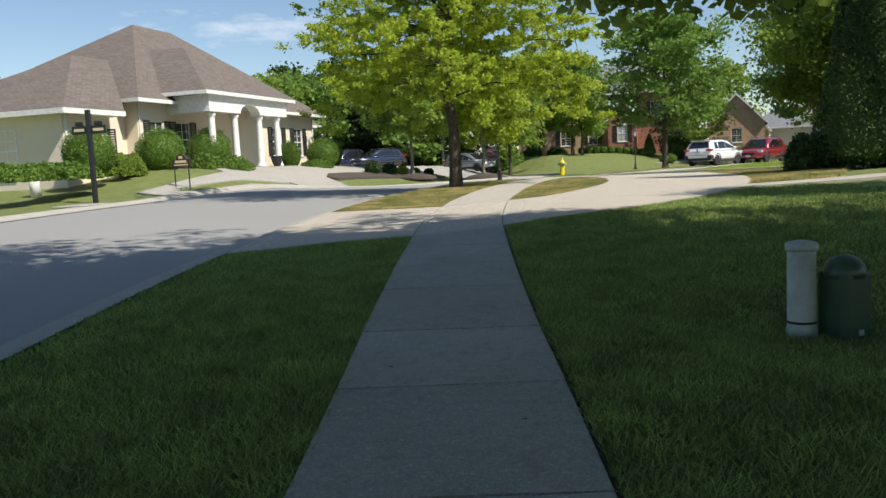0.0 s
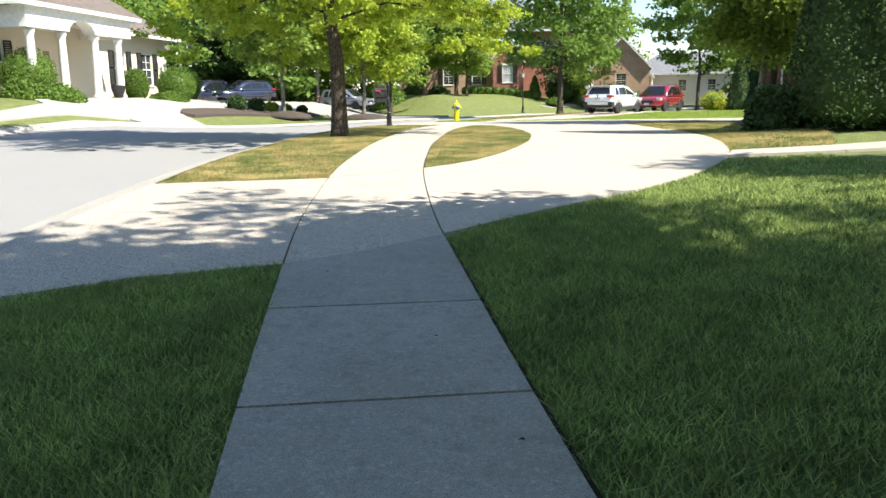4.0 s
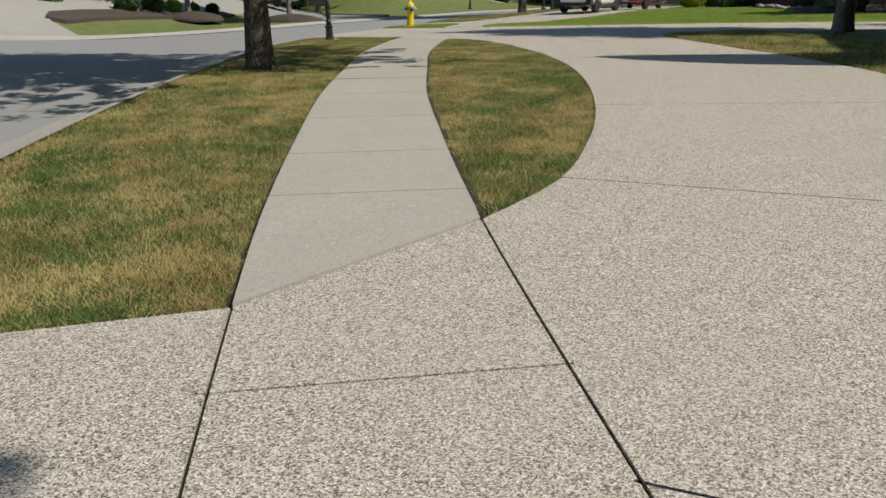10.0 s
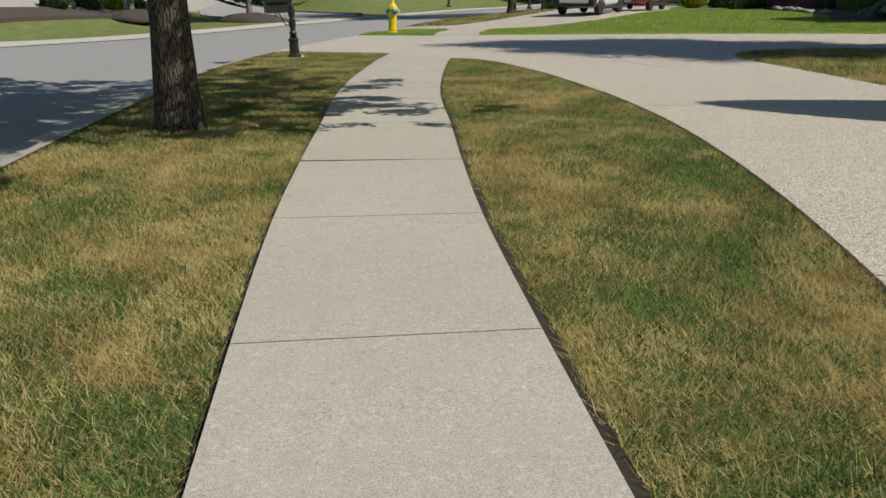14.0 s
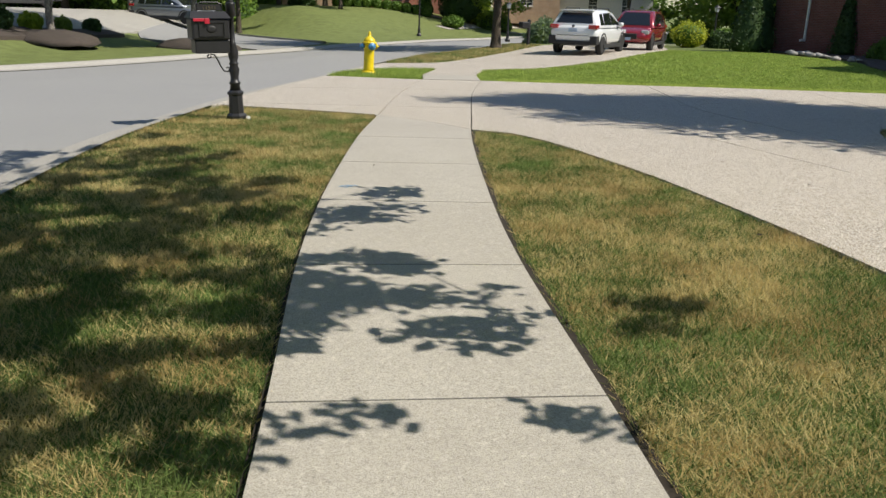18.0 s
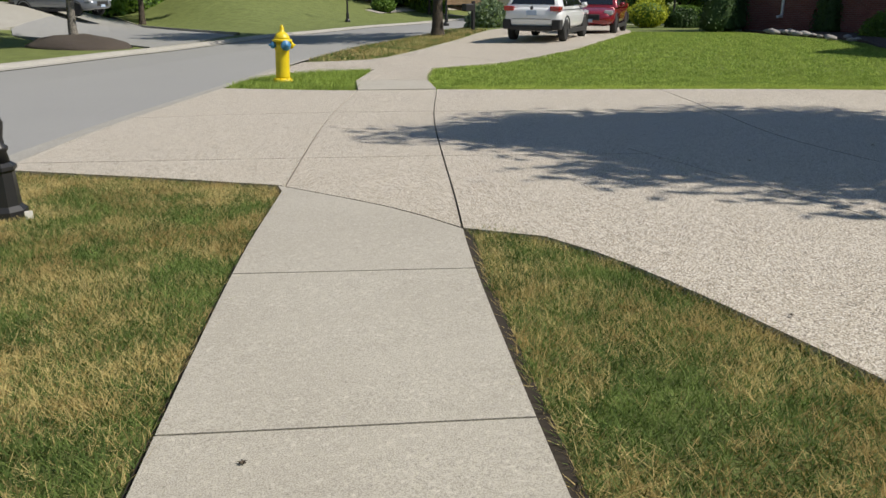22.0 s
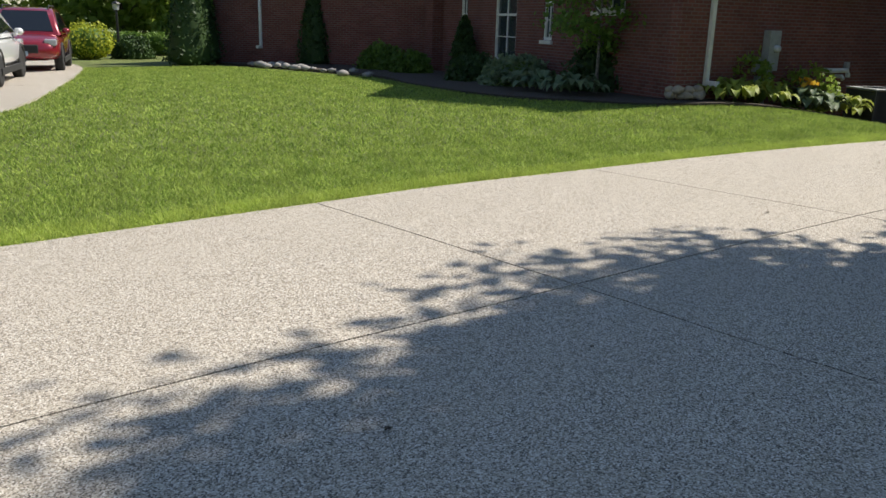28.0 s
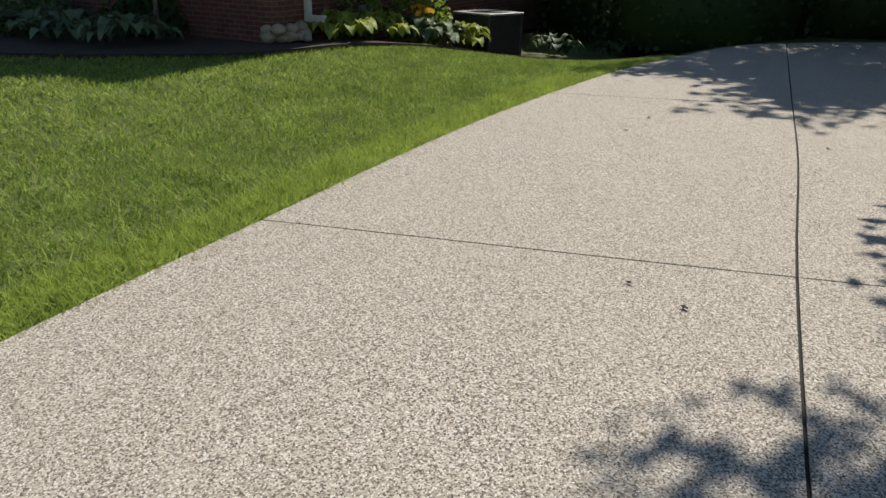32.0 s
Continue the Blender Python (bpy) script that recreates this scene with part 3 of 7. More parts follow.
def drape(outer, holes=(), cuts=(), step=0.5, lift=0.0, depth=0.12, gap=0.007):
    """Panels of a slab that follows the land: the outline less its holes, parted along the cuts. Rows of (verts, faces)."""
    loops = [[Vector((p[0], p[1])) for p in outer]] + [[Vector((p[0], p[1])) for p in h] for h in holes]
    verts, edges = [], []
    for lp in loops:
        b = len(verts)
        verts += lp
        edges += [(b + i, b + (i + 1) % len(lp)) for i in range(len(lp))]
    for c in cuts:
        c = [Vector((p[0], p[1])) for p in c]
        for side in (-gap, gap):
            o = offset_line(c, side)
            b = len(verts)
            verts += o
            edges += [(b + i, b + i + 1) for i in range(len(o) - 1)]
    q = np.array([(p.x, p.y) for p in loops[0]])
    lo, hi = q.min(0), q.max(0)
    gx, gy = np.meshgrid(np.arange(lo[0], hi[0], step), np.arange(lo[1], hi[1], step))
    g = np.stack([gx.ravel(), gy.ravel()], 1) + 0.013
    ok = inside_many(g, loops[0])
    for h in loops[1:]:
        ok &= ~inside_many(g, h)
    for lp in loops:
        ok &= line_distance(g, lp + lp[:1]) > step * 0.35
    for c in cuts:
        ok &= line_distance(g, c) > step * 0.3
    verts += [Vector((a, b)) for a, b in g[ok]]
    vs, es, fs = delaunay_2d_cdt(verts, edges, [], 0, 1e-5)[:3]
    v = np.array([(p.x, p.y) for p in vs])
    f = np.array(fs)
    cen = v[f].mean(1)
    keep = inside_many(cen, loops[0])
    for h in loops[1:]:
        keep &= ~inside_many(cen, h)
    for c in cuts:
        keep &= line_distance(cen, c) > gap * 0.9
    f = f[keep]
    # parts that hang together
    root = list(range(len(v)))

    def find(a):
        while root[a] != a:
            root[a] = root[root[a]]
            a = root[a]
        return a
    for t in f:
        a, b, c = (find(int(i)) for i in t)
        root[b] = a
        root[find(c)] = a
    groups = {}
    for t in f:
        groups.setdefault(find(int(t[0])), []).append(t)
    out = []
    for tris in groups.values():
        tris = np.array(tris)
        used, inv = np.unique(tris, return_inverse=True)
        tr = inv.reshape(-1, 3)
        pv = v[used]
        e1, e2 = pv[tr[:, 1]] - pv[tr[:, 0]], pv[tr[:, 2]] - pv[tr[:, 0]]
        flip = e1[:, 0] * e2[:, 1] - e1[:, 1] * e2[:, 0] < 0
        tr[flip] = tr[flip][:, ::-1]
        area = 0.5 * np.abs(e1[:, 0] * e2[:, 1] - e1[:, 1] * e2[:, 0]).sum()
        if area < 0.02:
            continue
        z = heights(pv) + lift
        top = [(float(a), float(b), float(c)) for (a, b), c in zip(pv, z)]
        faces = [tuple(int(i) for i in t) for t in tr]
        count = {}
        for t in faces:
            for a, b in ((t[0], t[1]), (t[1], t[2]), (t[2], t[0])):
                count[(a, b)] = count.get((a, b), 0) + 1
        n = len(top)
        rim = [(a, b) for (a, b) in count if (b, a) not in count]
        low = [(x, y, zz - depth) for x, y, zz in top]
        sides = [(b, a, a + n, b + n) for a, b in rim]
        out.append((top + low, faces + sides))
    return out


# sidewalk middle line and the joints across it
WALK = spline([(0.62, -40), (0.62, -15), (0.62, -0.42), (0.605, 0.99), (0.61, 3.79), (0.632, 5.24), (0.70, 7.9), (0.98, 11.6), (1.14, 13.03), (1.34, 14.5),
               (1.77, 17.35), (2.12, 19.14), (2.44, 20.64), (2.755, 22.2), (3.12, 23.65), (4.06, 26.8), (4.55, 28.2), (5.9, 32.0), (7.23, 35.24), (8.75, 39.0), (10.5, 43.0)], 0.15)
# curved end of the middle sidewalk against the driveway
END_ARC = [Vector(p) for p in ((4.34, 28.40), (4.50, 28.13), (4.64, 27.87), (4.76, 27.58))]
WALK_Q = np.array([(p.x, p.y) for p in WALK])
WALK_L, WALK_R = offset_line(WALK, -0.625), offset_line(WALK, 0.625)


def between(line, y0, y1):
    return [p for p in line if y0 < p.y < y1]


def at_y(line, y):
    q = np.array([(p.x, p.y) for p in line])
    return Vector((float(np.interp(y, q[:, 1], q[:, 0])), y))


DRIVE_EAST = spline([(1.29, 7.06), (1.94, 7.64), (3.0, 8.52), (3.8, 9.2), (4.58, 9.99), (5.43, 11.0), (6.3, 12.25), (7.1, 13.67), (8.03, 16.1), (8.68, 19.2),
                     (9.1, 22.3), (9.35, 24.6), (9.75, 25.9), (10.6, 26.7), (12.0, 26.8), (14.2, 26.0), (17.0, 24.2), (20.3, 21.8)], 0.35)
DRIVE_NORTH = spline([(4.69, 36.6), (6.6, 35.36), (7.79, 34.99), (8.77, 34.54), (9.75, 34.13), (10.9, 33.64), (12.3, 33.04), (13.85, 32.2), (15.12, 31.52), (16.9, 30.48),
                      (19.18, 28.93), (21.3, 27.3), (22.3, 26.0), (22.7, 23.6), (22.6, 21.0)], 0.35)
ISLE = spline([(1.68, 12.12), (2.40, 12.88), (3.08, 14.05), (3.70, 15.38), (4.45, 17.4), (5.0, 19.4), (5.34, 21.4), (5.46, 23.2), (5.48, 25.0), (5.36, 26.5), (5.1, 27.15), (4.88, 27.25)], 0.3)
ISLE_POLY = ISLE + between(WALK_R, 12.3, 27.1)[::-1]
KERB1 = between(NEAR_KERB, 5.4, 11.0)
KERB2 = between(NEAR_KERB, 30.2, 36.5)
STRIP_A = at_y(WALK_L, 11.155)
STRIP_B = Vector((4.06, 28.86))
DRIVE_POLY = ([Vector((-2.27, 5.3)), Vector((-1.0, 5.95)), at_y(WALK_L, 6.2), Vector((0.475, 6.435)), Vector((0.815, 6.675)), Vector((1.29, 7.06))] + DRIVE_EAST[1:] + DRIVE_NORTH[::-1]
              + KERB2[::-1] + [Vector((2.15, 30.25)), Vector((3.3, 29.44)), STRIP_B] + END_ARC + [Vector((4.875, 27.23))]
              + [p for p in ISLE[::-1][2:-1]] + [Vector((1.64, 12.1)), STRIP_A, Vector((-1.9, 11.05))] + KERB1[::-1])

ground_pts = []
for gx in np.arange(-44, 64, 1.0):
    for gy in np.arange(-40, 112, 1.0):
        ground_pts.append((gx + 0.1, gy + 0.1))
ground_pts = np.array(ground_pts)
near_band = np.minimum(line_distance(ground_pts, NEAR_KERB[::2]), line_distance(ground_pts, FAR_KERB[::2])) > 0.75
ground_pts = [Vector(p) for p in ground_pts[near_band]]
for gx in np.arange(-1600, 1601, 80):
    for gy in np.arange(-1600, 1601, 80):
        if not (-60 < gx < 80 and -56 < gy < 128):
            ground_pts.append(Vector((gx, gy)))
for line in (NEAR_KERB, FAR_KERB):
    for d in (-0.25, 0.0, 0.25):
        ground_pts += offset_line(line, d)
g_vs, g_es, g_fs = delaunay_2d_cdt(ground_pts, [], [], 0, 1e-4)[:3]
g_xy = np.array([(p.x, p.y) for p in g_vs])
g_z = heights(g_xy) - 0.045
g_z[inside_many(g_xy, ROAD_POLY)] -= 0.28
g_far = np.maximum(np.abs(g_xy[:, 0]), np.abs(g_xy[:, 1])) > 130
ground = from_arrays("ground", [(float(a), float(b), float(c)) for (a, b), c in zip(g_xy, g_z)], [tuple(f) for f in g_fs], M_TURF, smooth=True)
bm = bmesh.new()
bm.from_mesh(ground.data)
if sum(f.normal.z * f.calc_area() for f in bm.faces) < 0:
    bmesh.ops.reverse_faces(bm, faces=bm.faces)
bm.to_mesh(ground.data)
bm.free()
tagged(ground, "mown lawn with soil under the grass", "ground", kind="structure")

road = ribbon("road", [offset_line(NEAR_KERB, -0.45), [a * 0.5 + b * 0.5 for a, b in zip([Vector(p) for p in resample(NEAR_KERB, 260)], [Vector(p) for p in resample(FAR_KERB, 260)])],
                       offset_line(FAR_KERB, 0.45)], [-0.12, -0.06, -0.12], M_ASPHALT, 260)
tagged(road, "worn grey asphalt street", "road", kind="structure")
for nm, line, sg in (("kerb_near", NEAR_KERB, -1), ("kerb_far", FAR_KERB, 1)):
    k = ribbon(nm, [offset_line(line, 0.0), offset_line(line, sg * 0.13), offset_line(line, sg * 0.27), offset_line(line, sg * 0.50)], [0.0, -0.014, -0.088, -0.102], M_GUTTER, 300)
    tagged(k, "rolled concrete kerb with gutter pan", "kerb", kind="structure")


# ---- pavements ----
def slabs(name, label, poly, cuts, mat, lift=0.0, step=0.5, gap=0.006, piece="slab", depth=0.10):
    top = tagged(new(name), label, name, kind="structure")
    for vs, fs in drape(poly, (), cuts, step, lift, depth, gap):
        from_arrays(piece, vs, fs, mat, top)
    return top


def cross(y, dy=0.0):
    """A joint across the sidewalk where its middle is at y."""
    q = min(range(len(WALK)), key=lambda k: abs(WALK[k].y - y))
    t = (WALK[q + 1] - WALK[q - 1]).normalized()
    r = Vector((t.y, -t.x))
    return [WALK[q] - 0.7 * r, WALK[q] + 0.7 * r]


RUN1 = between(WALK_R, -30, 7.0) + [Vector((1.285, 7.035)), Vector((0.82, 6.66)), Vector((0.48, 6.42)), at_y(WALK_L, 6.18)] + between(WALK_L, -30, 6.1)[::-1]
slabs("sidewalk_start", "grey concrete sidewalk slabs in tree shade", RUN1, [cross(y) for y in (-14.5, -11.7, -8.9, -6.13, -4.73, -3.33, -1.93, -0.53, 0.87, 2.34, 3.72, 5.14)], M_WALK_OLD, 0.004, gap=0.013)
RUN2 = [at_y(WALK_L, 11.19), Vector((1.655, 12.14))] + between(WALK_R, 12.3, 27.1) + [Vector((4.855, 27.2))] + [p + Vector((-0.022, -0.016)) for p in END_ARC[::-1]] + [Vector((4.05, 28.83))] + between(WALK_L, 11.4, 28.7)[::-1]
slabs("sidewalk_middle", "sunlit concrete sidewalk slabs with worn edges", RUN2, [cross(y) for y in (12.85, 14.22, 15.87, 17.45, 19.05, 20.62, 22.2, 23.6, 25.15, 26.62)], M_WALK, 0.004)
RUN3 = [Vector((6.63, 35.40)), Vector((7.83, 35.07)), Vector((8.28, 36.6)), Vector((7.1, 37.1))]
slabs("sidewalk_end", "pale concrete sidewalk slab beside the hydrant lawn", RUN3, [], M_WALK, 0.004)
RUN4 = [Vector((7.11, 37.12)), Vector((8.285, 36.63)), Vector((8.8, 38.0)), Vector((9.45, 39.40)), Vector((8.2, 39.5))]
slabs("sidewalk_crossing", "dark weathered aggregate sidewalk slab", RUN4, [], M_AGG_DARK, 0.003)

DRIVE_CUTS = [
    between(WALK_L, 6.0, 11.4), between(WALK_R, 6.95, 12.4), [Vector((0.05, 7.93)), Vector((1.36, 7.89))], [Vector((0.2, 10.42)), Vector((1.52, 10.33))],
    [Vector((1.42, 9.63)), Vector((2.41, 8.95)), Vector((3.2, 8.45))], [Vector((2.3, 13.02)), Vector((4.0, 11.9)), Vector((5.7, 10.85))],
    [Vector((-2.5, 8.75)), Vector((0.15, 8.55))], between(WALK_L, 28.7, 35.6), between(WALK_R, 27.1, 35.3),
    [Vector((2.0, 30.62)), Vector((4.47, 29.88)), Vector((5.7, 29.5)), Vector((7.43, 28.9))],
    [Vector((2.9, 33.3)), Vector((5.0, 32.95)), Vector((6.78, 32.39)), Vector((9.98, 30.98)), Vector((12.86, 29.66)), Vector((14.96, 28.63)), Vector((17.06, 27.66)), Vector((22.6, 25.1))],
    [Vector((11.1, 33.75)), Vector((9.98, 30.98)), Vector((9.2, 28.9)), Vector((8.9, 25.2)), Vector((8.9, 24.4))], [Vector((7.42, 29.2)), Vector((7.45, 24.0))],
    [Vector((13.94, 32.4)), Vector((12.86, 29.66)), Vector((11.7, 26.5))], [Vector((18.0, 30.0)), Vector((17.06, 27.66)), Vector((15.9, 24.6))],
    [Vector((5.3, 20.9)), Vector((9.1, 19.9))], [Vector((3.9, 15.9)), Vector((8.0, 14.6))]]
DRIVE_CUTS = [spline([(p.x, p.y) for p in c], 0.5) if len(c) > 2 and (c[1] - c[0]).length > 0.5 else c for c in DRIVE_CUTS]
slabs("driveway", "horseshoe driveway of pale exposed aggregate with dark joints", DRIVE_POLY, DRIVE_CUTS, M_AGG, 0.0, 0.7, 0.007, "panel")
joint_bed = tagged(new("joint_filler"), "dark filler in the joints of the pavement", "joint", kind="structure")
for k, c in enumerate(DRIVE_CUTS):
    c = [p for p in c if inside((p.x, p.y), [(q.x, q.y) for q in DRIVE_POLY])]
    if len(c) >= 2:
        ribbon("strip", [offset_line(c, -0.03), offset_line(c, 0.03)], [-0.012, -0.012], M_JOINT, max(len(c), 8), joint_bed)
for y in (-6.13, -4.73, -3.33, -1.93, -0.53, 0.87, 2.34, 3.72, 5.14, 12.85, 14.22, 15.87, 17.45, 19.05, 20.62, 22.2, 23.6, 25.15, 26.62):
    a, b = cross(y)
    a, b = a.lerp(b, 0.06), a.lerp(b, 0.94)
    c = [a, b]
    ribbon("strip", [offset_line(c, -0.03), offset_line(c, 0.03)], [-0.010, -0.010], M_JOINT, 6, joint_bed)

# the slab that has lifted at one joint and crumbled along its edge
a, b = cross(19.05)
chip = random.Random(19)
bm = bmesh.new()
side = (b - a).normalized()
fore = Vector((-side.y, side.x))
rows = []
for k in range(41):
    f = k / 40
    c = a.lerp(b, 0.055 + 0.62 * f)
    w0 = (0.022 + 0.012 * chip.random()) * (1 - 0.75 * f)
    lo, hi = c - fore * (0.003 + 0.006 * chip.random()), c + fore * w0
    rows.append([bm.verts.new((q.x, q.y, height(q.x, q.y) + z)) for q, z in ((lo, 0.0055), (c, 0.0052), (hi, 0.0056))])
for p, q in zip(rows, rows[1:]):
    for i in (0, 1):
        bm.faces.new((p[i], q[i], q[i + 1], p[i + 1]))
bmesh.ops.recalc_face_normals(bm, faces=bm.faces)
part("crumbled_edge", bm, M_JOINT, joint_bed, "dark crumbled slab edge")

PAD_POLY = ([Vector((5.35, 38.2)), Vector((6.6, 39.25)), Vector((8.15, 39.55)), Vector((9.5, 39.45))]
            + spline([(10.2, 39.7), (11.6, 40.35), (15.2, 43.0), (18.5, 46.2), (22.2, 50.5), (25.3, 55.7), (30, 63)], 0.8)
            + spline([(27.0, 64.5), (18.8, 55.8), (13.85, 48.5), (10.7, 44.2), (8.9, 42.15), (7.25, 41.9)], 0.8))
slabs("parking_pad", "dark weathered aggregate parking pad", PAD_POLY, [[Vector((11.9, 40.5)), Vector((10.4, 44.0))], [Vector((17.2, 44.9)), Vector((14.0, 48.9))]], M_AGG_DARK, 0.0, 0.9, 0.006, "panel")
PATH_POLY = [Vector((6.7, 12.92)), Vector((7.2, 13.75)), Vector((10.2, 13.5)), Vector((14.5, 13.0)), Vector((14.5, 12.1)), Vector((9.3, 12.6))]
slabs("front_path", "narrow concrete path to the front door", PATH_POLY, [[Vector((8.6, 12.5)), Vector((8.7, 13.9))], [Vector((10.2, 12.3)), Vector((10.3, 13.8))]], M_WALK, 0.0, 0.8)
FAR_PATH = spline([(24.0, 66.0), (27.5, 61.0), (33.0, 58.0), (42, 57)], 0.8)
tagged(ribbon("far_path", [offset_line(FAR_PATH, -0.6), offset_line(FAR_PATH, 0.6)], [0.0, 0.0], M_WALK, 30), "pale concrete walk beyond the parked cars", "path", kind="structure")
FAR_WALK = spline([(21.0, 80.2), (27, 87), (44, 103)], 0.8)
tagged(ribbon("far_sidewalk", [offset_line(FAR_WALK, -0.6), offset_line(FAR_WALK, 0.6)], [0.0, 0.0], M_WALK, 40), "concrete sidewalk across the street", "sidewalk", kind="structure")
UP_PATH = spline([(19.5, 90.0), (24.0, 86.5), (31.0, 85.0)], 0.8)
tagged(ribbon("house_path", [offset_line(UP_PATH, -0.5), offset_line(UP_PATH, 0.5)], [0.0, 0.0], M_WALK, 20), "pale path up to the brick house", "path", kind="structure")
# office forecourt and car park
FORE = ([p for p in FAR_KERB if 24.0 < p.y < 37.2] + [Vector(p) for p in ((-6.55, 39.9), (-6.95, 41.4), (-6.2, 44.0), (-5.2, 46.6), (-3.0, 52.4), (-1.2, 57.2), (-0.2, 59.4))]
        + [OFFICE + N * 0.3 + U * 14.0, OFFICE + N * 0.2 + U * 5.2, OFFICE + N * 0.4 - U * 5.5, OFFICE + N * 2.2 - U * 7.0, Vector((-10.9, 29.5)), Vector((-11.5, 25.5))])
FORE_ISLE = [Vector(p) for p in ((-10.5, 26.0), (-9.75, 26.6), (-8.6, 31.0), (-7.0, 33.9), (-7.6, 34.2), (-9.2, 31.9), (-10.2, 28.6))]
fore = tagged(new("forecourt"), "pale concrete drive up to the porch", "driveway", kind="structure")
for vs, fs in drape(FORE, [FORE_ISLE], (), 0.9, 0.018):
    from_arrays("panel", vs, fs, M_GUTTER, fore)
LOT = [OFFICE + N * 0.3 + U * 13.9, OFFICE + N * 2.6 + U * 13.2, OFFICE + N * 4.8 + U * 17.5, OFFICE + N * 4.6 + U * 21.0, OFFICE + N * 3.0 + U * 42.0, OFFICE - N * 7.0 + U * 42.0, OFFICE - N * 7.0 + U * 13.8]
LOT_DRIVE = [Vector(p) for p in ((4.3, 49.3), (5.7, 52.2), (8.1, 58.3), (6.9, 63.3), (5.3, 69.8), (3.9, 76), (2.6, 79), (0.5, 66), (-0.2, 59.6), (0.0, 57.4), (2.65, 53.9), (3.35, 53.0))]
lot_drive = tagged(new("car_park_entrance"), "worn grey asphalt entrance of the car park", "driveway", kind="structure")
for vs, fs in drape(LOT_DRIVE, (), (), 0.9, 0.004):
    from_arrays("panel", vs, fs, M_ASPHALT, lot_drive)
bank_edge = spline([(8.4, 58.6), (6.95, 63.3), (5.35, 69.8), (3.95, 76), (2.6, 80)], 0.6)
tagged(ribbon("kerb_car_park", [offset_line(bank_edge, 0.0), offset_line(bank_edge, 0.0), offset_line(bank_edge, -0.15), offset_line(bank_edge, -0.16)], [-0.03, 0.09, 0.10, -0.03], M_GUTTER, 50), "low concrete kerb along the car park", "kerb", kind="structure")
lot = tagged(new("car_park"), "pale car park pavement under the trees", "car park", kind="structure")
for vs, fs in drape(LOT, (), (), 1.2, 0.012):
    from_arrays("panel", vs, fs, M_GUTTER, lot)
BED = [Vector(p) for p in ((-6.75, 40.1), (-6.1, 40.2), (-5.45, 42.6), (-4.4, 45.4), (-3.25, 48.2), (-2.4, 51.2), (-1.4, 54.2), (-0.6, 56.6), (-1.25, 56.9), (-3.0, 52.2), (-4.2, 49.3), (-5.2, 46.5), (-6.2, 43.9), (-6.9, 41.4))]
bed = tagged(new("mulch_bed"), "dark mulch bed beside the car park", "mulch bed", kind="structure")
for vs, fs in drape(BED, (), (), 0.6, 0.10, 0.2):
    from_arrays("mulch", vs, fs, M_MULCH, bed)
HBED = spline([(29.0, 52.0), (26.4, 48.6), (25.6, 45.4), (24.6, 41.8), (22.4, 39.2), (20.4, 36.2), (20.1, 34.2), (20.1, 33.2), (20.9, 32.2), (21.7, 31.2), (22.3, 30.2), (22.5, 28.8),
               (22.3, 27.2), (22.9, 26.8), (24.5, 29.0), (22.0, 33.4), (27.5, 41.0), (30.0, 46.0)], 0.5)
hbed = tagged(new("planting_bed"), "dark mulch bed along the brick house", "mulch bed", kind="structure")
for vs, fs in drape(HBED, (), (), 0.6, 0.03, 0.2):
    from_arrays("mulch", vs, fs, M_MULCH, hbed)


# ---- plants ----
def leaf_quads(centres, size, rng, flat=0.0, long=1.5):
    """Diamond leaves round the centres, turned at random."""
    n = len(centres)
    a = rng.normal(size=(n, 3))
    a[:, 2] *= 1 - 0.6 * flat
    a /= np.linalg.norm(a, axis=1)[:, None]
    b = rng.normal(size=(n, 3))
    b -= (b * a).sum(1)[:, None] * a
    b /= np.linalg.norm(b, axis=1)[:, None]
    s = size * (0.6 + 0.8 * rng.random(n))[:, None]
    return np.stack([centres - a * s * 0.5 * long, centres + b * s * 0.5, centres + a * s * 0.5 * long, centres - b * s * 0.5], 1)


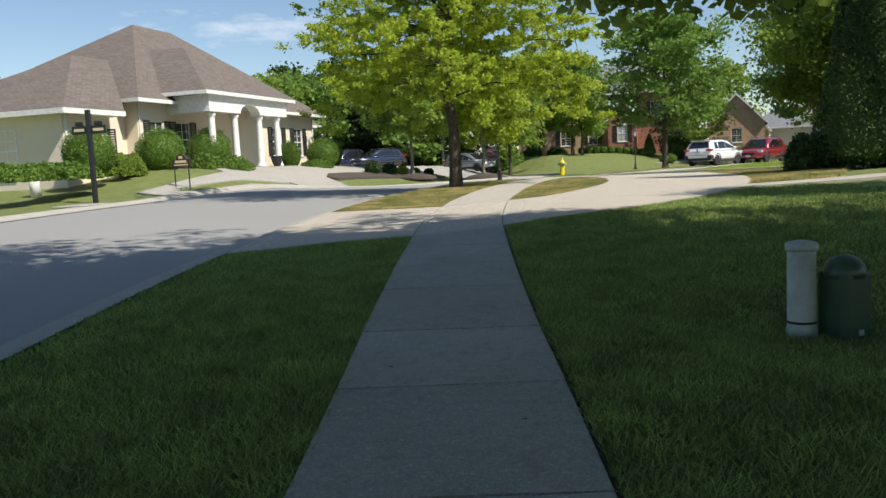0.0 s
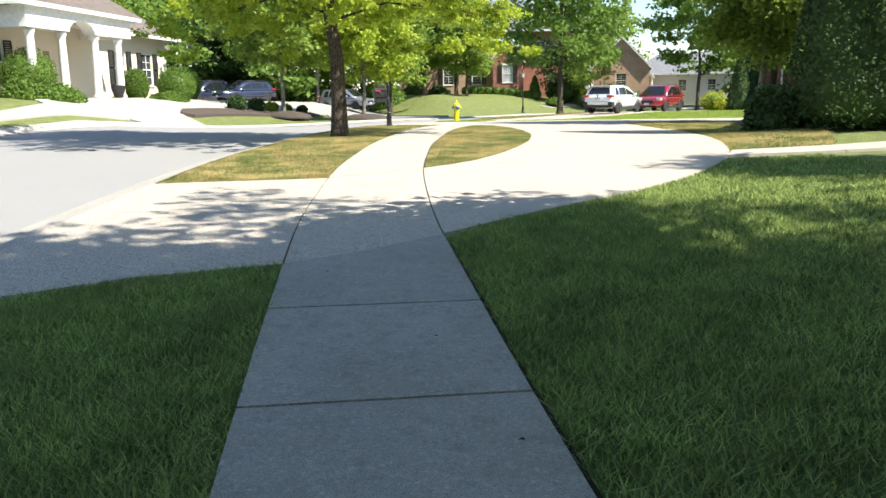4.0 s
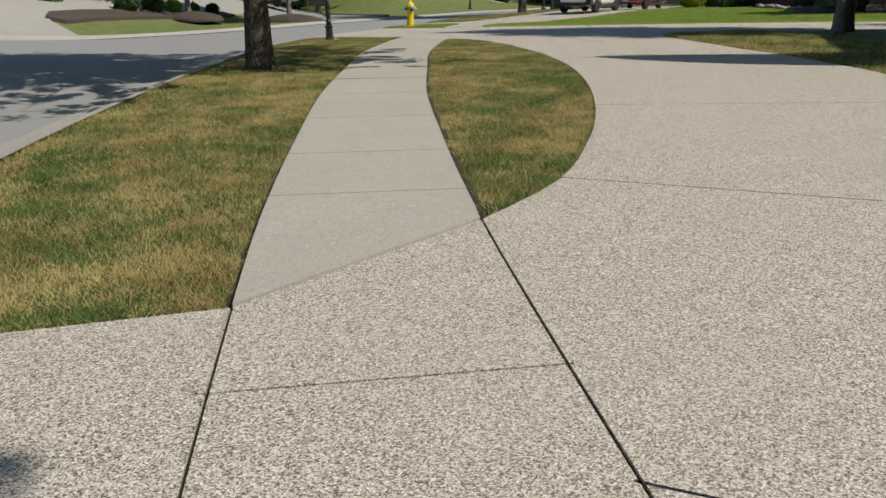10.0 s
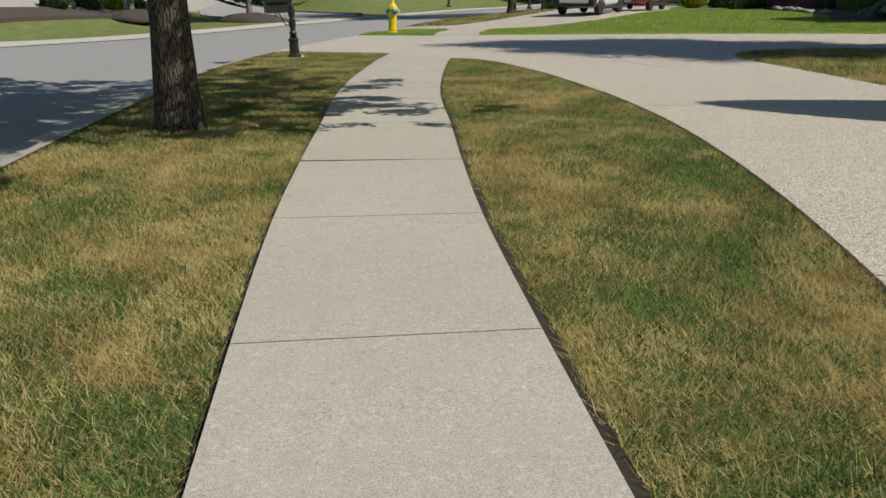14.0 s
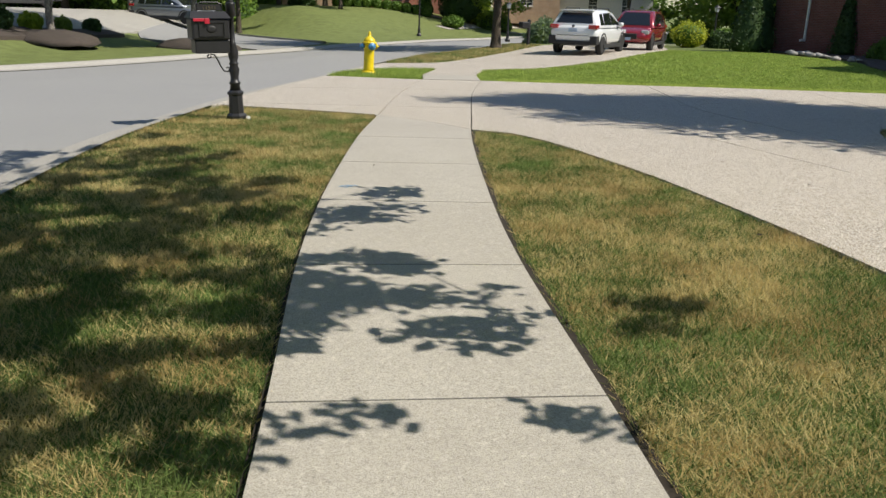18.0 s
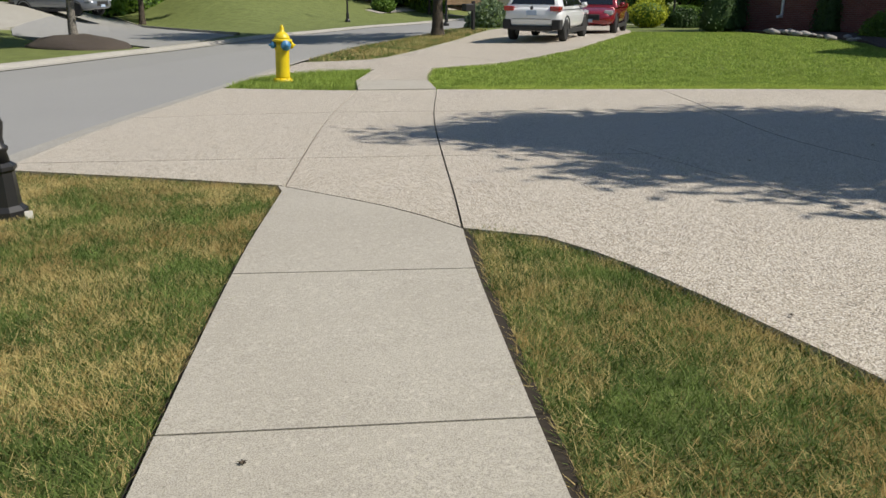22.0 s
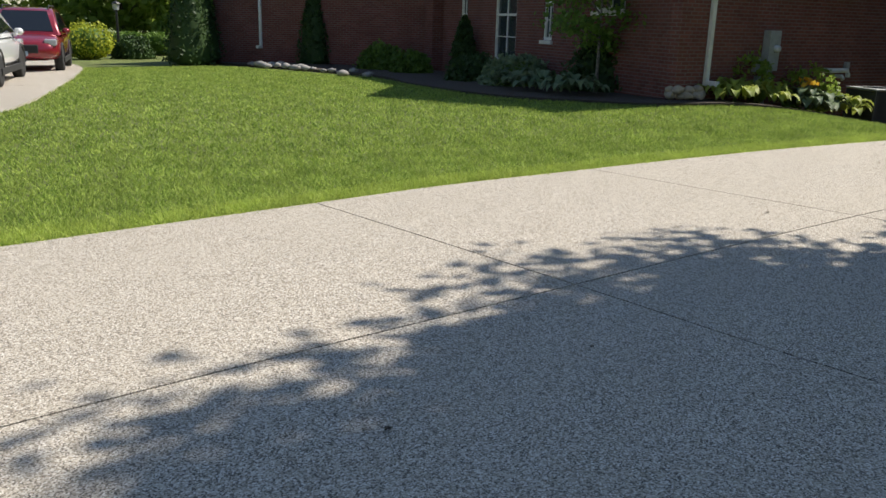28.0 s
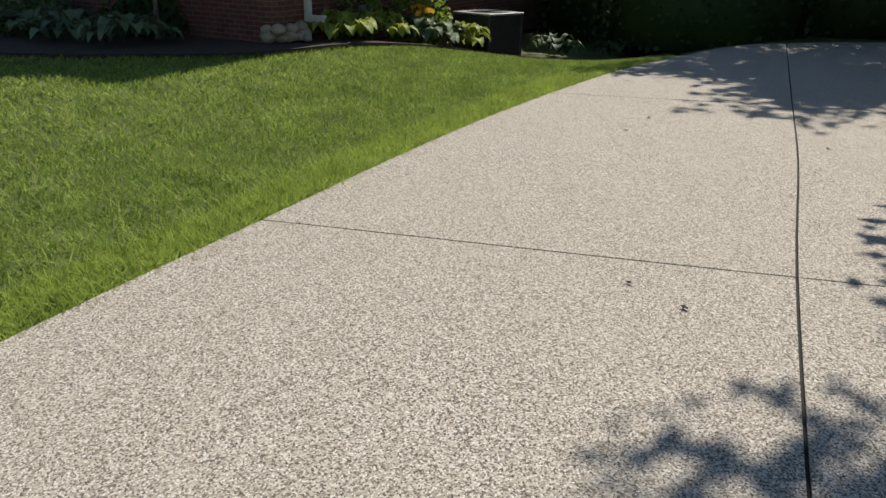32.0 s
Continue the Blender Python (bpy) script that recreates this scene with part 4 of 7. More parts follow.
def make_tree(name, x, y, h, trunk_r, base, spread, n_leaf, leaf, mats, label, seed, shape="round", lean=(0, 0), clump=0.55, limbs=16, sides=10, flare=1.5, group="", droop=0.0, z=None, reach=(), thick=0.4, fine=0, short=()):
    rng = np.random.default_rng(seed)
    z0 = (height(x, y) if z is None else z) - 0.06
    top = thing(name, Matrix.Translation((x, y, z0)), label, "tree", group)
    hs = np.linspace(0, 1, 12)
    wob = rng.normal(size=(12, 2)) * trunk_r * 0.35
    wob[:3] *= 0.2
    pts = [(lean[0] * t * h + wob[i, 0], lean[1] * t * h + wob[i, 1], t * h * 0.93) for i, t in enumerate(hs)]
    rad = [trunk_r * (1 - 0.88 * t ** 0.9) for t in hs]
    pts = [(0, 0, 0), (0, 0, 0.12), (0, 0, 0.35)] + [p for p in pts[1:] if p[2] > 0.5]
    rad = [trunk_r * flare, trunk_r * (1 + (flare - 1) * 0.45), trunk_r * 1.06] + [r for r, t in zip(rad[1:], hs[1:]) if t * h * 0.93 > 0.5]
    part("trunk", tube(pts, rad, 14 if trunk_r > 0.15 else sides), mats[1], top, smooth=True)
    P = np.array(pts)
    tips = []
    ways = []
    for k in range(limbs):
        bm = bmesh.new()
        f = (k + 0.5) / limbs
        zz = base + (h * 0.95 - base) * f ** 0.9
        az = k * 2.39996 + rng.normal() * 0.25
        if shape == "round":
            prof = math.sin(math.pi * min(1, 0.18 + 0.80 * f)) ** 0.7
            rise = 0.25 + 0.5 * f
        elif shape == "cone":
            prof = 1.0 - 0.88 * f
            rise = 0.15
        elif shape == "oval":
            prof = math.sin(math.pi * min(1, 0.12 + 0.86 * f)) ** 0.55
            rise = 0.55
        else:
            prof = (1.0 - 0.55 * f) * (0.75 + 0.25 * rng.random())
            rise = -0.05 + 0.75 * f
        ln = spread * prof * (0.8 + 0.35 * rng.random())
        for sx, sy in short:
            ln *= 1 - max(0.0, math.cos(az) * sx + math.sin(az) * sy)
        if ln < 0.25:
            bm.free()
            continue
        cx, cy = np.interp(zz, P[:, 2], P[:, 0]), np.interp(zz, P[:, 2], P[:, 1])
        d = np.array((math.cos(az), math.sin(az), 0))
        q = [np.array((cx, cy, zz - 0.12 * ln))]
        for s in (0.33, 0.66, 1.0):
            q.append(np.array((cx, cy, zz)) + d * ln * s + np.array((rng.normal() * 0.06, rng.normal() * 0.06, 0)) * ln + np.array((0, 0, rise * ln * s * (1 - 0.35 * s) - droop * ln * s * s)))
        r0 = max(0.02, trunk_r * (0.19 if fine else 0.33) * (1 - 0.7 * f))
        add_tube(bm, q, [r0, r0 * 0.7, r0 * 0.45, r0 * 0.15], 6)
        for s in np.linspace(0.16 if fine else 0.3, 1.0, 8 if fine else 7):
            i = min(2, int(s * 3))
            t = s * 3 - i
            c = q[i] * (1 - t) + q[i + 1] * t
            for _ in range(3 if fine else 2):
                side = np.array((-d[1], d[0], 0)) * max(-1.4, min(1.4, rng.normal())) * ln * 0.30 * (1.15 - s * 0.55) + np.array((0, 0, 1)) * rng.normal() * ln * 0.10
                tips.append(c + side)
                ways.append(d + side / max(ln, 0.3))
                if rng.random() < 0.6:
                    add_tube(bm, [c, c + side], [r0 * 0.3, r0 * 0.08], 4, False)
        part("limb", bm, mats[1], top)
    for e in reach:
        e = np.array(e) - np.array((x, y, z0))
        b = np.array((0, 0, base + 0.6))
        q = [b, b * 0.6 + e * 0.4 + np.array((0, 0, 1.0)), b * 0.25 + e * 0.75 + np.array((0, 0, 0.7)), e]
        bm = bmesh.new()
        add_tube(bm, q, [0.06, 0.045, 0.025, 0.008], 6)
        part("limb", bm, mats[1], top)
        for s in np.linspace(0.5, 1.0, 10):
            tips.append(q[2] * (2 - 2 * s) + q[3] * (2 * s - 1) + rng.normal(size=3) * 0.2)
            ways.append(np.array((rng.normal(), rng.normal(), 0.0)))
    tips.append(P[-1])
    ways.append(np.array((1.0, 0.0, 0.0)))
    tips = np.array(tips)
    ways = np.array(ways)
    if fine:
        # each twig ends in several tight tufts
        ways = np.repeat(ways, fine, 0) + rng.normal(size=(len(tips) * fine, 3)) * 0.35
        tips = np.repeat(tips, fine, 0) + rng.normal(size=(len(tips) * fine, 3)) * np.array((0.34, 0.34, 0.12))
        clump = 0.11
    w = (rng.random(len(tips)) ** 0.7 + 0.15) * (1 + (2.2 if fine else 0.0) * np.clip((6.5 - tips[:, 2]) / 3.5, 0, 1))
    pick = rng.choice(len(tips), n_leaf, p=w / w.sum())
    way = ways[pick]
    way[:, 2] *= 0.3
    way /= np.maximum(np.linalg.norm(way, axis=1), 0.05)[:, None]
    across = np.stack([-way[:, 1], way[:, 0], np.zeros(n_leaf)], 1)
    a, b, c = rng.normal(size=(3, n_leaf, 1))
    a, b = np.where(np.abs(a) > 1.7, a * 0.45, a), np.where(np.abs(b) > 1.7, b * 0.45, b)
    off = clump * (way * a * 1.25 + across * b * 0.7 + np.array((0, 0, 1)) * c * thick)
    quad_soup("crown", leaf_quads(tips[pick] + off, leaf, rng, 0.5), mats[0], top)
    return top


def shrub(name, x, y, rx, ry, h, mat, label, seed, n=900, leaf=0.09, shape="dome", category="shrub", group="", lift=0.0, core=True, z=None):
    rng = np.random.default_rng(seed)
    z0 = (height(x, y) if z is None else z) - 0.05 + lift
    top = thing(name, Matrix.Translation((x, y, z0)), label, category, group)
    d = rng.normal(size=(n, 3))
    d /= np.linalg.norm(d, axis=1)[:, None]
    lump = 1 + 0.10 * np.sin(d[:, 0] * 5 + seed) * np.cos(d[:, 1] * 6 + seed * 2) + 0.05 * rng.normal(size=n)
    if name == "clipped_shrub":
        lump = 1 + 0.025 * rng.normal(size=n)
    if shape == "cone":
        t = rng.random(n) ** 0.8
        prof = np.clip(1.0 - t, 0, 1) ** 0.62 * np.clip(t * 9 + 0.55, 0, 1)
        a = rng.random(n) * 2 * math.pi
        r = prof * (0.90 + 0.16 * rng.random(n)) * (1 + 0.08 * np.sin(5 * a + 9 * t))
        c = np.stack([rx * r * np.cos(a), ry * r * np.sin(a), h * t], 1)
    elif shape == "box":
        e = np.abs(d).max(1)[:, None]
        q = d / (0.55 * e + 0.45 * np.linalg.norm(d, axis=1)[:, None])
        c = np.stack([q[:, 0] * rx, q[:, 1] * ry, (q[:, 2] * 0.5 + 0.5) * h], 1) * (0.95 + 0.07 * rng.random(n))[:, None]
    else:
        zt = np.abs(d[:, 2]) if shape == "dome" else d[:, 2] * 0.5 + 0.5
        c = np.stack([d[:, 0] * rx, d[:, 1] * ry, zt * h], 1) * (lump * (0.86 + 0.14 * rng.random(n)))[:, None]
    # solid core, darker than light leaves, paints the shaded depth behind the leaf shell
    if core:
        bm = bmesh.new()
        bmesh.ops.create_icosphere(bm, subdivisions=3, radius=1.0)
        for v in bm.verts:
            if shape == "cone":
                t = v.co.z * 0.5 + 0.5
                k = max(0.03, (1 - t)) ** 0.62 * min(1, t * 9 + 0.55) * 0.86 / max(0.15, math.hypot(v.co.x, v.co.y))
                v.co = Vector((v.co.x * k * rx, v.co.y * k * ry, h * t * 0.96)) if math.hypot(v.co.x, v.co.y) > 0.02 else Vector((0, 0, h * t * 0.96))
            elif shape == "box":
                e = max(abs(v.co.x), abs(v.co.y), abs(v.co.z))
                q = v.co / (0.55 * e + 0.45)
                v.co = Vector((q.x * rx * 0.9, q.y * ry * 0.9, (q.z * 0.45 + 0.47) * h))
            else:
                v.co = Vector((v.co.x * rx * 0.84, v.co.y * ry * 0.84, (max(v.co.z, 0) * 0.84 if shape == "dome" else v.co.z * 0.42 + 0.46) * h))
        part("shade_core", bm, M_LEAF_DARK if mat in (M_LEAF_DARK, M_LEAF_MID, M_LEAF) else M_HEDGE, top, smooth=True)
    quad_soup("foliage", leaf_quads(c, leaf, rng), mat, top)
    return top


OAK = (M_LEAF, M_BARK)
LIME = (M_LEAF_LIME, M_BARK_GREY)
MAPLE = (M_LEAF_MID, M_BARK)
DARK = (M_LEAF_DARK, M_BARK)

make_tree("street_tree", 0.52, 21.0, 11.5, 0.20, 3.2, 6.0, 185000, 0.062, LIME[:1] + (M_BARK,), "tall pin oak with dark furrowed bark and bright yellow-green leaves", 3, "pin", limbs=42, flare=1.35, droop=0.10, thick=0.45, fine=5, short=((0.06, -0.10), (0.13, 0.32)))
make_tree("street_tree", 14.84, 52.46, 10.5, 0.21, 2.9, 4.6, 15000, 0.19, MAPLE, "broad green shade tree beside the parked cars", 5, "round", clump=0.5, limbs=20, flare=1.7)
# shade trees round the first lawn; all but the first one's low limbs are unseen, added for their shadows
make_tree("shade_tree", 6.9, -1.5, 12.0, 0.26, 4.2, 5.4, 74000, 0.13, OAK, "large oak shading the lawn beside the sidewalk", 11, "round", clump=0.55, limbs=34, reach=((2.9, 5.2, 2.95), (3.4, 6.0, 3.3), (4.4, 5.6, 2.9), (4.9, 6.6, 3.6)))
make_tree("shade_tree", 4.9, -4.8, 16.0, 0.30, 3.4, 6.0, 52000, 0.17, OAK, "tall unseen oak placed to shade the start of the walk", 12, "round", clump=0.7, limbs=34)
make_tree("shade_tree", -1.5, -7.8, 12.0, 0.22, 2.9, 6.0, 46000, 0.18, OAK, "unseen oak added behind the start to block the sky", 13, "round", clump=0.6, limbs=18)
make_tree("shade_tree", 15.2, 0.0, 10.2, 0.24, 4.0, 4.8, 20000, 0.17, OAK, "unseen leafy oak added to shade the first lawn", 14, "round", clump=0.55, limbs=22)
make_tree("shade_tree", 10.6, -4.8, 12.0, 0.24, 4.0, 5.2, 22000, 0.19, OAK, "unseen leafy oak added to deepen the shade at the start", 15, "round", clump=0.75, limbs=22)
# never in view: only its shadow on lawn and driveway matters
make_tree("shade_tree", 12.9, 6.9, 9.6, 0.14, 5.6, 1.5, 6000, 0.13, OAK, "slender unseen tree added for its shadow on the driveway", 17, "oval", clump=0.35, limbs=12)
make_tree("lawn_tree", 13.63, 24.9, 9.9, 0.12, 1.75, 2.25, 56000, 0.10, OAK[:1] + (M_BARK_GREY,), "slender tree with a pale crooked trunk beside the driveway", 37, "oval", clump=0.5, limbs=20, thick=0.55, lean=(0.06, 0.015))
make_tree("lawn_tree", 14.5, 25.7, 8.0, 0.13, 1.9, 1.75, 20000, 0.11, MAPLE, "green tree with a dark trunk beside the driveway", 16, "oval", clump=0.42, limbs=20)
# car park trees
make_tree("young_tree", -2.6, 50.0, 8.2, 0.14, 2.5, 3.5, 15000, 0.17, (M_LEAF, M_BARK_GREY), "young tree with a pale trunk in a mulch ring", 21, "oval", clump=0.5, limbs=18)
make_tree("young_tree", 2.2, 51.7, 8.0, 0.14, 2.4, 3.4, 15000, 0.17, LIME, "young yellow-green tree with a pale trunk", 22, "oval", clump=0.5, limbs=18)
make_tree("young_tree", 13.2, 80.6, 6.8, 0.14, 1.7, 3.0, 8000, 0.18, (M_LEAF, M_BARK), "small green tree on the bank by the brick house", 23, "oval", clump=0.45, limbs=16)
make_tree("young_tree", -1.0, 72.0, 9.5, 0.16, 2.6, 4.0, 8000, 0.24, LIME, "yellow-green tree beside the car park", 24, "oval", clump=0.55, limbs=16)
make_tree("lawn_tree", 36.0, 78.4, 13.5, 0.2, 3.2, 5.2, 10000, 0.27, MAPLE, "green shade tree in front of the pale house", 25, "oval", clump=0.55, limbs=16)
make_tree("young_tree", 21.9, 34.8, 3.3, 0.04, 0.85, 1.15, 4200, 0.07, (M_LEAF_MID, M_BARK_GREY), "small ornamental tree with thin pale stems by the house", 26, "round", clump=0.22, limbs=10)
make_tree("lawn_tree", 5.3, 73.5, 10.0, 0.17, 2.6, 3.8, 11000, 0.19, OAK, "green tree at the edge of the car park", 27, "round", clump=0.5, limbs=18)
make_tree("lawn_tree", 13.0, 86.2, 10.5, 0.2, 2.2, 4.2, 10000, 0.22, MAPLE, "dense dark green tree before the brick house", 28, "round", clump=0.55, limbs=18)
make_tree("lawn_tree", 9.3, 86.0, 9.0, 0.17, 2.4, 3.4, 8000, 0.22, OAK, "green tree before the brick house", 29, "oval", clump=0.5, limbs=16)
# woods behind the office, and far trees
make_tree("shade_tree", 24.9, 22.4, 9.3, 0.16, 1.4, 3.0, 17000, 0.13, DARK, "dark leafy tree behind the end of the driveway", 18, "round", clump=0.45, limbs=18)
WOODS = [(-24, 62, 7.5, 5, "oval", OAK), (-19, 68, 8.5, 4.5, "oval", OAK), (-14, 70, 8.5, 4.2, "round", MAPLE), (-10, 76, 10.5, 4.6, "round", DARK), (-6, 80, 13, 4.6, "round", OAK), (-2, 82, 12, 4.4, "round", MAPLE),
         (3, 80, 11, 4.2, "oval", OAK), (-30, 74, 8, 4.0, "cone", DARK), (-17, 80, 11.5, 4.2, "cone", DARK), (-12, 88, 13, 4.0, "cone", DARK), (-22, 90, 8.5, 5, "round", OAK), (-3, 95, 14, 5, "round", OAK),
         (4, 100, 13, 5, "round", OAK), (-38, 50, 8.5, 5, "round", OAK), (-34, 36, 8, 5, "round", OAK), (-40, 24, 11, 5, "round", OAK), (-42, 64, 9, 5, "round", OAK), (-9, 78, 10, 3.8, "round", DARK),
         (-15.5, 69, 8.5, 3.0, "oval", OAK), (-4.5, 71, 9, 3.2, "round", MAPLE), (28, 104, 13, 5, "round", OAK), (52, 104, 12, 5, "round", MAPLE), (62, 92, 12, 5, "oval", OAK), (50, 76, 11, 4.4, "oval", LIME[:1] + (M_BARK,)),
         (44, 66, 9, 3.6, "oval", OAK), (58, 70, 12, 5, "round", MAPLE), (40, 60, 8.5, 3.3, "round", MAPLE), (68, 78, 13, 5.5, "round", OAK), (48, 56, 10, 4.2, "round", OAK), (36, 104, 11, 4.4, "round", OAK), (60, 58, 13, 5, "round", OAK),
         (47, 46, 12, 4.6, "round", OAK), (46, 34, 12, 4.6, "round", MAPLE), (10, 108, 14, 5, "round", OAK), (37.5, 66.5, 8.5, 3.3, "oval", OAK), (46, 72, 11, 4.4, "round", OAK), (44, 82, 11, 4.6, "round", OAK), (52, 86, 12, 5, "round", OAK), (57, 82, 12, 5, "round", OAK), (74, 100, 14, 6, "round", OAK), (35, 20, 11, 4.6, "round", DARK), (30, 14, 11, 4.6, "round", DARK), (41, 24, 11, 4.4, "round", DARK), (38, 18, 11, 4.4, "round", DARK)]
for k, (tx, ty, th, ts, sh, mt) in enumerate(WOODS):
    make_tree("wood_tree", tx, ty, th, 0.2, th * (0.07 if tx > 28 else 0.12), ts, 4600, 0.31 if tx > 28 else 0.29, mt, "tall leafy tree in the woods" if sh != "cone" else "tall dark conifer in the woods", 100 + k, sh, clump=0.75, limbs=18, sides=6, group="woods behind the houses")
for k, (tx, ty, r, h_) in enumerate(((-15, 73, 2.4, 2.8), (-11, 75.5, 2.4, 3.0), (-7, 77.5, 2.4, 2.8), (-3, 79, 2.4, 3.0), (1, 80.5, 2.4, 2.8), (5, 82, 2.4, 2.6), (-3.2, 74.5, 1.8, 2.0), (2.8, 76.5, 1.8, 1.8),
                                     (38, 62, 2.2, 2.2), (42, 64.5, 2.4, 2.6), (46, 68, 2.6, 2.8), (50, 72, 2.6, 2.8), (54, 77, 2.8, 3.0), (36.5, 70, 1.8, 1.8))):
    shrub("wood_shrub", tx, ty, r, r, h_, M_LEAF_MID if k < 8 else M_LEAF, "dense shade shrub at the foot of the woods", 150 + k, 1500, 0.2, "dome", group="undergrowth of the woods")
make_tree("young_tree", 23.8, 85.6, 6.2, 0.09, 1.3, 2.2, 3600, 0.17, DARK, "loose dark-leaved tree beside the brick bay", 38, "round", clump=0.4, limbs=14)
make_tree("young_tree", 26.9, 84.2, 7.4, 0.11, 1.5, 2.7, 4600, 0.18, OAK, "green garden tree before the brick house", 39, "round", clump=0.45, limbs=14)
# house one: evergreens by the wall
shrub("arborvitae", 11.65, 17.0, 1.5, 1.45, 7.6, M_LEAF_DARK, "tall dark clipped arborvitae by the brick house", 31, 30000, 0.06, "cone")
shrub("evergreen_shrub", 10.25, 18.0, 0.62, 0.62, 1.05, M_LEAF_DARK, "round dark evergreen shrub at the lawn edge", 33, 2200, 0.09)
shrub("evergreen_shrub", 11.0, 18.9, 0.6, 0.6, 0.95, M_LEAF_DARK, "round dark evergreen shrub at the lawn edge", 34, 2200, 0.09)
shrub("evergreen_shrub", 12.8, 15.6, 1.05, 1.05, 1.35, M_LEAF_DARK, "round dark evergreen shrub below the brick wall", 35, 2200, 0.09)
shrub("evergreen_shrub", 12.9, 13.9, 0.85, 0.85, 1.15, M_HEDGE, "green clipped shrub below the brick wall", 36, 1800, 0.09)


# ---- houses ----
def uv_walls(ob, roof=False):
    """Texture co-ordinates in metres: along and up each face."""
    me = ob.data
    lay = me.uv_layers.new(name="metres")
    for f in me.polygons:
        nrm = f.normal
        if abs(nrm.z) > 0.97:
            t, w = Vector((1, 0, 0)), Vector((0, 1, 0))
        else:
            t = Vector((-nrm.y, nrm.x, 0)).normalized()
            w = nrm.cross(t).normalized()
        for li in f.loop_indices:
            co = me.vertices[me.loops[li].vertex_index].co
            lay.data[li].uv = (co.dot(t), co.dot(w))
    return ob


def basis(p, along, z):
    """A frame at p: x along the wall, y into the house, z up; for a wall seen with its left end at p."""
    a = Vector(along).normalized()
    return Matrix(((a.x, -a.y, 0, p[0]), (a.y, a.x, 0, p[1]), (0, 0, 1, z), (0, 0, 0, 1)))


def wall_with_openings(name, length, h, thick, holes, mat, parent, z0=0.0, label=""):
    """A wall from x 0 to length, its face at y 0, with the openings (x0, x1, z0, z1) going through it."""
    xs = sorted({0.0, length, *[v for o in holes for v in o[:2]]})
    zs = sorted({z0, h, *[v for o in holes for v in o[2:]]})
    bm = bmesh.new()
    solid = {}
    for i in range(len(xs) - 1):
        for k in range(len(zs) - 1):
            cx, cz = (xs[i] + xs[i + 1]) / 2, (zs[k] + zs[k + 1]) / 2
            solid[i, k] = not any(o[0] < cx < o[1] and o[2] < cz < o[3] for o in holes)
    cache = {}

    def vert(x, y, z):
        key = (round(x, 4), round(y, 4), round(z, 4))
        if key not in cache:
            cache[key] = bm.verts.new(key)
        return cache[key]
    for (i, k), s in solid.items():
        if not s:
            continue
        x0, x1, a, b = xs[i], xs[i + 1], zs[k], zs[k + 1]
        bm.faces.new((vert(x0, 0, a), vert(x1, 0, a), vert(x1, 0, b), vert(x0, 0, b)))
        bm.faces.new((vert(x1, thick, a), vert(x0, thick, a), vert(x0, thick, b), vert(x1, thick, b)))
        if not solid.get((i - 1, k)):
            bm.faces.new((vert(x0, thick, a), vert(x0, 0, a), vert(x0, 0, b), vert(x0, thick, b)))
        if not solid.get((i + 1, k)):
            bm.faces.new((vert(x1, 0, a), vert(x1, thick, a), vert(x1, thick, b), vert(x1, 0, b)))
        if not solid.get((i, k - 1)):
            bm.faces.new((vert(x0, thick, a), vert(x1, thick, a), vert(x1, 0, a), vert(x0, 0, a)))
        if not solid.get((i, k + 1)):
            bm.faces.new((vert(x0, 0, b), vert(x1, 0, b), vert(x1, thick, b), vert(x0, thick, b)))
    return uv_walls(part(name, bm, mat, parent, label))


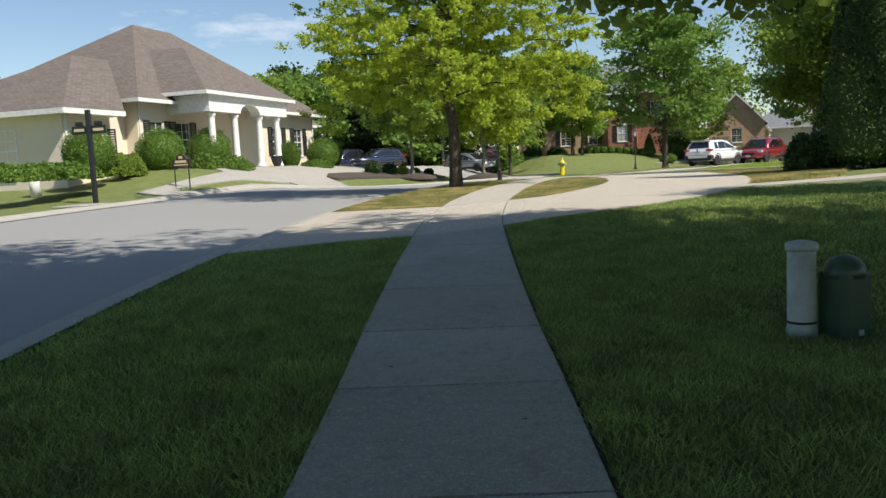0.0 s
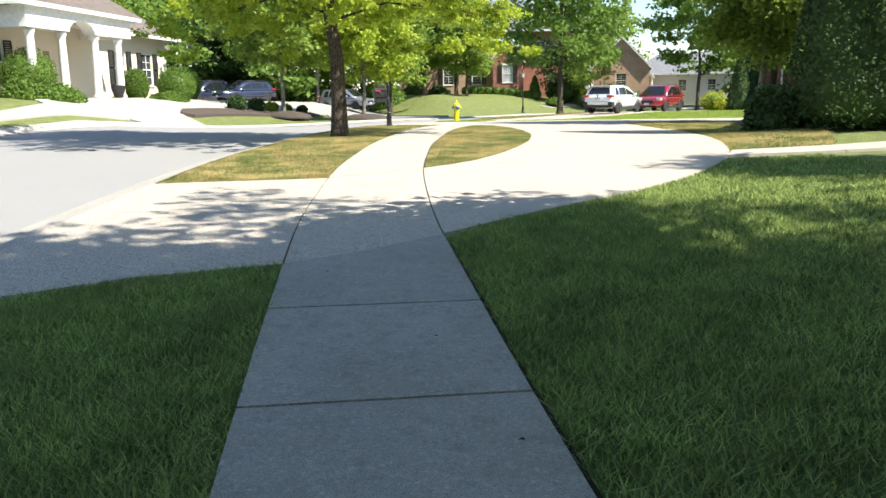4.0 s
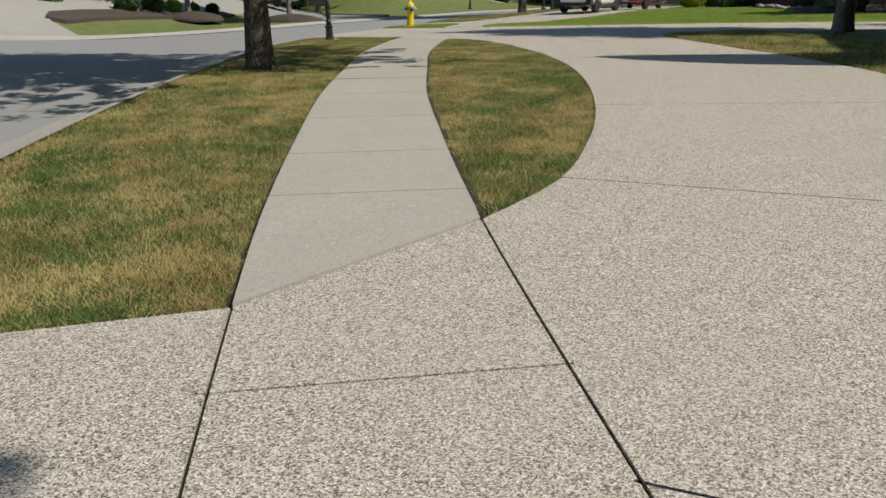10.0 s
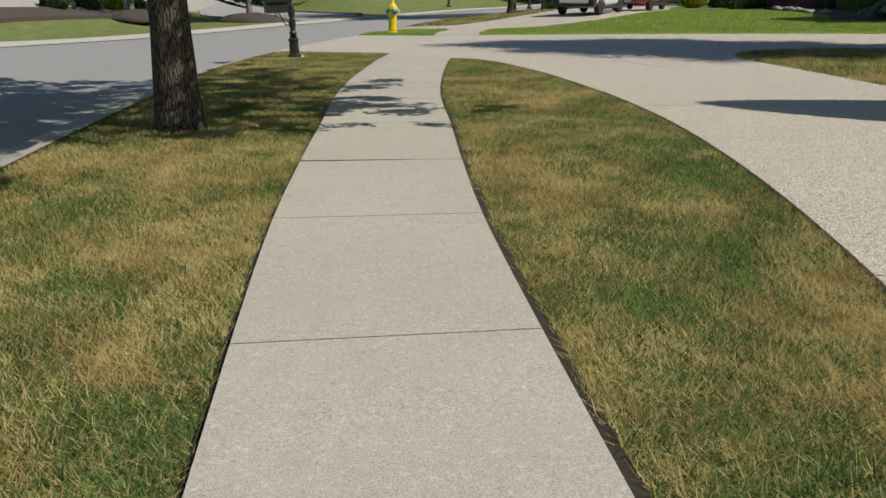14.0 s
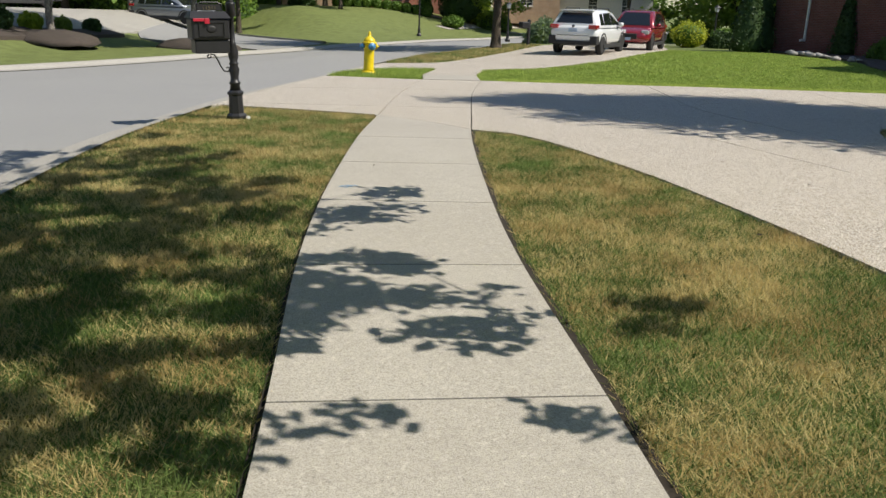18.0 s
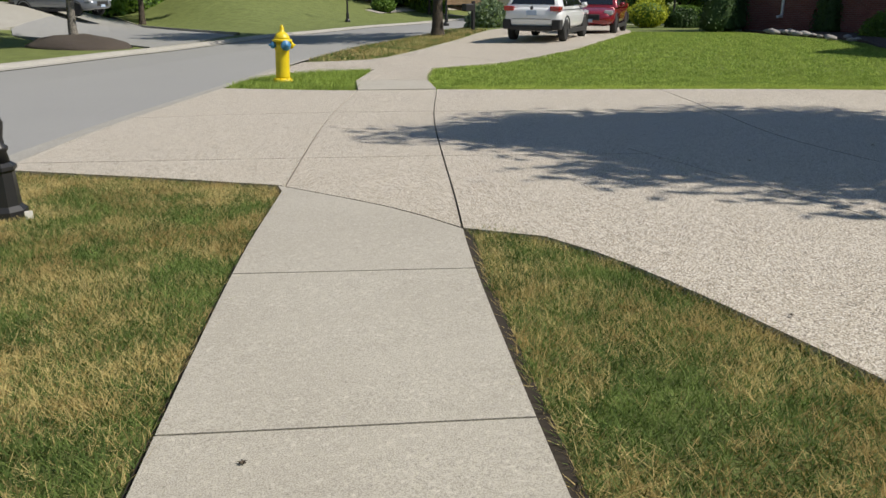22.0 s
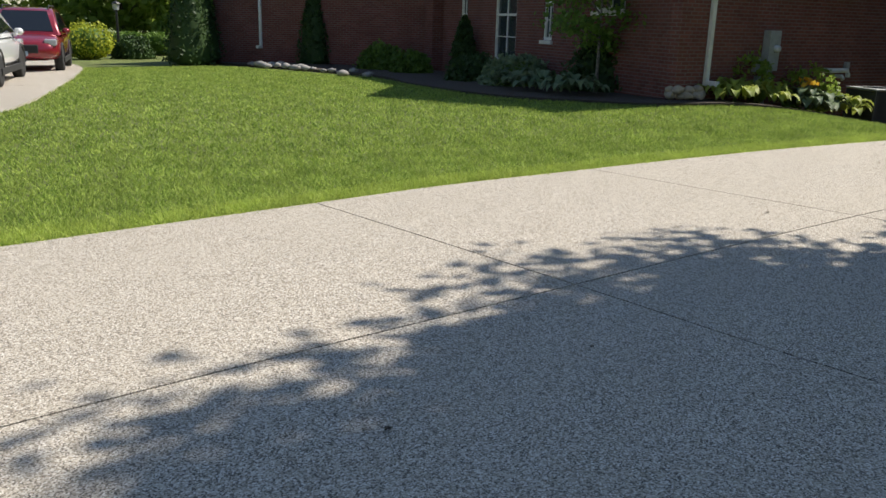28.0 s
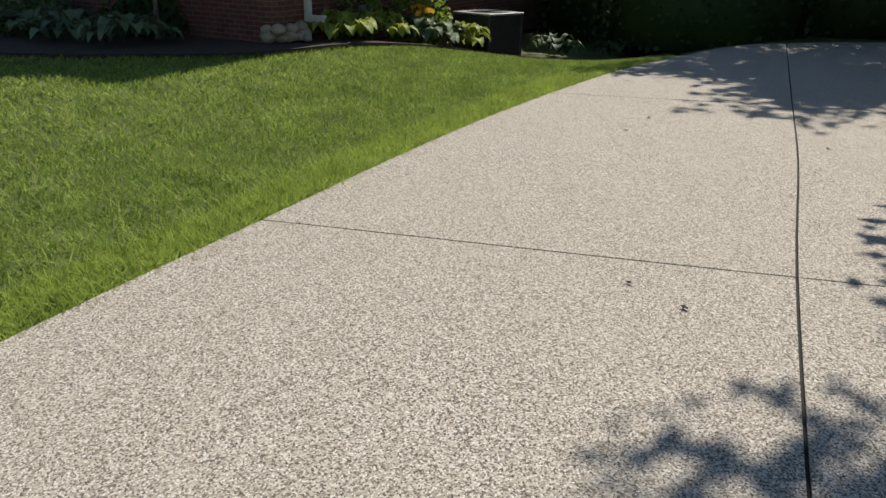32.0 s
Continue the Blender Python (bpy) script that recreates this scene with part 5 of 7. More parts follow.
def window_unit(parent, m, w, h, rows=3, cols=2, shutters=True, sill=True, frame_mat=None, pane_mat=None):
    """A sash window in an opening, its middle at the foot of m; parts are children of the house."""
    fm = frame_mat or M_WHITE
    bm = bmesh.new()
    f = 0.07
    for a in ((-w / 2, -w / 2 + f, 0, h), (w / 2 - f, w / 2, 0, h), (-w / 2 + f, w / 2 - f, 0, f), (-w / 2 + f, w / 2 - f, h - f, h), (-w / 2 + f, w / 2 - f, h / 2 - 0.03, h / 2 + 0.03)):
        add_box(bm, a[0], a[1], 0.03, 0.12, a[2], a[3])
    win = part("window", bm, fm, parent)
    win.matrix_basis = m
    bm = bmesh.new()
    for i in range(1, cols):
        x = -w / 2 + f + (w - 2 * f) * i / cols
        add_box(bm, x - 0.014, x + 0.014, 0.05, 0.08, f, h - f)
    for i in range(1, 2 * rows):
        if i != rows:
            z = f + (h - 2 * f) * i / (2 * rows)
            add_box(bm, -w / 2 + f, w / 2 - f, 0.052, 0.078, z - 0.012, z + 0.012)
    part("glazing_bars", bm, fm, win)
    part("pane", box(-w / 2 + f, w / 2 - f, 0.082, 0.09, f, h / 2 - 0.03), pane_mat or M_GLASS, win)
    part("pane", box(-w / 2 + f, w / 2 - f, 0.082, 0.09, h / 2 + 0.03, h - f), pane_mat or M_GLASS, win)
    if sill:
        part("sill", box(-w / 2 - 0.06, w / 2 + 0.06, -0.06, 0.05, -0.09, -0.003, 0.01), fm, win)
    if shutters:
        for sx in (-1, 1):
            bm = bmesh.new()
            x0, x1 = sorted((sx * (w / 2 + 0.03), sx * (w / 2 + 0.03 + w * 0.42)))
            add_box(bm, x0, x0 + 0.05, -0.05, -0.008, 0, h)
            add_box(bm, x1 - 0.05, x1, -0.05, -0.008, 0, h)
            for zz in (0.0, h / 2 - 0.03, h - 0.07):
                add_box(bm, x0 + 0.05, x1 - 0.05, -0.05, -0.008, zz, zz + 0.07)
            for q in range(int(h / 0.1)):
                add_box(bm, x0 + 0.05, x1 - 0.05, -0.04, -0.012, q * 0.1 + 0.02, q * 0.1 + 0.085)
            part("shutter", bm, M_SHUTTER, win, "black louvred shutter")
    return win


def hip_roof(name, x0, x1, y0, y1, z, ridge, mat, parent, eave=0.16):
    """Four slopes from the eaves up to the ridge, a row of two points (x, y, z)."""
    bm = bmesh.new()
    c = [bm.verts.new((x, y, z)) for x, y in ((x0, y0), (x1, y0), (x1, y1), (x0, y1))]
    r = [bm.verts.new(p) for p in ridge]
    d = Vector(ridge[1]) - Vector(ridge[0])
    if abs(d.x) > abs(d.y):
        bm.faces.new((c[0], c[1], r[1], r[0]))
        bm.faces.new((c[1], c[2], r[1]))
        bm.faces.new((c[2], c[3], r[0], r[1]))
        bm.faces.new((c[3], c[0], r[0]))
    else:
        bm.faces.new((c[0], c[1], r[0]))
        bm.faces.new((c[1], c[2], r[1], r[0]))
        bm.faces.new((c[2], c[3], r[1]))
        bm.faces.new((c[3], c[0], r[0], r[1]))
    bm.faces.new(c[::-1])
    roof = uv_walls(part(name, bm, mat, parent), True)
    bm = bmesh.new()
    t = 0.04
    for a in ((x0 - t, x1 + t, y0 - t, y0 + 0.02), (x0 - t, x1 + t, y1 - 0.02, y1 + t), (x0 - t, x0 + 0.02, y0 + 0.02, y1 - 0.02), (x1 - 0.02, x1 + t, y0 + 0.02, y1 - 0.02)):
        add_box(bm, *a, z - eave, z + 0.02)
    part("fascia", bm, M_WHITE, parent, "white eaves board")
    return roof


def gable_roof(name, x0, x1, y0, y1, z, rise, mat, parent, over=0.3):
    """Ridge along y; the gable looks along -y."""
    bm = bmesh.new()
    xm = (x0 + x1) / 2
    sl = rise / ((x1 - x0) / 2)
    a, b, y0, y1 = x0 - over, x1 + over, y0 - over, y1
    zz = z - over * sl
    th = 0.12
    for xa, xb in ((a, xm), (b, xm)):
        v = [bm.verts.new(p) for p in ((xa, y0, zz), (xb, y0, z + rise), (xb, y1, z + rise), (xa, y1, zz), (xa, y0, zz + th), (xb, y0, z + rise + th), (xb, y1, z + rise + th), (xa, y1, zz + th))]
        for f in ((0, 3, 2, 1), (4, 5, 6, 7), (0, 1, 5, 4), (2, 3, 7, 6), (0, 4, 7, 3)):
            bm.faces.new([v[i] for i in f])
    bmesh.ops.recalc_face_normals(bm, faces=bm.faces)
    roof = uv_walls(part(name, bm, mat, parent), True)
    bm = bmesh.new()
    for xa, xb in ((a, xm), (b, xm)):
        v = [bm.verts.new(p) for p in ((xa, y0 - 0.05, zz - 0.14), (xb, y0 - 0.05, z + rise - 0.14), (xb, y0 - 0.05, z + rise + 0.10), (xa, y0 - 0.05, zz + 0.10),
                                       (xa, y0 - 0.005, zz - 0.14), (xb, y0 - 0.005, z + rise - 0.14), (xb, y0 - 0.005, z + rise + 0.10), (xa, y0 - 0.005, zz + 0.10))]
        for f in ((0, 1, 2, 3), (4, 7, 6, 5), (0, 4, 5, 1), (3, 2, 6, 7), (0, 3, 7, 4), (1, 5, 6, 2)):
            bm.faces.new([v[i] for i in f])
    bmesh.ops.recalc_face_normals(bm, faces=bm.faces)
    part("rake_board", bm, M_WHITE, parent, "white gable board")
    return roof


def gable_end(name, x0, x1, y, z, rise, mat, parent, thick=0.2):
    bm = bmesh.new()
    xm = (x0 + x1) / 2
    f = [bm.verts.new(p) for p in ((x0, y, z), (x1, y, z), (xm, y, z + rise))]
    b = [bm.verts.new(p) for p in ((x0, y + thick, z), (x1, y + thick, z), (xm, y + thick, z + rise))]
    bm.faces.new(f)
    bm.faces.new(b[::-1])
    for i in range(3):
        bm.faces.new((f[i], b[i], b[(i + 1) % 3], f[(i + 1) % 3]))
    bmesh.ops.recalc_face_normals(bm, faces=bm.faces)
    return uv_walls(part(name, bm, mat, parent))


def downspout(parent, x, y, h, name="downspout", r=0.045):
    bm = bmesh.new()
    add_box(bm, x - r, x + r, y - 2 * r, y - 0.004, 0.12, h, 0.012)
    add_box(bm, x - r, x + r, y - 0.34, y - 0.004, 0.03, 0.13, 0.012)
    return part(name, bm, M_WHITE, parent, "white metal downspout")


# office across the street: x runs along the front (from its right end as seen from the street), y goes into the building
OFZ = 1.18
office = thing("office_building", Matrix(((-U.x, -N.x, 0, OFFICE.x), (-U.y, -N.y, 0, OFFICE.y), (0, 0, 1, OFZ), (0, 0, 0, 1))), "cream single-storey office with brown hipped roof and columned porch", "building")
# in this frame x = -s and y = -n
front_holes = [(11.4 - 6.9, 11.4 - 5.7, 0.7, 2.5), (11.4 - 9.8, 11.4 - 8.6, 0.7, 2.5), (11.4 + 3.0, 11.4 + 4.2, 0.7, 2.5), (11.4 + 0.55, 11.4 + 1.65, 0.1, 2.3), (11.4 - 0.2, 11.4 + 0.3, 0.2, 2.2), (11.4 + 5.2, 11.4 + 6.3, 0.7, 2.5)]
w = wall_with_openings("front_wall", 18.6, 3.45, 0.3, front_holes, M_CREAM, office, -0.8)
w.matrix_basis = Matrix.Translation((-11.4, 2.2, 0))
part("side_wall", box(-11.4, -11.1, 2.5, 14, -0.8, 3.45), M_CREAM, office)
part("side_wall", box(6.9, 7.2, 2.5, 14, -0.8, 3.45), M_CREAM, office)
part("back_wall", box(-11.1, 6.9, 13.7, 14, -0.8, 3.45), M_CREAM, office)
for o in front_holes[:4] + front_holes[5:]:
    xm = (o[0] + o[1]) / 2 - 11.4
    if o[2] < 0.5:
        dr = part("door", box(xm - 0.55, xm + 0.55, 2.28, 2.34, 0.1, 2.3), M_WHITE, office, "white panelled entrance door")
        part("door_panel", box(xm - 0.4, xm + 0.4, 2.25, 2.28, 1.2, 2.15), M_GLASS, dr)
    else:
        window_unit(office, Matrix.Translation((xm, 2.2, o[2])), o[1] - o[0], o[3] - o[2], 2, 2)
# lower wing
part("wing_wall", box(10.6, 13.4, 1.0, 10.0, -1.2, 2.62), M_CREAM, office)
window_unit(office, Matrix.Translation((11.5, 0.93, 0.2)), 1.15, 1.7, 2, 2)
ws = window_unit(office, Matrix.Translation((13.47, 4.2, 0.2)) @ pose(0, 0, 0, 0, 0, 90), 1.7, 1.75, 2, 3, False)
part("link_wall", box(7.2, 10.6, 2.9, 11.0, -1.2, 3.0), M_CREAM, office)
window_unit(office, Matrix.Translation((9.2, 2.83, 0.2)), 1.2, 1.8, 2, 2, False)
part("end_wing_wall", box(-14.2, -11.4, 3.6, 8.0, -0.8, 2.9), M_CREAM, office)
hip_roof("roof", -12.1, 7.9, 1.5, 14.7, 3.45, [(-4.5, 8.2, 8.7), (-0.9, 8.2, 8.7)], M_ROOF, office)
bm = bmesh.new()
v = [bm.verts.new(p) for p in ((13.95, 0.4, 2.62), (10.3, 0.4, 2.62), (5.2, 5.2, 5.75), (7.7, 5.2, 5.75), (13.95, 10.4, 2.62), (10.3, 10.4, 2.62), (13.95, 0.4, 2.44), (10.3, 0.4, 2.44), (13.95, 10.4, 2.44), (10.3, 10.4, 2.44))]
for f in ((0, 3, 2, 1), (0, 4, 3), (4, 5, 2, 3), (1, 2, 5)):
    bm.faces.new([v[i] for i in f])
bmesh.ops.recalc_face_normals(bm, faces=bm.faces)
uv_walls(part("wing_roof", bm, M_ROOF, office), True)
part("wing_fascia", box(10.3, 13.97, 0.36, 0.40, 2.42, 2.63), M_WHITE, office)
part("wing_fascia", box(13.94, 13.98, 0.40, 10.4, 2.42, 2.63), M_WHITE, office)
part("wing_soffit", box(10.3, 13.94, 0.40, 10.4, 2.42, 2.45), M_WHITE, office)
hip_roof("end_roof", -14.8, -11.2, 3.1, 8.6, 2.9, [(-13.0, 5.2, 4.4), (-13.0, 6.6, 4.4)], M_ROOF, office)
hip_roof("porch_roof", -3.7, 5.4, -0.55, 7.5, 3.84, [(0.9, 3.6, 6.75), (0.9, 7.2, 6.9)], M_ROOF, office)
# entablature with the arch in the middle of the porch
bm = bmesh.new()
ax0, ax1, az = -0.02, 1.95, 2.86
arc = [((ax0 + ax1) / 2 - (ax1 - ax0) / 2 * math.cos(t), az + 0.52 * math.sin(t)) for t in np.linspace(0, math.pi, 17)]
for y0 in (-0.30, 0.30):
    outline = [(-3.1, 2.86), (-3.1, 3.72), (4.85, 3.72), (4.85, 2.86)]
    left = [bm.verts.new((x, y0, z)) for x, z in ((-3.1, 2.86), (-3.1, 3.72))]
    top = [bm.verts.new((x, y0, 3.72)) for x, _ in arc]
    low = [bm.verts.new((x, y0, z)) for x, z in arc]
    right = [bm.verts.new((x, y0, z)) for x, z in ((4.85, 2.86), (4.85, 3.72))]
    fs = [(left[0], low[0], top[0], left[1]), (low[-1], right[0], right[1], top[-1])] + [(low[i], low[i + 1], top[i + 1], top[i]) for i in range(16)]
    for f in fs:
        bm.faces.new(f)
    if y0 < 0:
        first = (left, top, low, right)
for p, q in ((first[0], left), (first[3], right)):
    bm.faces.new((p[0], p[1], q[1], q[0]))
for i in range(16):
    bm.faces.new((first[2][i], low[i], low[i + 1], first[2][i + 1]))
bm.faces.new((first[0][0], left[0], low[0], first[2][0]))
bm.faces.new((first[2][-1], low[-1], right[0], first[3][0]))
bmesh.ops.recalc_face_normals(bm, faces=bm.faces)
part("entablature", bm, M_WHITE, office, "white porch beam with an arched middle")
part("porch_beam", box(4.45, 4.85, 0.3, 2.2, 2.86, 3.72), M_WHITE, office)
part("porch_beam", box(-3.1, -2.7, 0.3, 2.2, 2.86, 3.72), M_WHITE, office)
part("porch_ceiling", box(-2.7, 4.45, 0.3, 2.2, 3.55, 3.62), M_CREAM, office)
part("cornice", box(-3.5, 5.0, -0.5, 0.28, 3.72, 3.80, 0.02), M_WHITE, office)
part("porch_floor", box(-3.4, 5.3, -0.6, 2.2, -0.4, 0.02, 0.01), M_GUTTER, office)
for sx in (4.3, 2.14, -0.38, -2.37):
    c = part("column", lathe([(0.26, 0.02), (0.26, 0.12), (0.21, 0.16), (0.19, 0.24), (0.185, 1.0), (0.165, 2.55), (0.17, 2.62), (0.23, 2.70), (0.23, 2.86)], 20), M_WHITE, office, "round white porch column", True)
    c.location = (sx, 0, 0)
part("urn_planter", lathe([(0.12, 0.02), (0.2, 0.05), (0.3, 0.35), (0.34, 0.6), (0.28, 0.62)], 16), M_BLACK, office).location = (-1.75, -0.2, 0)
for q in range(9):
    part("quoin", box(-1.45, -1.15, 2.02, 2.17, 0.05 + q * 0.31, 0.05 + q * 0.31 + 0.28, 0.012), M_CREAM, office)
for sx in (-11.3, 7.1):
    downspout(office, sx, 2.2, 3.4)
downspout(office, 13.3, 1.0, 2.6)

# far brick house with a gabled bay
def brick_house():
    m = basis((17.4, 88.9), (0.972, -0.236), 1.35)
    t = thing("brick_house", m, "large red brick house with black shutters and a gabled bay", "house")
    bay = wall_with_openings("bay_wall", 3.2, 3.6, 0.25, [(1.05, 2.15, 1.05, 2.85)], M_BRICK, t, -0.6)
    window_unit(t, Matrix.Translation((1.6, 0, 1.05)), 1.1, 1.8, 3, 2, pane_mat=M_BLIND)
    part("lintel", box(0.9, 2.3, -0.03, 0.0, 2.86, 3.05), M_WHITE, t)
    uv_walls(part("bay_side", box(0, 0.25, 0.25, 5, -0.6, 3.6), M_BRICK, t))
    uv_walls(part("bay_side", box(2.95, 3.2, 0.25, 5, -0.6, 3.6), M_BRICK, t))
    gable_end("bay_gable", 0, 3.2, 0.0, 3.6, 2.3, M_BRICK, t)
    gable_roof("bay_roof", 0, 3.2, 0.0, 6.0, 3.6, 2.3, M_ROOF_GREY, t)
    for q in range(12):
        for x in (0.0, 3.2):
            wq = 0.28 if q % 2 else 0.2
            uv_walls(part("quoin", box(x - (0 if x == 0 else wq), x + (wq if x == 0 else 0), -0.03, -0.003, -0.4 + q * 0.33, -0.4 + q * 0.33 + 0.27), M_BRICK, t))
    holes = [(1.5, 2.6, 0.9, 2.7), (5.0, 6.2, 0.9, 2.7), (1.5, 2.6, 3.9, 5.6), (5.0, 6.2, 3.9, 5.6), (8.2, 9.3, 3.9, 5.6), (8.2, 9.3, 0.9, 2.7)]
    mw = wall_with_openings("main_wall", 10.6, 6.6, 0.25, holes, M_BRICK_TAN, t, -0.6)
    mw.matrix_basis = Matrix.Translation((-10.6, 2.0, 0))
    for o in holes:
        window_unit(t, Matrix.Translation((-10.6 + (o[0] + o[1]) / 2, 2.0, o[2])), o[1] - o[0], o[3] - o[2], 3, 2)
    uv_walls(part("side_wall", box(-10.6, -10.35, 2.25, 12, -0.6, 6.6), M_BRICK_TAN, t))
    gable_end("front_gable", -3.8, 0.0, 1.95, 6.6, 2.6, M_BRICK, t)
    gable_roof("front_gable_roof", -3.8, 0.0, 1.95, 7.0, 6.6, 2.6, M_ROOF_GREY, t)
    hip_roof("roof", -11.1, 9.5, 1.4, 12.5, 6.6, [(-6.0, 7, 10.4), (3.0, 7, 10.4)], M_ROOF_GREY, t)
    uv_walls(part("entry_wall", box(3.2, 9.0, 2.6, 12, -0.6, 6.6), M_BRICK, t))
    window_unit(t, Matrix.Translation((5.2, 2.5, 3.9)), 1.0, 1.6, 3, 2)
    gable_end("right_gable", 3.6, 7.2, 2.55, 6.6, 2.4, M_BRICK, t)
    gable_roof("right_gable_roof", 3.6, 7.2, 2.55, 7, 6.6, 2.4, M_ROOF_GREY, t)
    return t


brick_house()


def tan_house():
    t = thing("tan_house", basis((29.8, 92.5), (0.94, -0.34), 0.9), "tan brick house with a steep gable", "house")
    wall_with_openings("gable_wall", 6.2, 3.2, 0.25, [(2.5, 3.7, 0.8, 2.4)], M_BRICK_TAN, t, -0.8)
    window_unit(t, Matrix.Translation((3.1, 0, 0.8)), 1.2, 1.6, 3, 2, False)
    gable_end("gable", 0, 6.2, 0.0, 3.2, 3.2, M_BRICK_TAN, t)
    gable_roof("roof", 0, 6.2, 0.0, 11, 3.2, 3.2, M_ROOF_GREY, t)
    uv_walls(part("side_wall", box(5.95, 6.2, 0.25, 11, -0.8, 3.2), M_BRICK_TAN, t))
    return t


tan_house()


def pale_house():
    t = thing("pale_house", basis((36.5, 99.6), (0.905, -0.425), 0.35), "pale single-storey house with grey roof and white porch gable", "house")
    wall_with_openings("front_wall", 12.5, 3.0, 0.25, [(6.0, 7.0, 0.9, 2.3), (9.4, 10.4, 0.9, 2.3)], M_SIDING, t, -0.8)
    for x in (6.5, 9.9):
        window_unit(t, Matrix.Translation((x, 0, 0.9)), 1.0, 1.4, 2, 2, False)
    part("side_wall", box(12.25, 12.5, 0.25, 9, -0.8, 3.0), M_SIDING, t)
    hip_roof("roof", -0.5, 13.0, -0.5, 9.5, 3.0, [(3.5, 4.5, 5.6), (9.5, 4.5, 5.6)], M_ROOF_GREY, t)
    gable_end("porch_gable", 0.3, 3.1, -1.5, 2.7, 1.4, M_WHITE, t)
    gable_roof("porch_roof", 0.3, 3.1, -1.5, 1.5, 2.7, 1.4, M_ROOF_GREY, t, 0.2)
    for x in (0.45, 2.95):
        part("porch_post", tube([(x, -1.35, -0.6), (x, -1.35, 2.75)], 0.12, 10), M_WHITE, t)
    return t


pale_house()


# dark brick house beside the last driveway
H2 = [Vector(p) for p in ((27.4, 50.2), (29.2, 42.6), (21.03, 33.04), (32.2, 26.4), (42, 36), (40, 52))]
HZ = 0.42
house2 = thing("brick_bungalow", Matrix.Translation((0, 0, HZ)), "dark red brick bungalow in deep shade", "house")


def h2_wall(a, b, h, holes, name):
    m = basis((a.x, a.y), b - a, 0)
    wl_ = wall_with_openings(name, (b - a).length, h, 0.25, holes, M_BRICK_DK, house2, -0.7)
    wl_.matrix_basis = m
    return m


mA = h2_wall(H2[0], H2[1], 2.75, [], "west_wall")
L12 = (H2[2] - H2[1]).length
entry = [(2.2, 2.7, 0.25, 2.3), (4.6, 5.9, 0.1, 2.45), (7.35, 7.8, 0.7, 2.4), (9.6, 10.75, 1.35, 2.45)]
mB = h2_wall(H2[1], H2[2], 2.75, entry, "entry_wall")
mC = h2_wall(H2[2], H2[3], 2.75, [], "south_wall")
h2_wall(H2[3], H2[4], 2.75, [], "east_wall")
h2_wall(H2[4], H2[5], 2.75, [], "back_wall")
h2_wall(H2[5], H2[0], 2.75, [], "north_wall")
for o, sh in zip(entry, (0, 0, 0, 0)):
    wn_ = window_unit(house2, mB @ Matrix.Translation(((o[0] + o[1]) / 2, 0.0, o[2])), o[1] - o[0], o[3] - o[2], 2, 2, False)
pier = uv_walls(part("brick_pier", box(0.05, 0.75, -0.35, -0.003, -0.7, 2.75), M_BRICK_DK, house2, "dark brick pier by the entrance"))
pier.matrix_basis = mB
for mm, x in ((mA, 1.75), (mC, 0.75)):
    d = downspout(house2, 0, 0, 2.75)
    d.matrix_basis = mm @ Matrix.Translation((x, 0, 0))
bm = bmesh.new()
cen = sum(H2, Vector((0, 0))) / 6
eav = [p + (p - cen).normalized() * 0.75 for p in H2]
ve = [bm.verts.new((p.x, p.y, 2.86)) for p in eav]
r1, r2, r3 = bm.verts.new((34.0, 45.0, 6.6)), bm.verts.new((33.0, 36.0, 6.6)), bm.verts.new((29.8, 34.0, 6.0))
for f in ((ve[0], ve[1], r1), (ve[1], r2, r1), (ve[1], r3, r2), (ve[1], ve[2], r3), (ve[2], ve[3], r3), (ve[3], r2, r3), (ve[3], ve[4], r2), (ve[4], r1, r2), (ve[4], ve[5], r1), (ve[5], ve[0], r1)):
    bm.faces.new(f)
bm.faces.new(ve[::-1])
bmesh.ops.recalc_face_normals(bm, faces=bm.faces)
uv_walls(part("roof", bm, M_ROOF_GREY, house2), True)
bm = bmesh.new()
for a, b in zip(eav, eav[1:] + eav[:1]):
    mm = basis((a.x, a.y), b - a, 0)
    add_box(bm, -0.02, (b - a).length + 0.02, -0.10, 0.0, 2.72, 2.90, 0.0, mm)
part("gutter", bm, M_WHITE, house2, "pale eaves gutter")
# gable over the wing by the driveway
for fn, args in ((gable_end, ("wing_gable", L12 - 6.6, L12, 0.0, 2.75, 2.1, M_BRICK_DK, house2)), (gable_roof, ("wing_roof", L12 - 6.6, L12, 0.0, 5.5, 2.75, 2.1, M_ROOF_GREY, house2))):
    known = set(bpy.data.objects)
    fn(*args)
    for ob in set(bpy.data.objects) - known:
        ob.matrix_basis = mB

# salmon brick house behind the arborvitae
house1 = thing("brick_house", basis((12.8, 17.4), (0.85, -0.527), 0.05), "red brick house with banded corner and white cornice", "house")
wall_with_openings("front_wall", 10.5, 3.6, 0.25, [(1.5, 2.5, 0.6, 2.6), (5.2, 6.4, 0.6, 2.6)], M_BRICK_ROSE, house1, -0.6)
for x in (2.0, 5.8):
    window_unit(house1, Matrix.Translation((x, 0, 0.6)), 1.0 if x < 3 else 1.2, 2.0, 3, 2, False)
uv_walls(part("side_wall", box(0.0, 0.25, 0.25, 7.5, -0.6, 3.6), M_BRICK_ROSE, house1))
for q in range(11):
    uv_walls(part("corner_band", box(-0.04, 0.85, -0.05, -0.003, -0.5 + q * 0.37, -0.5 + q * 0.37 + 0.33, 0.012), M_BRICK_ROSE, house1))
d = downspout(house1, 0, 0, 3.3)
d.matrix_basis = Matrix.Translation((1.05, 0, 0))
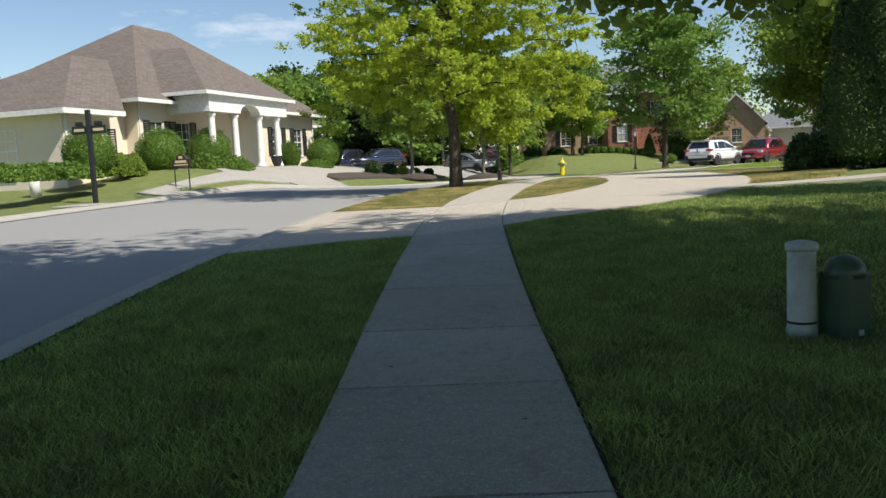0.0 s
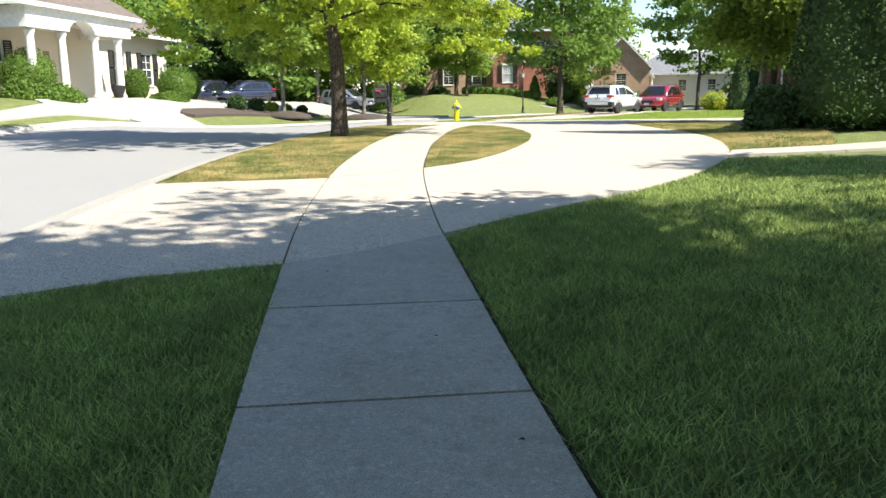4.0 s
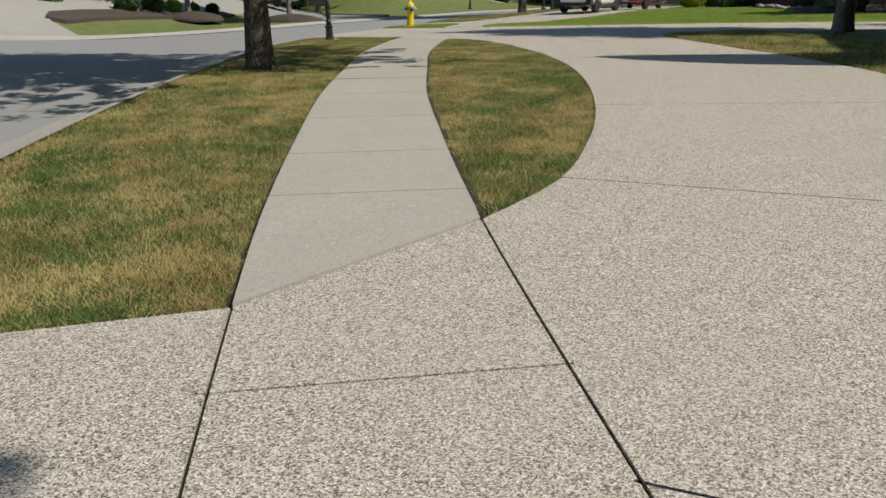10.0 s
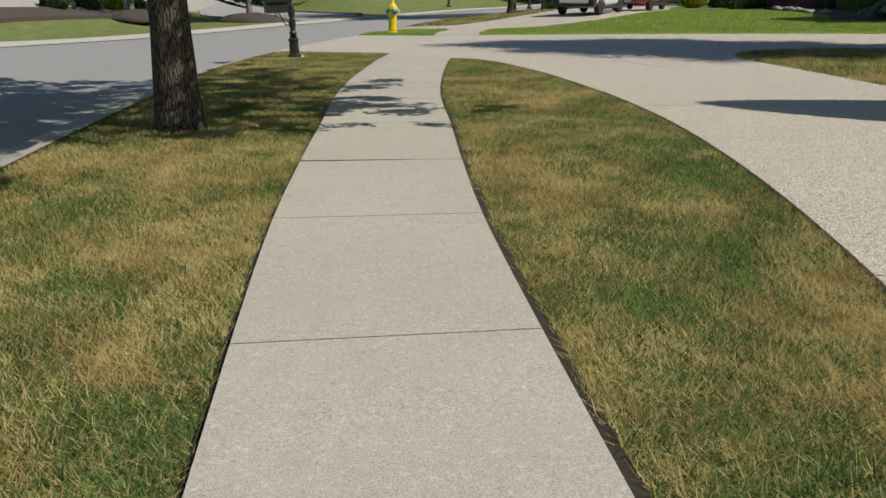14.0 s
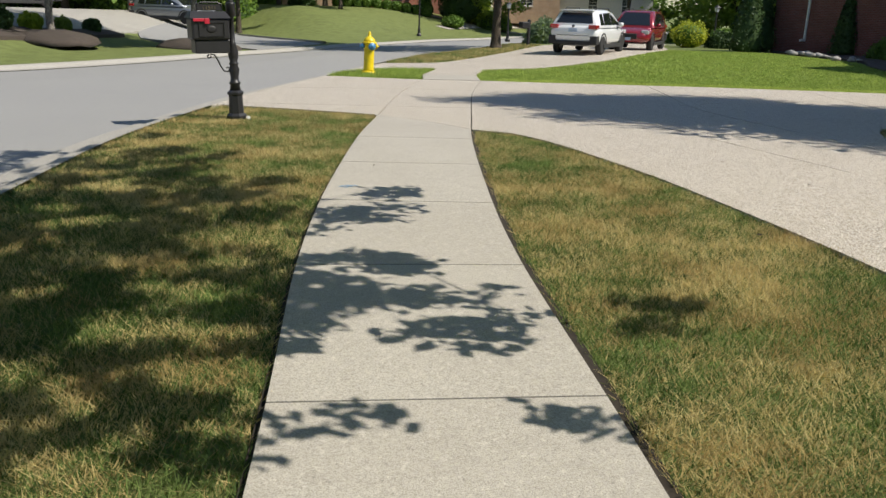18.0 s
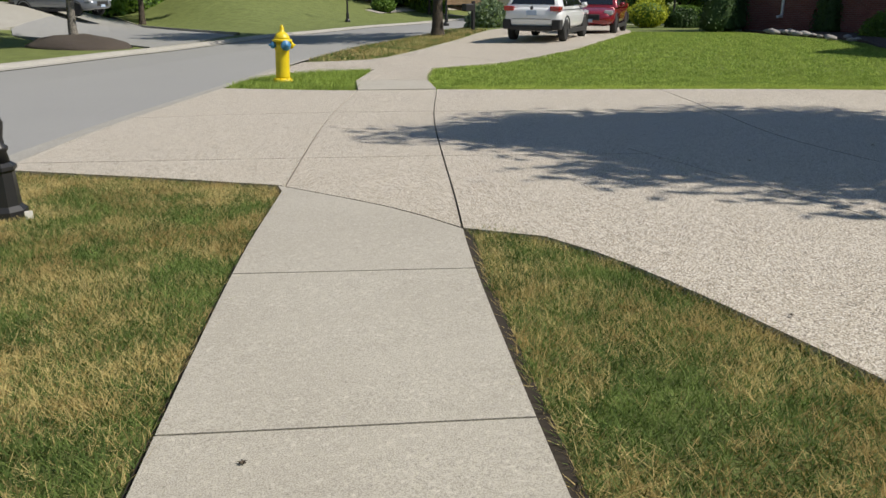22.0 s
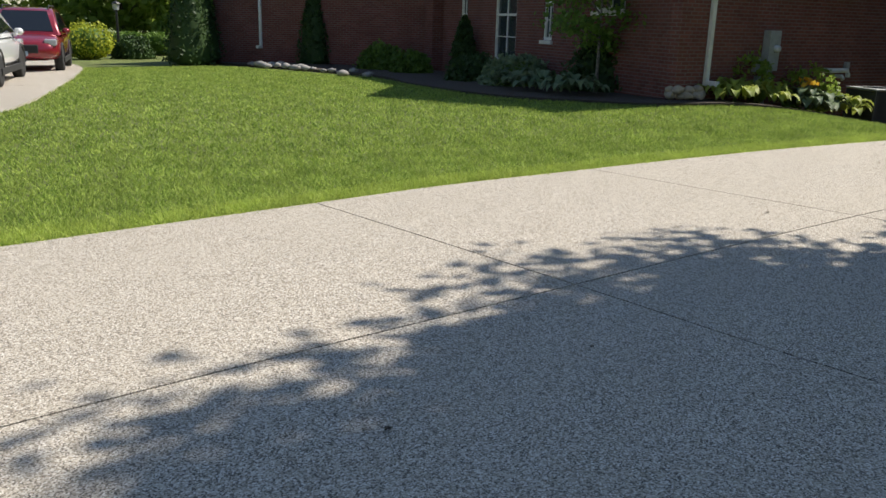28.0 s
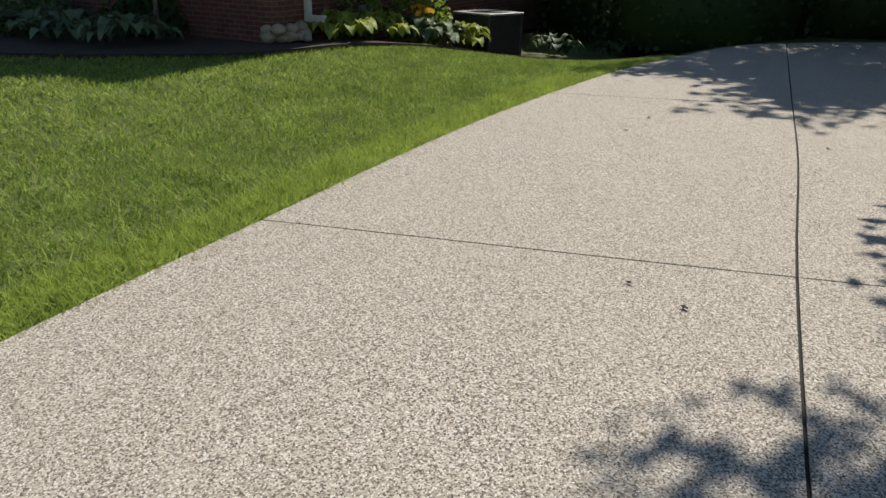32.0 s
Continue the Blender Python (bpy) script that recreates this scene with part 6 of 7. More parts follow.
part("cornice", box(-0.4, 10.9, -0.45, -0.06, 3.3, 3.75, 0.03), M_WHITE, house1, "white cornice board")
hip_roof("roof", -0.5, 11.0, -0.5, 8.0, 3.76, [(3.5, 3.7, 7.0), (7.5, 3.7, 7.0)], M_ROOF, house1)


# ---- street furniture ----
def hydrant():
    x, y = 5.84, 37.36
    t = thing("fire_hydrant", pose(x, y, height(x, y) - 0.03, 0, 2.0, 20), "yellow fire hydrant with a blue hose cap on the grass", "hydrant")
    part("base_flange", lathe([(0.15, 0.0), (0.17, 0.02), (0.17, 0.07), (0.14, 0.09), (0.128, 0.10)], 20), M_YELLOW, t, "", True)
    bm = bmesh.new()
    for k in range(8):
        a = k * math.pi / 4
        add_tube(bm, [(0.15 * math.cos(a), 0.15 * math.sin(a), 0.065), (0.15 * math.cos(a), 0.15 * math.sin(a), 0.1)], 0.014, 6)
    part("flange_bolts", bm, M_YELLOW, t)
    part("barrel", lathe([(0.128, 0.09), (0.122, 0.14), (0.12, 0.55), (0.125, 0.58), (0.135, 0.60), (0.138, 0.72)], 24), M_YELLOW, t, "", True)
    part("top_flange", lathe([(0.138, 0.71), (0.172, 0.72), (0.172, 0.755), (0.14, 0.765)], 24), M_YELLOW, t, "", True)
    part("bonnet", lathe([(0.14, 0.76), (0.13, 0.80), (0.10, 0.845), (0.065, 0.875), (0.04, 0.885), (0.038, 0.94), (0.025, 0.985), (0.012, 1.0)], 20), M_YELLOW, t, "", True)
    for az, mat, r, lab in ((-100, M_BLUE, 0.078, "blue pumper cap"), (-10, M_YELLOW, 0.055, ""), (170, M_BLUE, 0.055, "blue hose cap")):
        c = part("hose_cap", lathe([(r * 0.8, 0.0), (r * 0.8, 0.05), (r * 1.12, 0.055), (r * 1.12, 0.085), (r * 0.9, 0.10), (r * 0.35, 0.105), (r * 0.3, 0.14), (r * 0.2, 0.145)], 18), mat, t, lab, True)
        c.matrix_basis = pose(0, 0, 0.66, 0, 0, az) @ Matrix.Translation((0.10, 0, 0)) @ pose(0, 0, 0, 0, 90, 0)
    return t


hydrant()


def mailbox():
    x, y = 2.25, 28.68
    t = thing("mailbox", pose(x, y, height(x, y) - 0.05, 0, -1.0, 12) @ Matrix.Diagonal((0.82, 0.82, 0.785, 1)), "black cast mailbox on an ornate post in the grass strip", "mailbox")
    part("post_base", lathe([(0.155, 0.0), (0.155, 0.10), (0.115, 0.14), (0.105, 0.42), (0.125, 0.44), (0.125, 0.47), (0.085, 0.50)], 8), M_BLACK, t)
    prof = [(0.085, 0.49), (0.07, 0.58), (0.085, 0.60), (0.085, 0.625), (0.065, 0.64), (0.06, 0.70), (0.075, 0.78), (0.08, 0.82), (0.06, 0.88), (0.07, 0.90), (0.07, 0.92), (0.055, 0.94),
            (0.075, 1.02), (0.08, 1.08), (0.05, 1.20), (0.055, 1.22), (0.04, 1.24), (0.038, 1.62), (0.07, 1.64), (0.07, 1.80), (0.075, 1.82), (0.05, 1.84)]
    part("post", lathe(prof, 16), M_BLACK, t, "", True)
    part("finial", lathe([(0.045, 1.835), (0.055, 1.85), (0.025, 1.87), (0.05, 1.90), (0.055, 1.93), (0.035, 1.96), (0.014, 1.985), (0.012, 2.03), (0.004, 2.04)], 16), M_BLACK, t, "", True)
    bm = bmesh.new()
    add_box(bm, -0.62, -0.07, -0.17, 0.17, 1.28, 1.60, 0.03)
    body = part("box", bm, M_BLACK, t)
    bm = bmesh.new()
    v = [bm.verts.new(p) for p in ((-0.645, -0.19, 1.60), (-0.05, -0.19, 1.60), (-0.05, 0.19, 1.60), (-0.645, 0.19, 1.60), (-0.60, -0.08, 1.70), (-0.10, -0.08, 1.70), (-0.10, 0.08, 1.70), (-0.60, 0.08, 1.70))]
    for f in ((0, 1, 5, 4), (1, 2, 6, 5), (2, 3, 7, 6), (3, 0, 4, 7), (4, 5, 6, 7), (3, 2, 1, 0)):
        bm.faces.new([v[i] for i in f])
    part("lid", bm, M_BLACK, body)
    part("paper_box", box(-0.58, -0.075, -0.14, 0.14, 1.08, 1.28, 0.015), M_BLACK, t)
    bm = bmesh.new()
    for a in ((-0.52, -0.15, 1.335, 1.345), (-0.52, -0.15, 1.535, 1.545), (-0.52, -0.51, 1.345, 1.535), (-0.16, -0.15, 1.345, 1.535)):
        add_box(bm, a[0], a[1], -0.185, -0.165, a[2], a[3])
    part("panel_moulding", bm, M_BLACK, body)
    em = part("emblem", lathe([(0.055, 0), (0.06, 0.006), (0.05, 0.012), (0.03, 0.014)], 18), M_BLACK, body, "", True)
    em.matrix_basis = pose(-0.34, -0.166, 1.44, 90, 0, 0) @ Matrix.Diagonal((1.25, 0.9, 1, 1))
    fl = part("flag", box(-0.60, -0.38, -0.20, -0.188, 1.555, 1.60, 0.004), M_RED, t, "red signal flag laid flat")
    part("flag_tip", box(-0.44, -0.37, -0.205, -0.19, 1.52, 1.60, 0.004), M_RED, fl)
    bm = bmesh.new()
    add_tube(bm, [(-0.50, -0.02, 1.69), (-0.50, -0.02, 1.80), (-0.44, -0.02, 1.83), (-0.20, -0.02, 1.83), (-0.14, -0.02, 1.80), (-0.14, -0.02, 1.69)], 0.012, 8)
    add_box(bm, -0.49, -0.15, -0.026, -0.016, 1.71, 1.80)
    part("number_plate", bm, M_BLACK, t)
    cu = bpy.data.curves.new("number", 'FONT')
    cu.body = "11511"
    cu.size = 0.085
    cu.extrude = 0.002
    cu.align_x = 'CENTER'
    ob = new("house_number", cu)
    ob.data.materials.append(M_BRASS)
    ob.parent = t
    ob.matrix_basis = pose(-0.32, -0.031, 1.722, 90, 0, 0)
    ob["label"] = "gold house number"
    s = [(-0.36, 0, 1.06), (-0.39, 0, 1.03), (-0.37, 0, 1.0), (-0.33, 0, 1.02), (-0.335, 0, 1.06), (-0.28, 0, 1.05), (-0.235, 0, 0.97), (-0.20, 0, 0.88), (-0.15, 0, 0.80), (-0.09, 0, 0.79), (-0.065, 0, 0.83), (-0.09, 0, 0.86), (-0.115, 0, 0.84)]
    part("scroll_bracket", tube(s, 0.012, 8), M_BLACK, t, "curled iron bracket", True)
    part("base_tag", box(0.10, 0.16, -0.165, -0.155, 0.03, 0.10, 0.004), M_WHITE, t)
    return t


mailbox()


def lamp_post(x, y, h, label):
    t = thing("street_lamp", Matrix.Translation((x, y, height(x, y) - 0.06)), label, "lamp")
    part("base", lathe([(0.16, 0), (0.16, 0.12), (0.10, 0.2), (0.09, 0.5), (0.06, 0.6)], 12), M_BLACK, t)
    part("pole", lathe([(0.06, 0.55), (0.045, h * 0.82), (0.07, h * 0.83), (0.05, h * 0.85)], 12), M_BLACK, t)
    lant = part("lantern", lathe([(0.10, h * 0.85), (0.15, h * 0.95), (0.16, h * 0.955)], 6), M_LAMP_CLEAR, t, "clear glass lantern")
    part("lantern_cap", lathe([(0.19, h * 0.955), (0.12, h * 0.985), (0.03, h), (0.01, h * 1.02)], 6), M_BLACK, lant)
    return t


lamp_post(16.9, 72.1, 3.6, "black street lamp with a glass lantern on the far verge")
lamp_post(29.3, 57.2, 2.2, "black garden lamp post beside the shrubs")
lamp_post(20.8, 66.0, 2.3, "black garden post lamp behind the shade tree")


def street_sign():
    t = thing("street_sign", pose(-11.73, 22.5, height(-11.73, 22.5) - 0.06, 0, 0, -8), "black street sign post with carved name boards", "sign")
    part("post", box(-0.07, 0.07, -0.07, 0.07, 0, 3.15, 0.012), M_BLACK, t)
    for x0, x1 in ((-0.62, -0.08), (0.08, 0.62)):
        bm = bmesh.new()
        add_box(bm, x0, x1, -0.03, 0.03, 2.35, 2.62, 0.02)
        add_box(bm, x0 + 0.12, x1 - 0.12, -0.03, 0.03, 2.62, 2.76, 0.04)
        b = part("name_board", bm, M_BLACK, t)
        part("lettering", box(x0 + 0.08, x1 - 0.08, -0.036, -0.031, 2.44, 2.53), M_GOLD, b)
    return t


street_sign()


def office_sign():
    c = Vector((-10.4, 27.4))
    t = thing("office_sign", pose(c.x, c.y, height(c.x, c.y) - 0.06, 0, 0, -8), "small brown office sign on two thin legs on the lawn", "sign")
    for x in (-0.3, 0.3):
        part("leg", tube([(x, 0, 0), (x, 0, 0.95)], 0.025, 8), M_BLACK, t)
    bm = bmesh.new()
    add_box(bm, -0.38, 0.38, -0.03, 0.03, 0.9, 1.2, 0.015)
    add_tube(bm, [(0, -0.03, 1.2), (0, 0.03, 1.2)], 0.2, 20)
    b = part("board", bm, M_SIGN, t)
    bm = bmesh.new()
    for a in ((-0.3, 0.3, 0.95, 1.0), (-0.24, 0.24, 1.05, 1.15), (-0.08, 0.08, 1.22, 1.32)):
        add_box(bm, a[0], a[1], -0.04, -0.031, a[2], a[3])
    part("lettering", bm, M_GOLD, b)
    return t


office_sign()
pv = (-15.6, 26.0)
t = thing("vent_pipe", pose(pv[0], pv[1], height(*pv) - 0.06, 0, -3, 0), "short white pipe standing in the office lawn", "pipe")
part("pipe", lathe([(0.2, 0), (0.2, 0.85), (0.16, 0.86)], 18), M_PVC, t, "", True)


def utility_posts():
    x, y = 3.12, 0.98
    t = thing("marker_post", pose(x, y, height(x, y) - 0.05, 0, 0, 0) @ Matrix.Diagonal((1, 1, 0.95, 1)), "pale grey plastic marker post with a cap on the lawn", "post")
    part("shaft", lathe([(0.105, 0), (0.105, 0.10), (0.098, 0.12), (0.096, 0.70)], 28), M_POSTGREY, t, "", True)
    part("cap", lathe([(0.110, 0.69), (0.112, 0.735), (0.10, 0.75), (0.05, 0.765), (0.01, 0.768)], 28), M_POSTGREY, t, "", True)
    part("stain", lathe([(0.0985, 0.14), (0.0982, 0.16)], 28), M_SOIL_SHADE, t)
    t = thing("utility_pedestal", pose(x + 0.28, y - 0.05, height(x, y) - 0.05, 0, 0, 25), "dark green plastic utility pedestal with a rounded lid", "utility box")
    part("body", box(-0.125, 0.125, -0.125, 0.125, 0, 0.50, 0.02), M_GREENBOX, t)
    bm = bmesh.new()
    bmesh.ops.create_uvsphere(bm, u_segments=20, v_segments=12, radius=1)
    for v in bm.verts:
        e = max(abs(v.co.x), abs(v.co.y), 1e-3)
        q = 0.5 + 0.5 * math.hypot(v.co.x, v.co.y) / e if e > 0.05 else 1
        v.co = Vector((v.co.x * 0.145, v.co.y * 0.145, 0.49 + max(v.co.z, -0.25) * 0.13))
    part("lid", bm, M_GREENBOX, t, "domed green lid", True)
    part("lock", box(-0.01, 0.03, -0.14, -0.124, 0.06, 0.10, 0.004), M_GALV, t)


utility_posts()

# meter, pipe and condenser on the dark brick house
HM = house2.matrix_basis @ mC
t = thing("electric_meter", HM @ Matrix.Translation((2.42, 0, 0)), "grey electric meter box with conduit on the brick wall", "meter")
part("cabinet", box(-0.16, 0.16, -0.17, -0.003, 0.30, 1.06, 0.012), M_GALV, t)
md = part("meter_dial", lathe([(0.075, 0), (0.075, 0.03), (0.06, 0.09), (0.02, 0.10)], 18), M_LAMP_CLEAR, t, "round glass meter", True)
md.matrix_basis = pose(0.03, -0.17, 0.72, 90, 0, 0)
part("conduit", tube([(-0.06, -0.08, -0.45), (-0.06, -0.08, 0.33)], 0.035, 10), M_GALV, t)
part("conduit", tube([(0.07, -0.06, 0.0), (0.07, -0.06, 0.33)], 0.05, 10), M_GALV, t)
part("side_box", box(-0.40, -0.25, -0.09, -0.003, 0.28, 0.56, 0.01), M_GALV, t)
part("side_box", box(-0.30, -0.18, -0.09, -0.003, -0.05, 0.20, 0.01), M_GALV, t)
t = thing("vent_pipe", HM @ Matrix.Translation((4.75, 0, 0)), "white plastic vent pipes on the brick wall", "pipe")
part("pipe", tube([(-0.55, -0.03, 0.30), (-0.55, -0.16, 0.30), (-0.48, -0.20, 0.30), (-0.1, -0.20, 0.30), (0.02, -0.2, 0.30), (0.06, -0.2, 0.24), (0.06, -0.2, 0.16)], 0.05, 10), M_PVC, t, "", True)
part("pipe", tube([(-0.16, -0.01, 0.18), (-0.16, -0.22, 0.18), (-0.16, -0.26, 0.12)], 0.04, 10), M_PVC, t, "", True)
part("outlet_box", box(0.16, 0.28, -0.08, -0.003, 0.28, 0.46, 0.01), M_GALV, t)


def condenser():
    t = thing("air_conditioner", pose(24.1, 29.75, 0.455 - 0.875, 0, 0, -50), "dark grey air conditioner unit beside the brick wall", "air conditioner")
    part("pad", box(-0.5, 0.5, -0.5, 0.5, 0, 0.06, 0.01), M_GUTTER, t)
    part("coil", box(-0.38, 0.38, -0.38, 0.38, 0.06, 0.82), M_AC, t)
    for sx in (-1, 1):
        for sy in (-1, 1):
            part("corner_post", box(sx * 0.40 - 0.03, sx * 0.40 + 0.03, sy * 0.40 - 0.03, sy * 0.40 + 0.03, 0.06, 0.84, 0.008), M_AC, t)
    bm = bmesh.new()
    for k in range(16):
        z = 0.10 + k * 0.045
        add_box(bm, -0.395, 0.395, -0.40, -0.385, z, z + 0.012)
        add_box(bm, -0.395, 0.395, 0.385, 0.40, z, z + 0.012)
        add_box(bm, -0.40, -0.385, -0.385, 0.385, z, z + 0.012)
        add_box(bm, 0.385, 0.40, -0.385, 0.385, z, z + 0.012)
    part("louvres", bm, M_AC, t)
    part("top_panel", box(-0.44, 0.44, -0.44, 0.44, 0.84, 0.875, 0.012), M_GALV, t)
    bm = bmesh.new()
    for k in range(1, 7):
        r = k * 0.06
        add_tube(bm, [(r * math.cos(a), r * math.sin(a), 0.885) for a in np.linspace(0, 2 * math.pi, 25)], 0.005, 5, False)
    part("fan_grille", bm, M_AC, t)
    return t


condenser()


# ---- cars ----
def loft(stations, k=16, power=4.0):
    """A body through rounded cross-sections (x, half width, bottom, top)."""
    bm = bmesh.new()
    rings = []
    for x, hw, zb, zt in stations:
        ring = []
        for i in range(k):
            a = 2 * math.pi * (i + 0.5) / k
            c, s = math.cos(a), math.sin(a)
            r = (abs(c) ** power + abs(s) ** power) ** (-1 / power)
            ring.append(bm.verts.new((x, hw * c * r, (zb + zt) / 2 + (zt - zb) / 2 * s * r)))
        rings.append(ring)
    for r0, r1 in zip(rings, rings[1:]):
        for i in range(k):
            bm.faces.new((r0[i], r0[(i + 1) % k], r1[(i + 1) % k], r1[i]))
    bm.faces.new(rings[0][::-1])
    bm.faces.new(rings[-1])
    bmesh.ops.recalc_face_normals(bm, faces=bm.faces)
    return bm


def car(name, m, paint_mat, label, ln=4.45, hw=0.9, h=1.58, kind="suv", trim=True):
    t = thing(name, m, label, "car")
    e = ln / 2
    part("body", loft([(-e, hw * 0.80, 0.52, 0.92), (-e + 0.06, hw * 0.93, 0.42, 1.0), (-e + 0.35, hw * 0.99, 0.30, 1.04), (-e + 0.9, hw, 0.26, 1.03), (0.4, hw, 0.25, 1.02), (e - 1.15, hw, 0.26, 1.0),
                       (e - 0.5, hw * 0.97, 0.30, 0.92), (e - 0.12, hw * 0.86, 0.36, 0.80), (e, hw * 0.70, 0.42, 0.70)], 20, 4.5), paint_mat, t, "", True)
    tail = -e + (0.07 if kind != "sedan" else 0.75)
    line = [(tail, 1.02), (tail + 0.36, h - 0.13), (tail + 0.62, h - 0.03), (-0.2, h), (0.42, h - 0.07), (e - 1.02, 0.99)]

    def top_at(x):
        return float(np.interp(x, [p[0] for p in line], [p[1] for p in line]))

    def half_at(z):
        return hw * (0.955 - 0.24 * (z - 0.95) / (h - 0.95))
    bm = bmesh.new()
    rings = []
    for x, zt in line:
        a, b = max(0.96, zt - 0.07), max(0.965, zt - 0.015)
        half = [(half_at(0.94), 0.94), (half_at(a), a), (half_at(b) - 0.05, b), (half_at(b) * 0.45, zt)]
        rings.append([bm.verts.new((x, y, z)) for y, z in half + [(-y, z) for y, z in half[::-1]]])
    for r0, r1 in zip(rings, rings[1:]):
        for i in range(7):
            bm.faces.new((r0[i], r0[i + 1], r1[i + 1], r1[i]))
    bm.faces.new(rings[0])
    bm.faces.new(rings[-1][::-1])
    bmesh.ops.recalc_face_normals(bm, faces=bm.faces)
    part("cabin", bm, paint_mat, t, "", True)

    def pane(name, corners, out):
        q = [Vector(c) for c in corners]
        bm = bmesh.new()
        lo, hi = [bm.verts.new(p - out * 0.01) for p in q], [bm.verts.new(p + out * 0.012) for p in q]
        bm.faces.new(hi)
        for i in range(len(q)):
            k = (i + 1) % len(q)
            bm.faces.new((lo[i], lo[k], hi[k], hi[i]))
        bmesh.ops.recalc_face_normals(bm, faces=bm.faces)
        part(name, bm, M_CARGLASS, t, "dark tinted glass")
    for nm, (x0, z0), (x1, z1), a, b in (("rear_window", line[0], line[1], 0.16, 0.97), ("windscreen", line[5], line[4], 0.08, 0.94)):
        p, q = Vector((x0, 0, z0)).lerp(Vector((x1, 0, z1)), a), Vector((x0, 0, z0)).lerp(Vector((x1, 0, z1)), b)
        w0, w1 = half_at(p.z) - 0.13, half_at(q.z) - 0.15
        pane(nm, [(p.x, -w0, p.z), (p.x, w0, p.z), (q.x, w1, q.z), (q.x, -w1, q.z)], Vector((z0 - z1, 0, x1 - x0)).normalized() * (1 if x1 > x0 else -1))
    if kind != "sedan":
        part("roof_spoiler", box(tail + 0.24, tail + 0.62, -hw * 0.66, hw * 0.66, h - 0.075, h - 0.035, 0.012), paint_mat, t)
    for sy in (-1, 1):
        for x0, x1 in ((tail + 0.55, tail + 0.98), (tail + 1.04, -0.18), (-0.12, e - 1.32)):
            c = []
            for x, lowest in ((x0, True), (x1, True), (x1, False), (x0, False)):
                z = 1.03 if lowest else max(1.06, top_at(x) - 0.12)
                c.append((x + (0.10 if not lowest and x == x0 and x0 < -1 else 0), sy * half_at(z), z))
            pane("side_window", c if sy < 0 else c[::-1], Vector((0, sy, 0.3)).normalized())
        part("mirror", loft([(0.62, 0.02, 1.0, 1.1), (0.68, 0.10, 0.97, 1.13), (0.74, 0.09, 0.98, 1.12), (0.78, 0.03, 1.02, 1.08)], 10, 3), paint_mat, t, "", True).location = (0, sy * (hw + 0.08), 0)
        part("sill_trim", box(-e + 0.9, e - 1.1, sy * hw - 0.03, sy * hw + 0.03, 0.22, 0.36, 0.015), M_PLASTIC, t)
        if trim:
            part("roof_rail", tube([(tail + 0.66, sy * hw * 0.62, h - 0.03), (tail + 0.76, sy * hw * 0.63, h + 0.04), (0.2, sy * hw * 0.63, h + 0.04), (0.32, sy * hw * 0.62, h - 0.06)], 0.018, 6), M_PLASTIC, t)
        part("tail_lamp", box(-e - 0.015, -e + 0.32, sy * hw * 0.62 - 0.0, sy * hw * 0.97, 0.90, 1.04, 0.025) if sy > 0 else box(-e - 0.015, -e + 0.32, -hw * 0.97, -hw * 0.62, 0.90, 1.04, 0.025), M_LAMP_RED, t, "red tail lamp")
        part("head_lamp", box(e - 0.42, e - 0.10, min(sy * hw * 0.6, sy * hw * 0.93), max(sy * hw * 0.6, sy * hw * 0.93), 0.70, 0.86, 0.03), M_LAMP_CLEAR, t, "clear head lamp")
        part("bumper_corner", box(-e - 0.03, -e + 0.35, min(sy * hw * 0.70, sy * hw * 1.0), max(sy * hw * 0.70, sy * hw * 1.0), 0.36, 0.66, 0.04), M_PLASTIC, t)
    part("rear_bumper", box(-e - 0.05, -e + 0.2, -hw * 0.72, hw * 0.72, 0.34, 0.48, 0.03), M_PLASTIC, t)
    part("tailgate_line", box(-e - 0.008, -e + 0.05, -hw * 0.66, hw * 0.66, 0.66, 0.675), M_PLASTIC, t)
    part("number_plate", box(-e - 0.022, -e - 0.002, -0.16, 0.16, 0.78, 0.92, 0.006), M_PLATE, t, "pale blue number plate")
    part("badge", lathe([(0.05, 0), (0.055, 0.006), (0.03, 0.012)], 14), M_RIM, t).matrix_basis = pose(-e - 0.002, 0, 0.99, 0, -90, 0)
    part("grille", box(e - 0.10, e + 0.02, -hw * 0.45, hw * 0.45, 0.50, 0.72, 0.03), M_PLASTIC, t)
    part("front_plate", box(e + 0.015, e + 0.03, -0.16, 0.16, 0.44, 0.56, 0.004), M_PLATE, t)
    for x in (-e + 0.86, e - 0.92):
        for sy in (-1, 1):
            wh = part("wheel", lathe([(0.20, -0.10), (0.30, -0.11), (0.335, -0.09), (0.345, 0.0), (0.335, 0.09), (0.30, 0.11), (0.20, 0.10)], 28), M_TYRE, t, "", True)
            wh.matrix_basis = pose(x, sy * (hw - 0.10), 0.335, 90 * sy, 0, 0)
            part("rim", lathe([(0.03, 0.10), (0.06, 0.112), (0.20, 0.104), (0.215, 0.09), (0.21, 0.06)], 20), M_RIM, wh, "", True)
            for q in range(5):
                sp = part("spoke", box(0.04, 0.20, -0.022, 0.022, 0.104, 0.118, 0.006), M_GALV, wh)
                sp.matrix_basis = pose(0, 0, 0, 0, 0, q * 72)
            part("arch", tube([(x + 0.40 * math.cos(a), sy * (hw - 0.005), 0.34 + 0.40 * math.sin(a)) for a in np.linspace(0, math.pi, 13)], 0.032, 6), M_PLASTIC, t)
    return t


def car_pose(x, y, heading):
    return pose(x, y, height(x, y) + 0.005, 0, 0, math.degrees(math.atan2(heading[1], heading[0])))


car("parked_car", car_pose(16.6, 47.05, (0.69, 0.724)), M_CARWHITE, "white crossover parked on the pad, seen from behind")
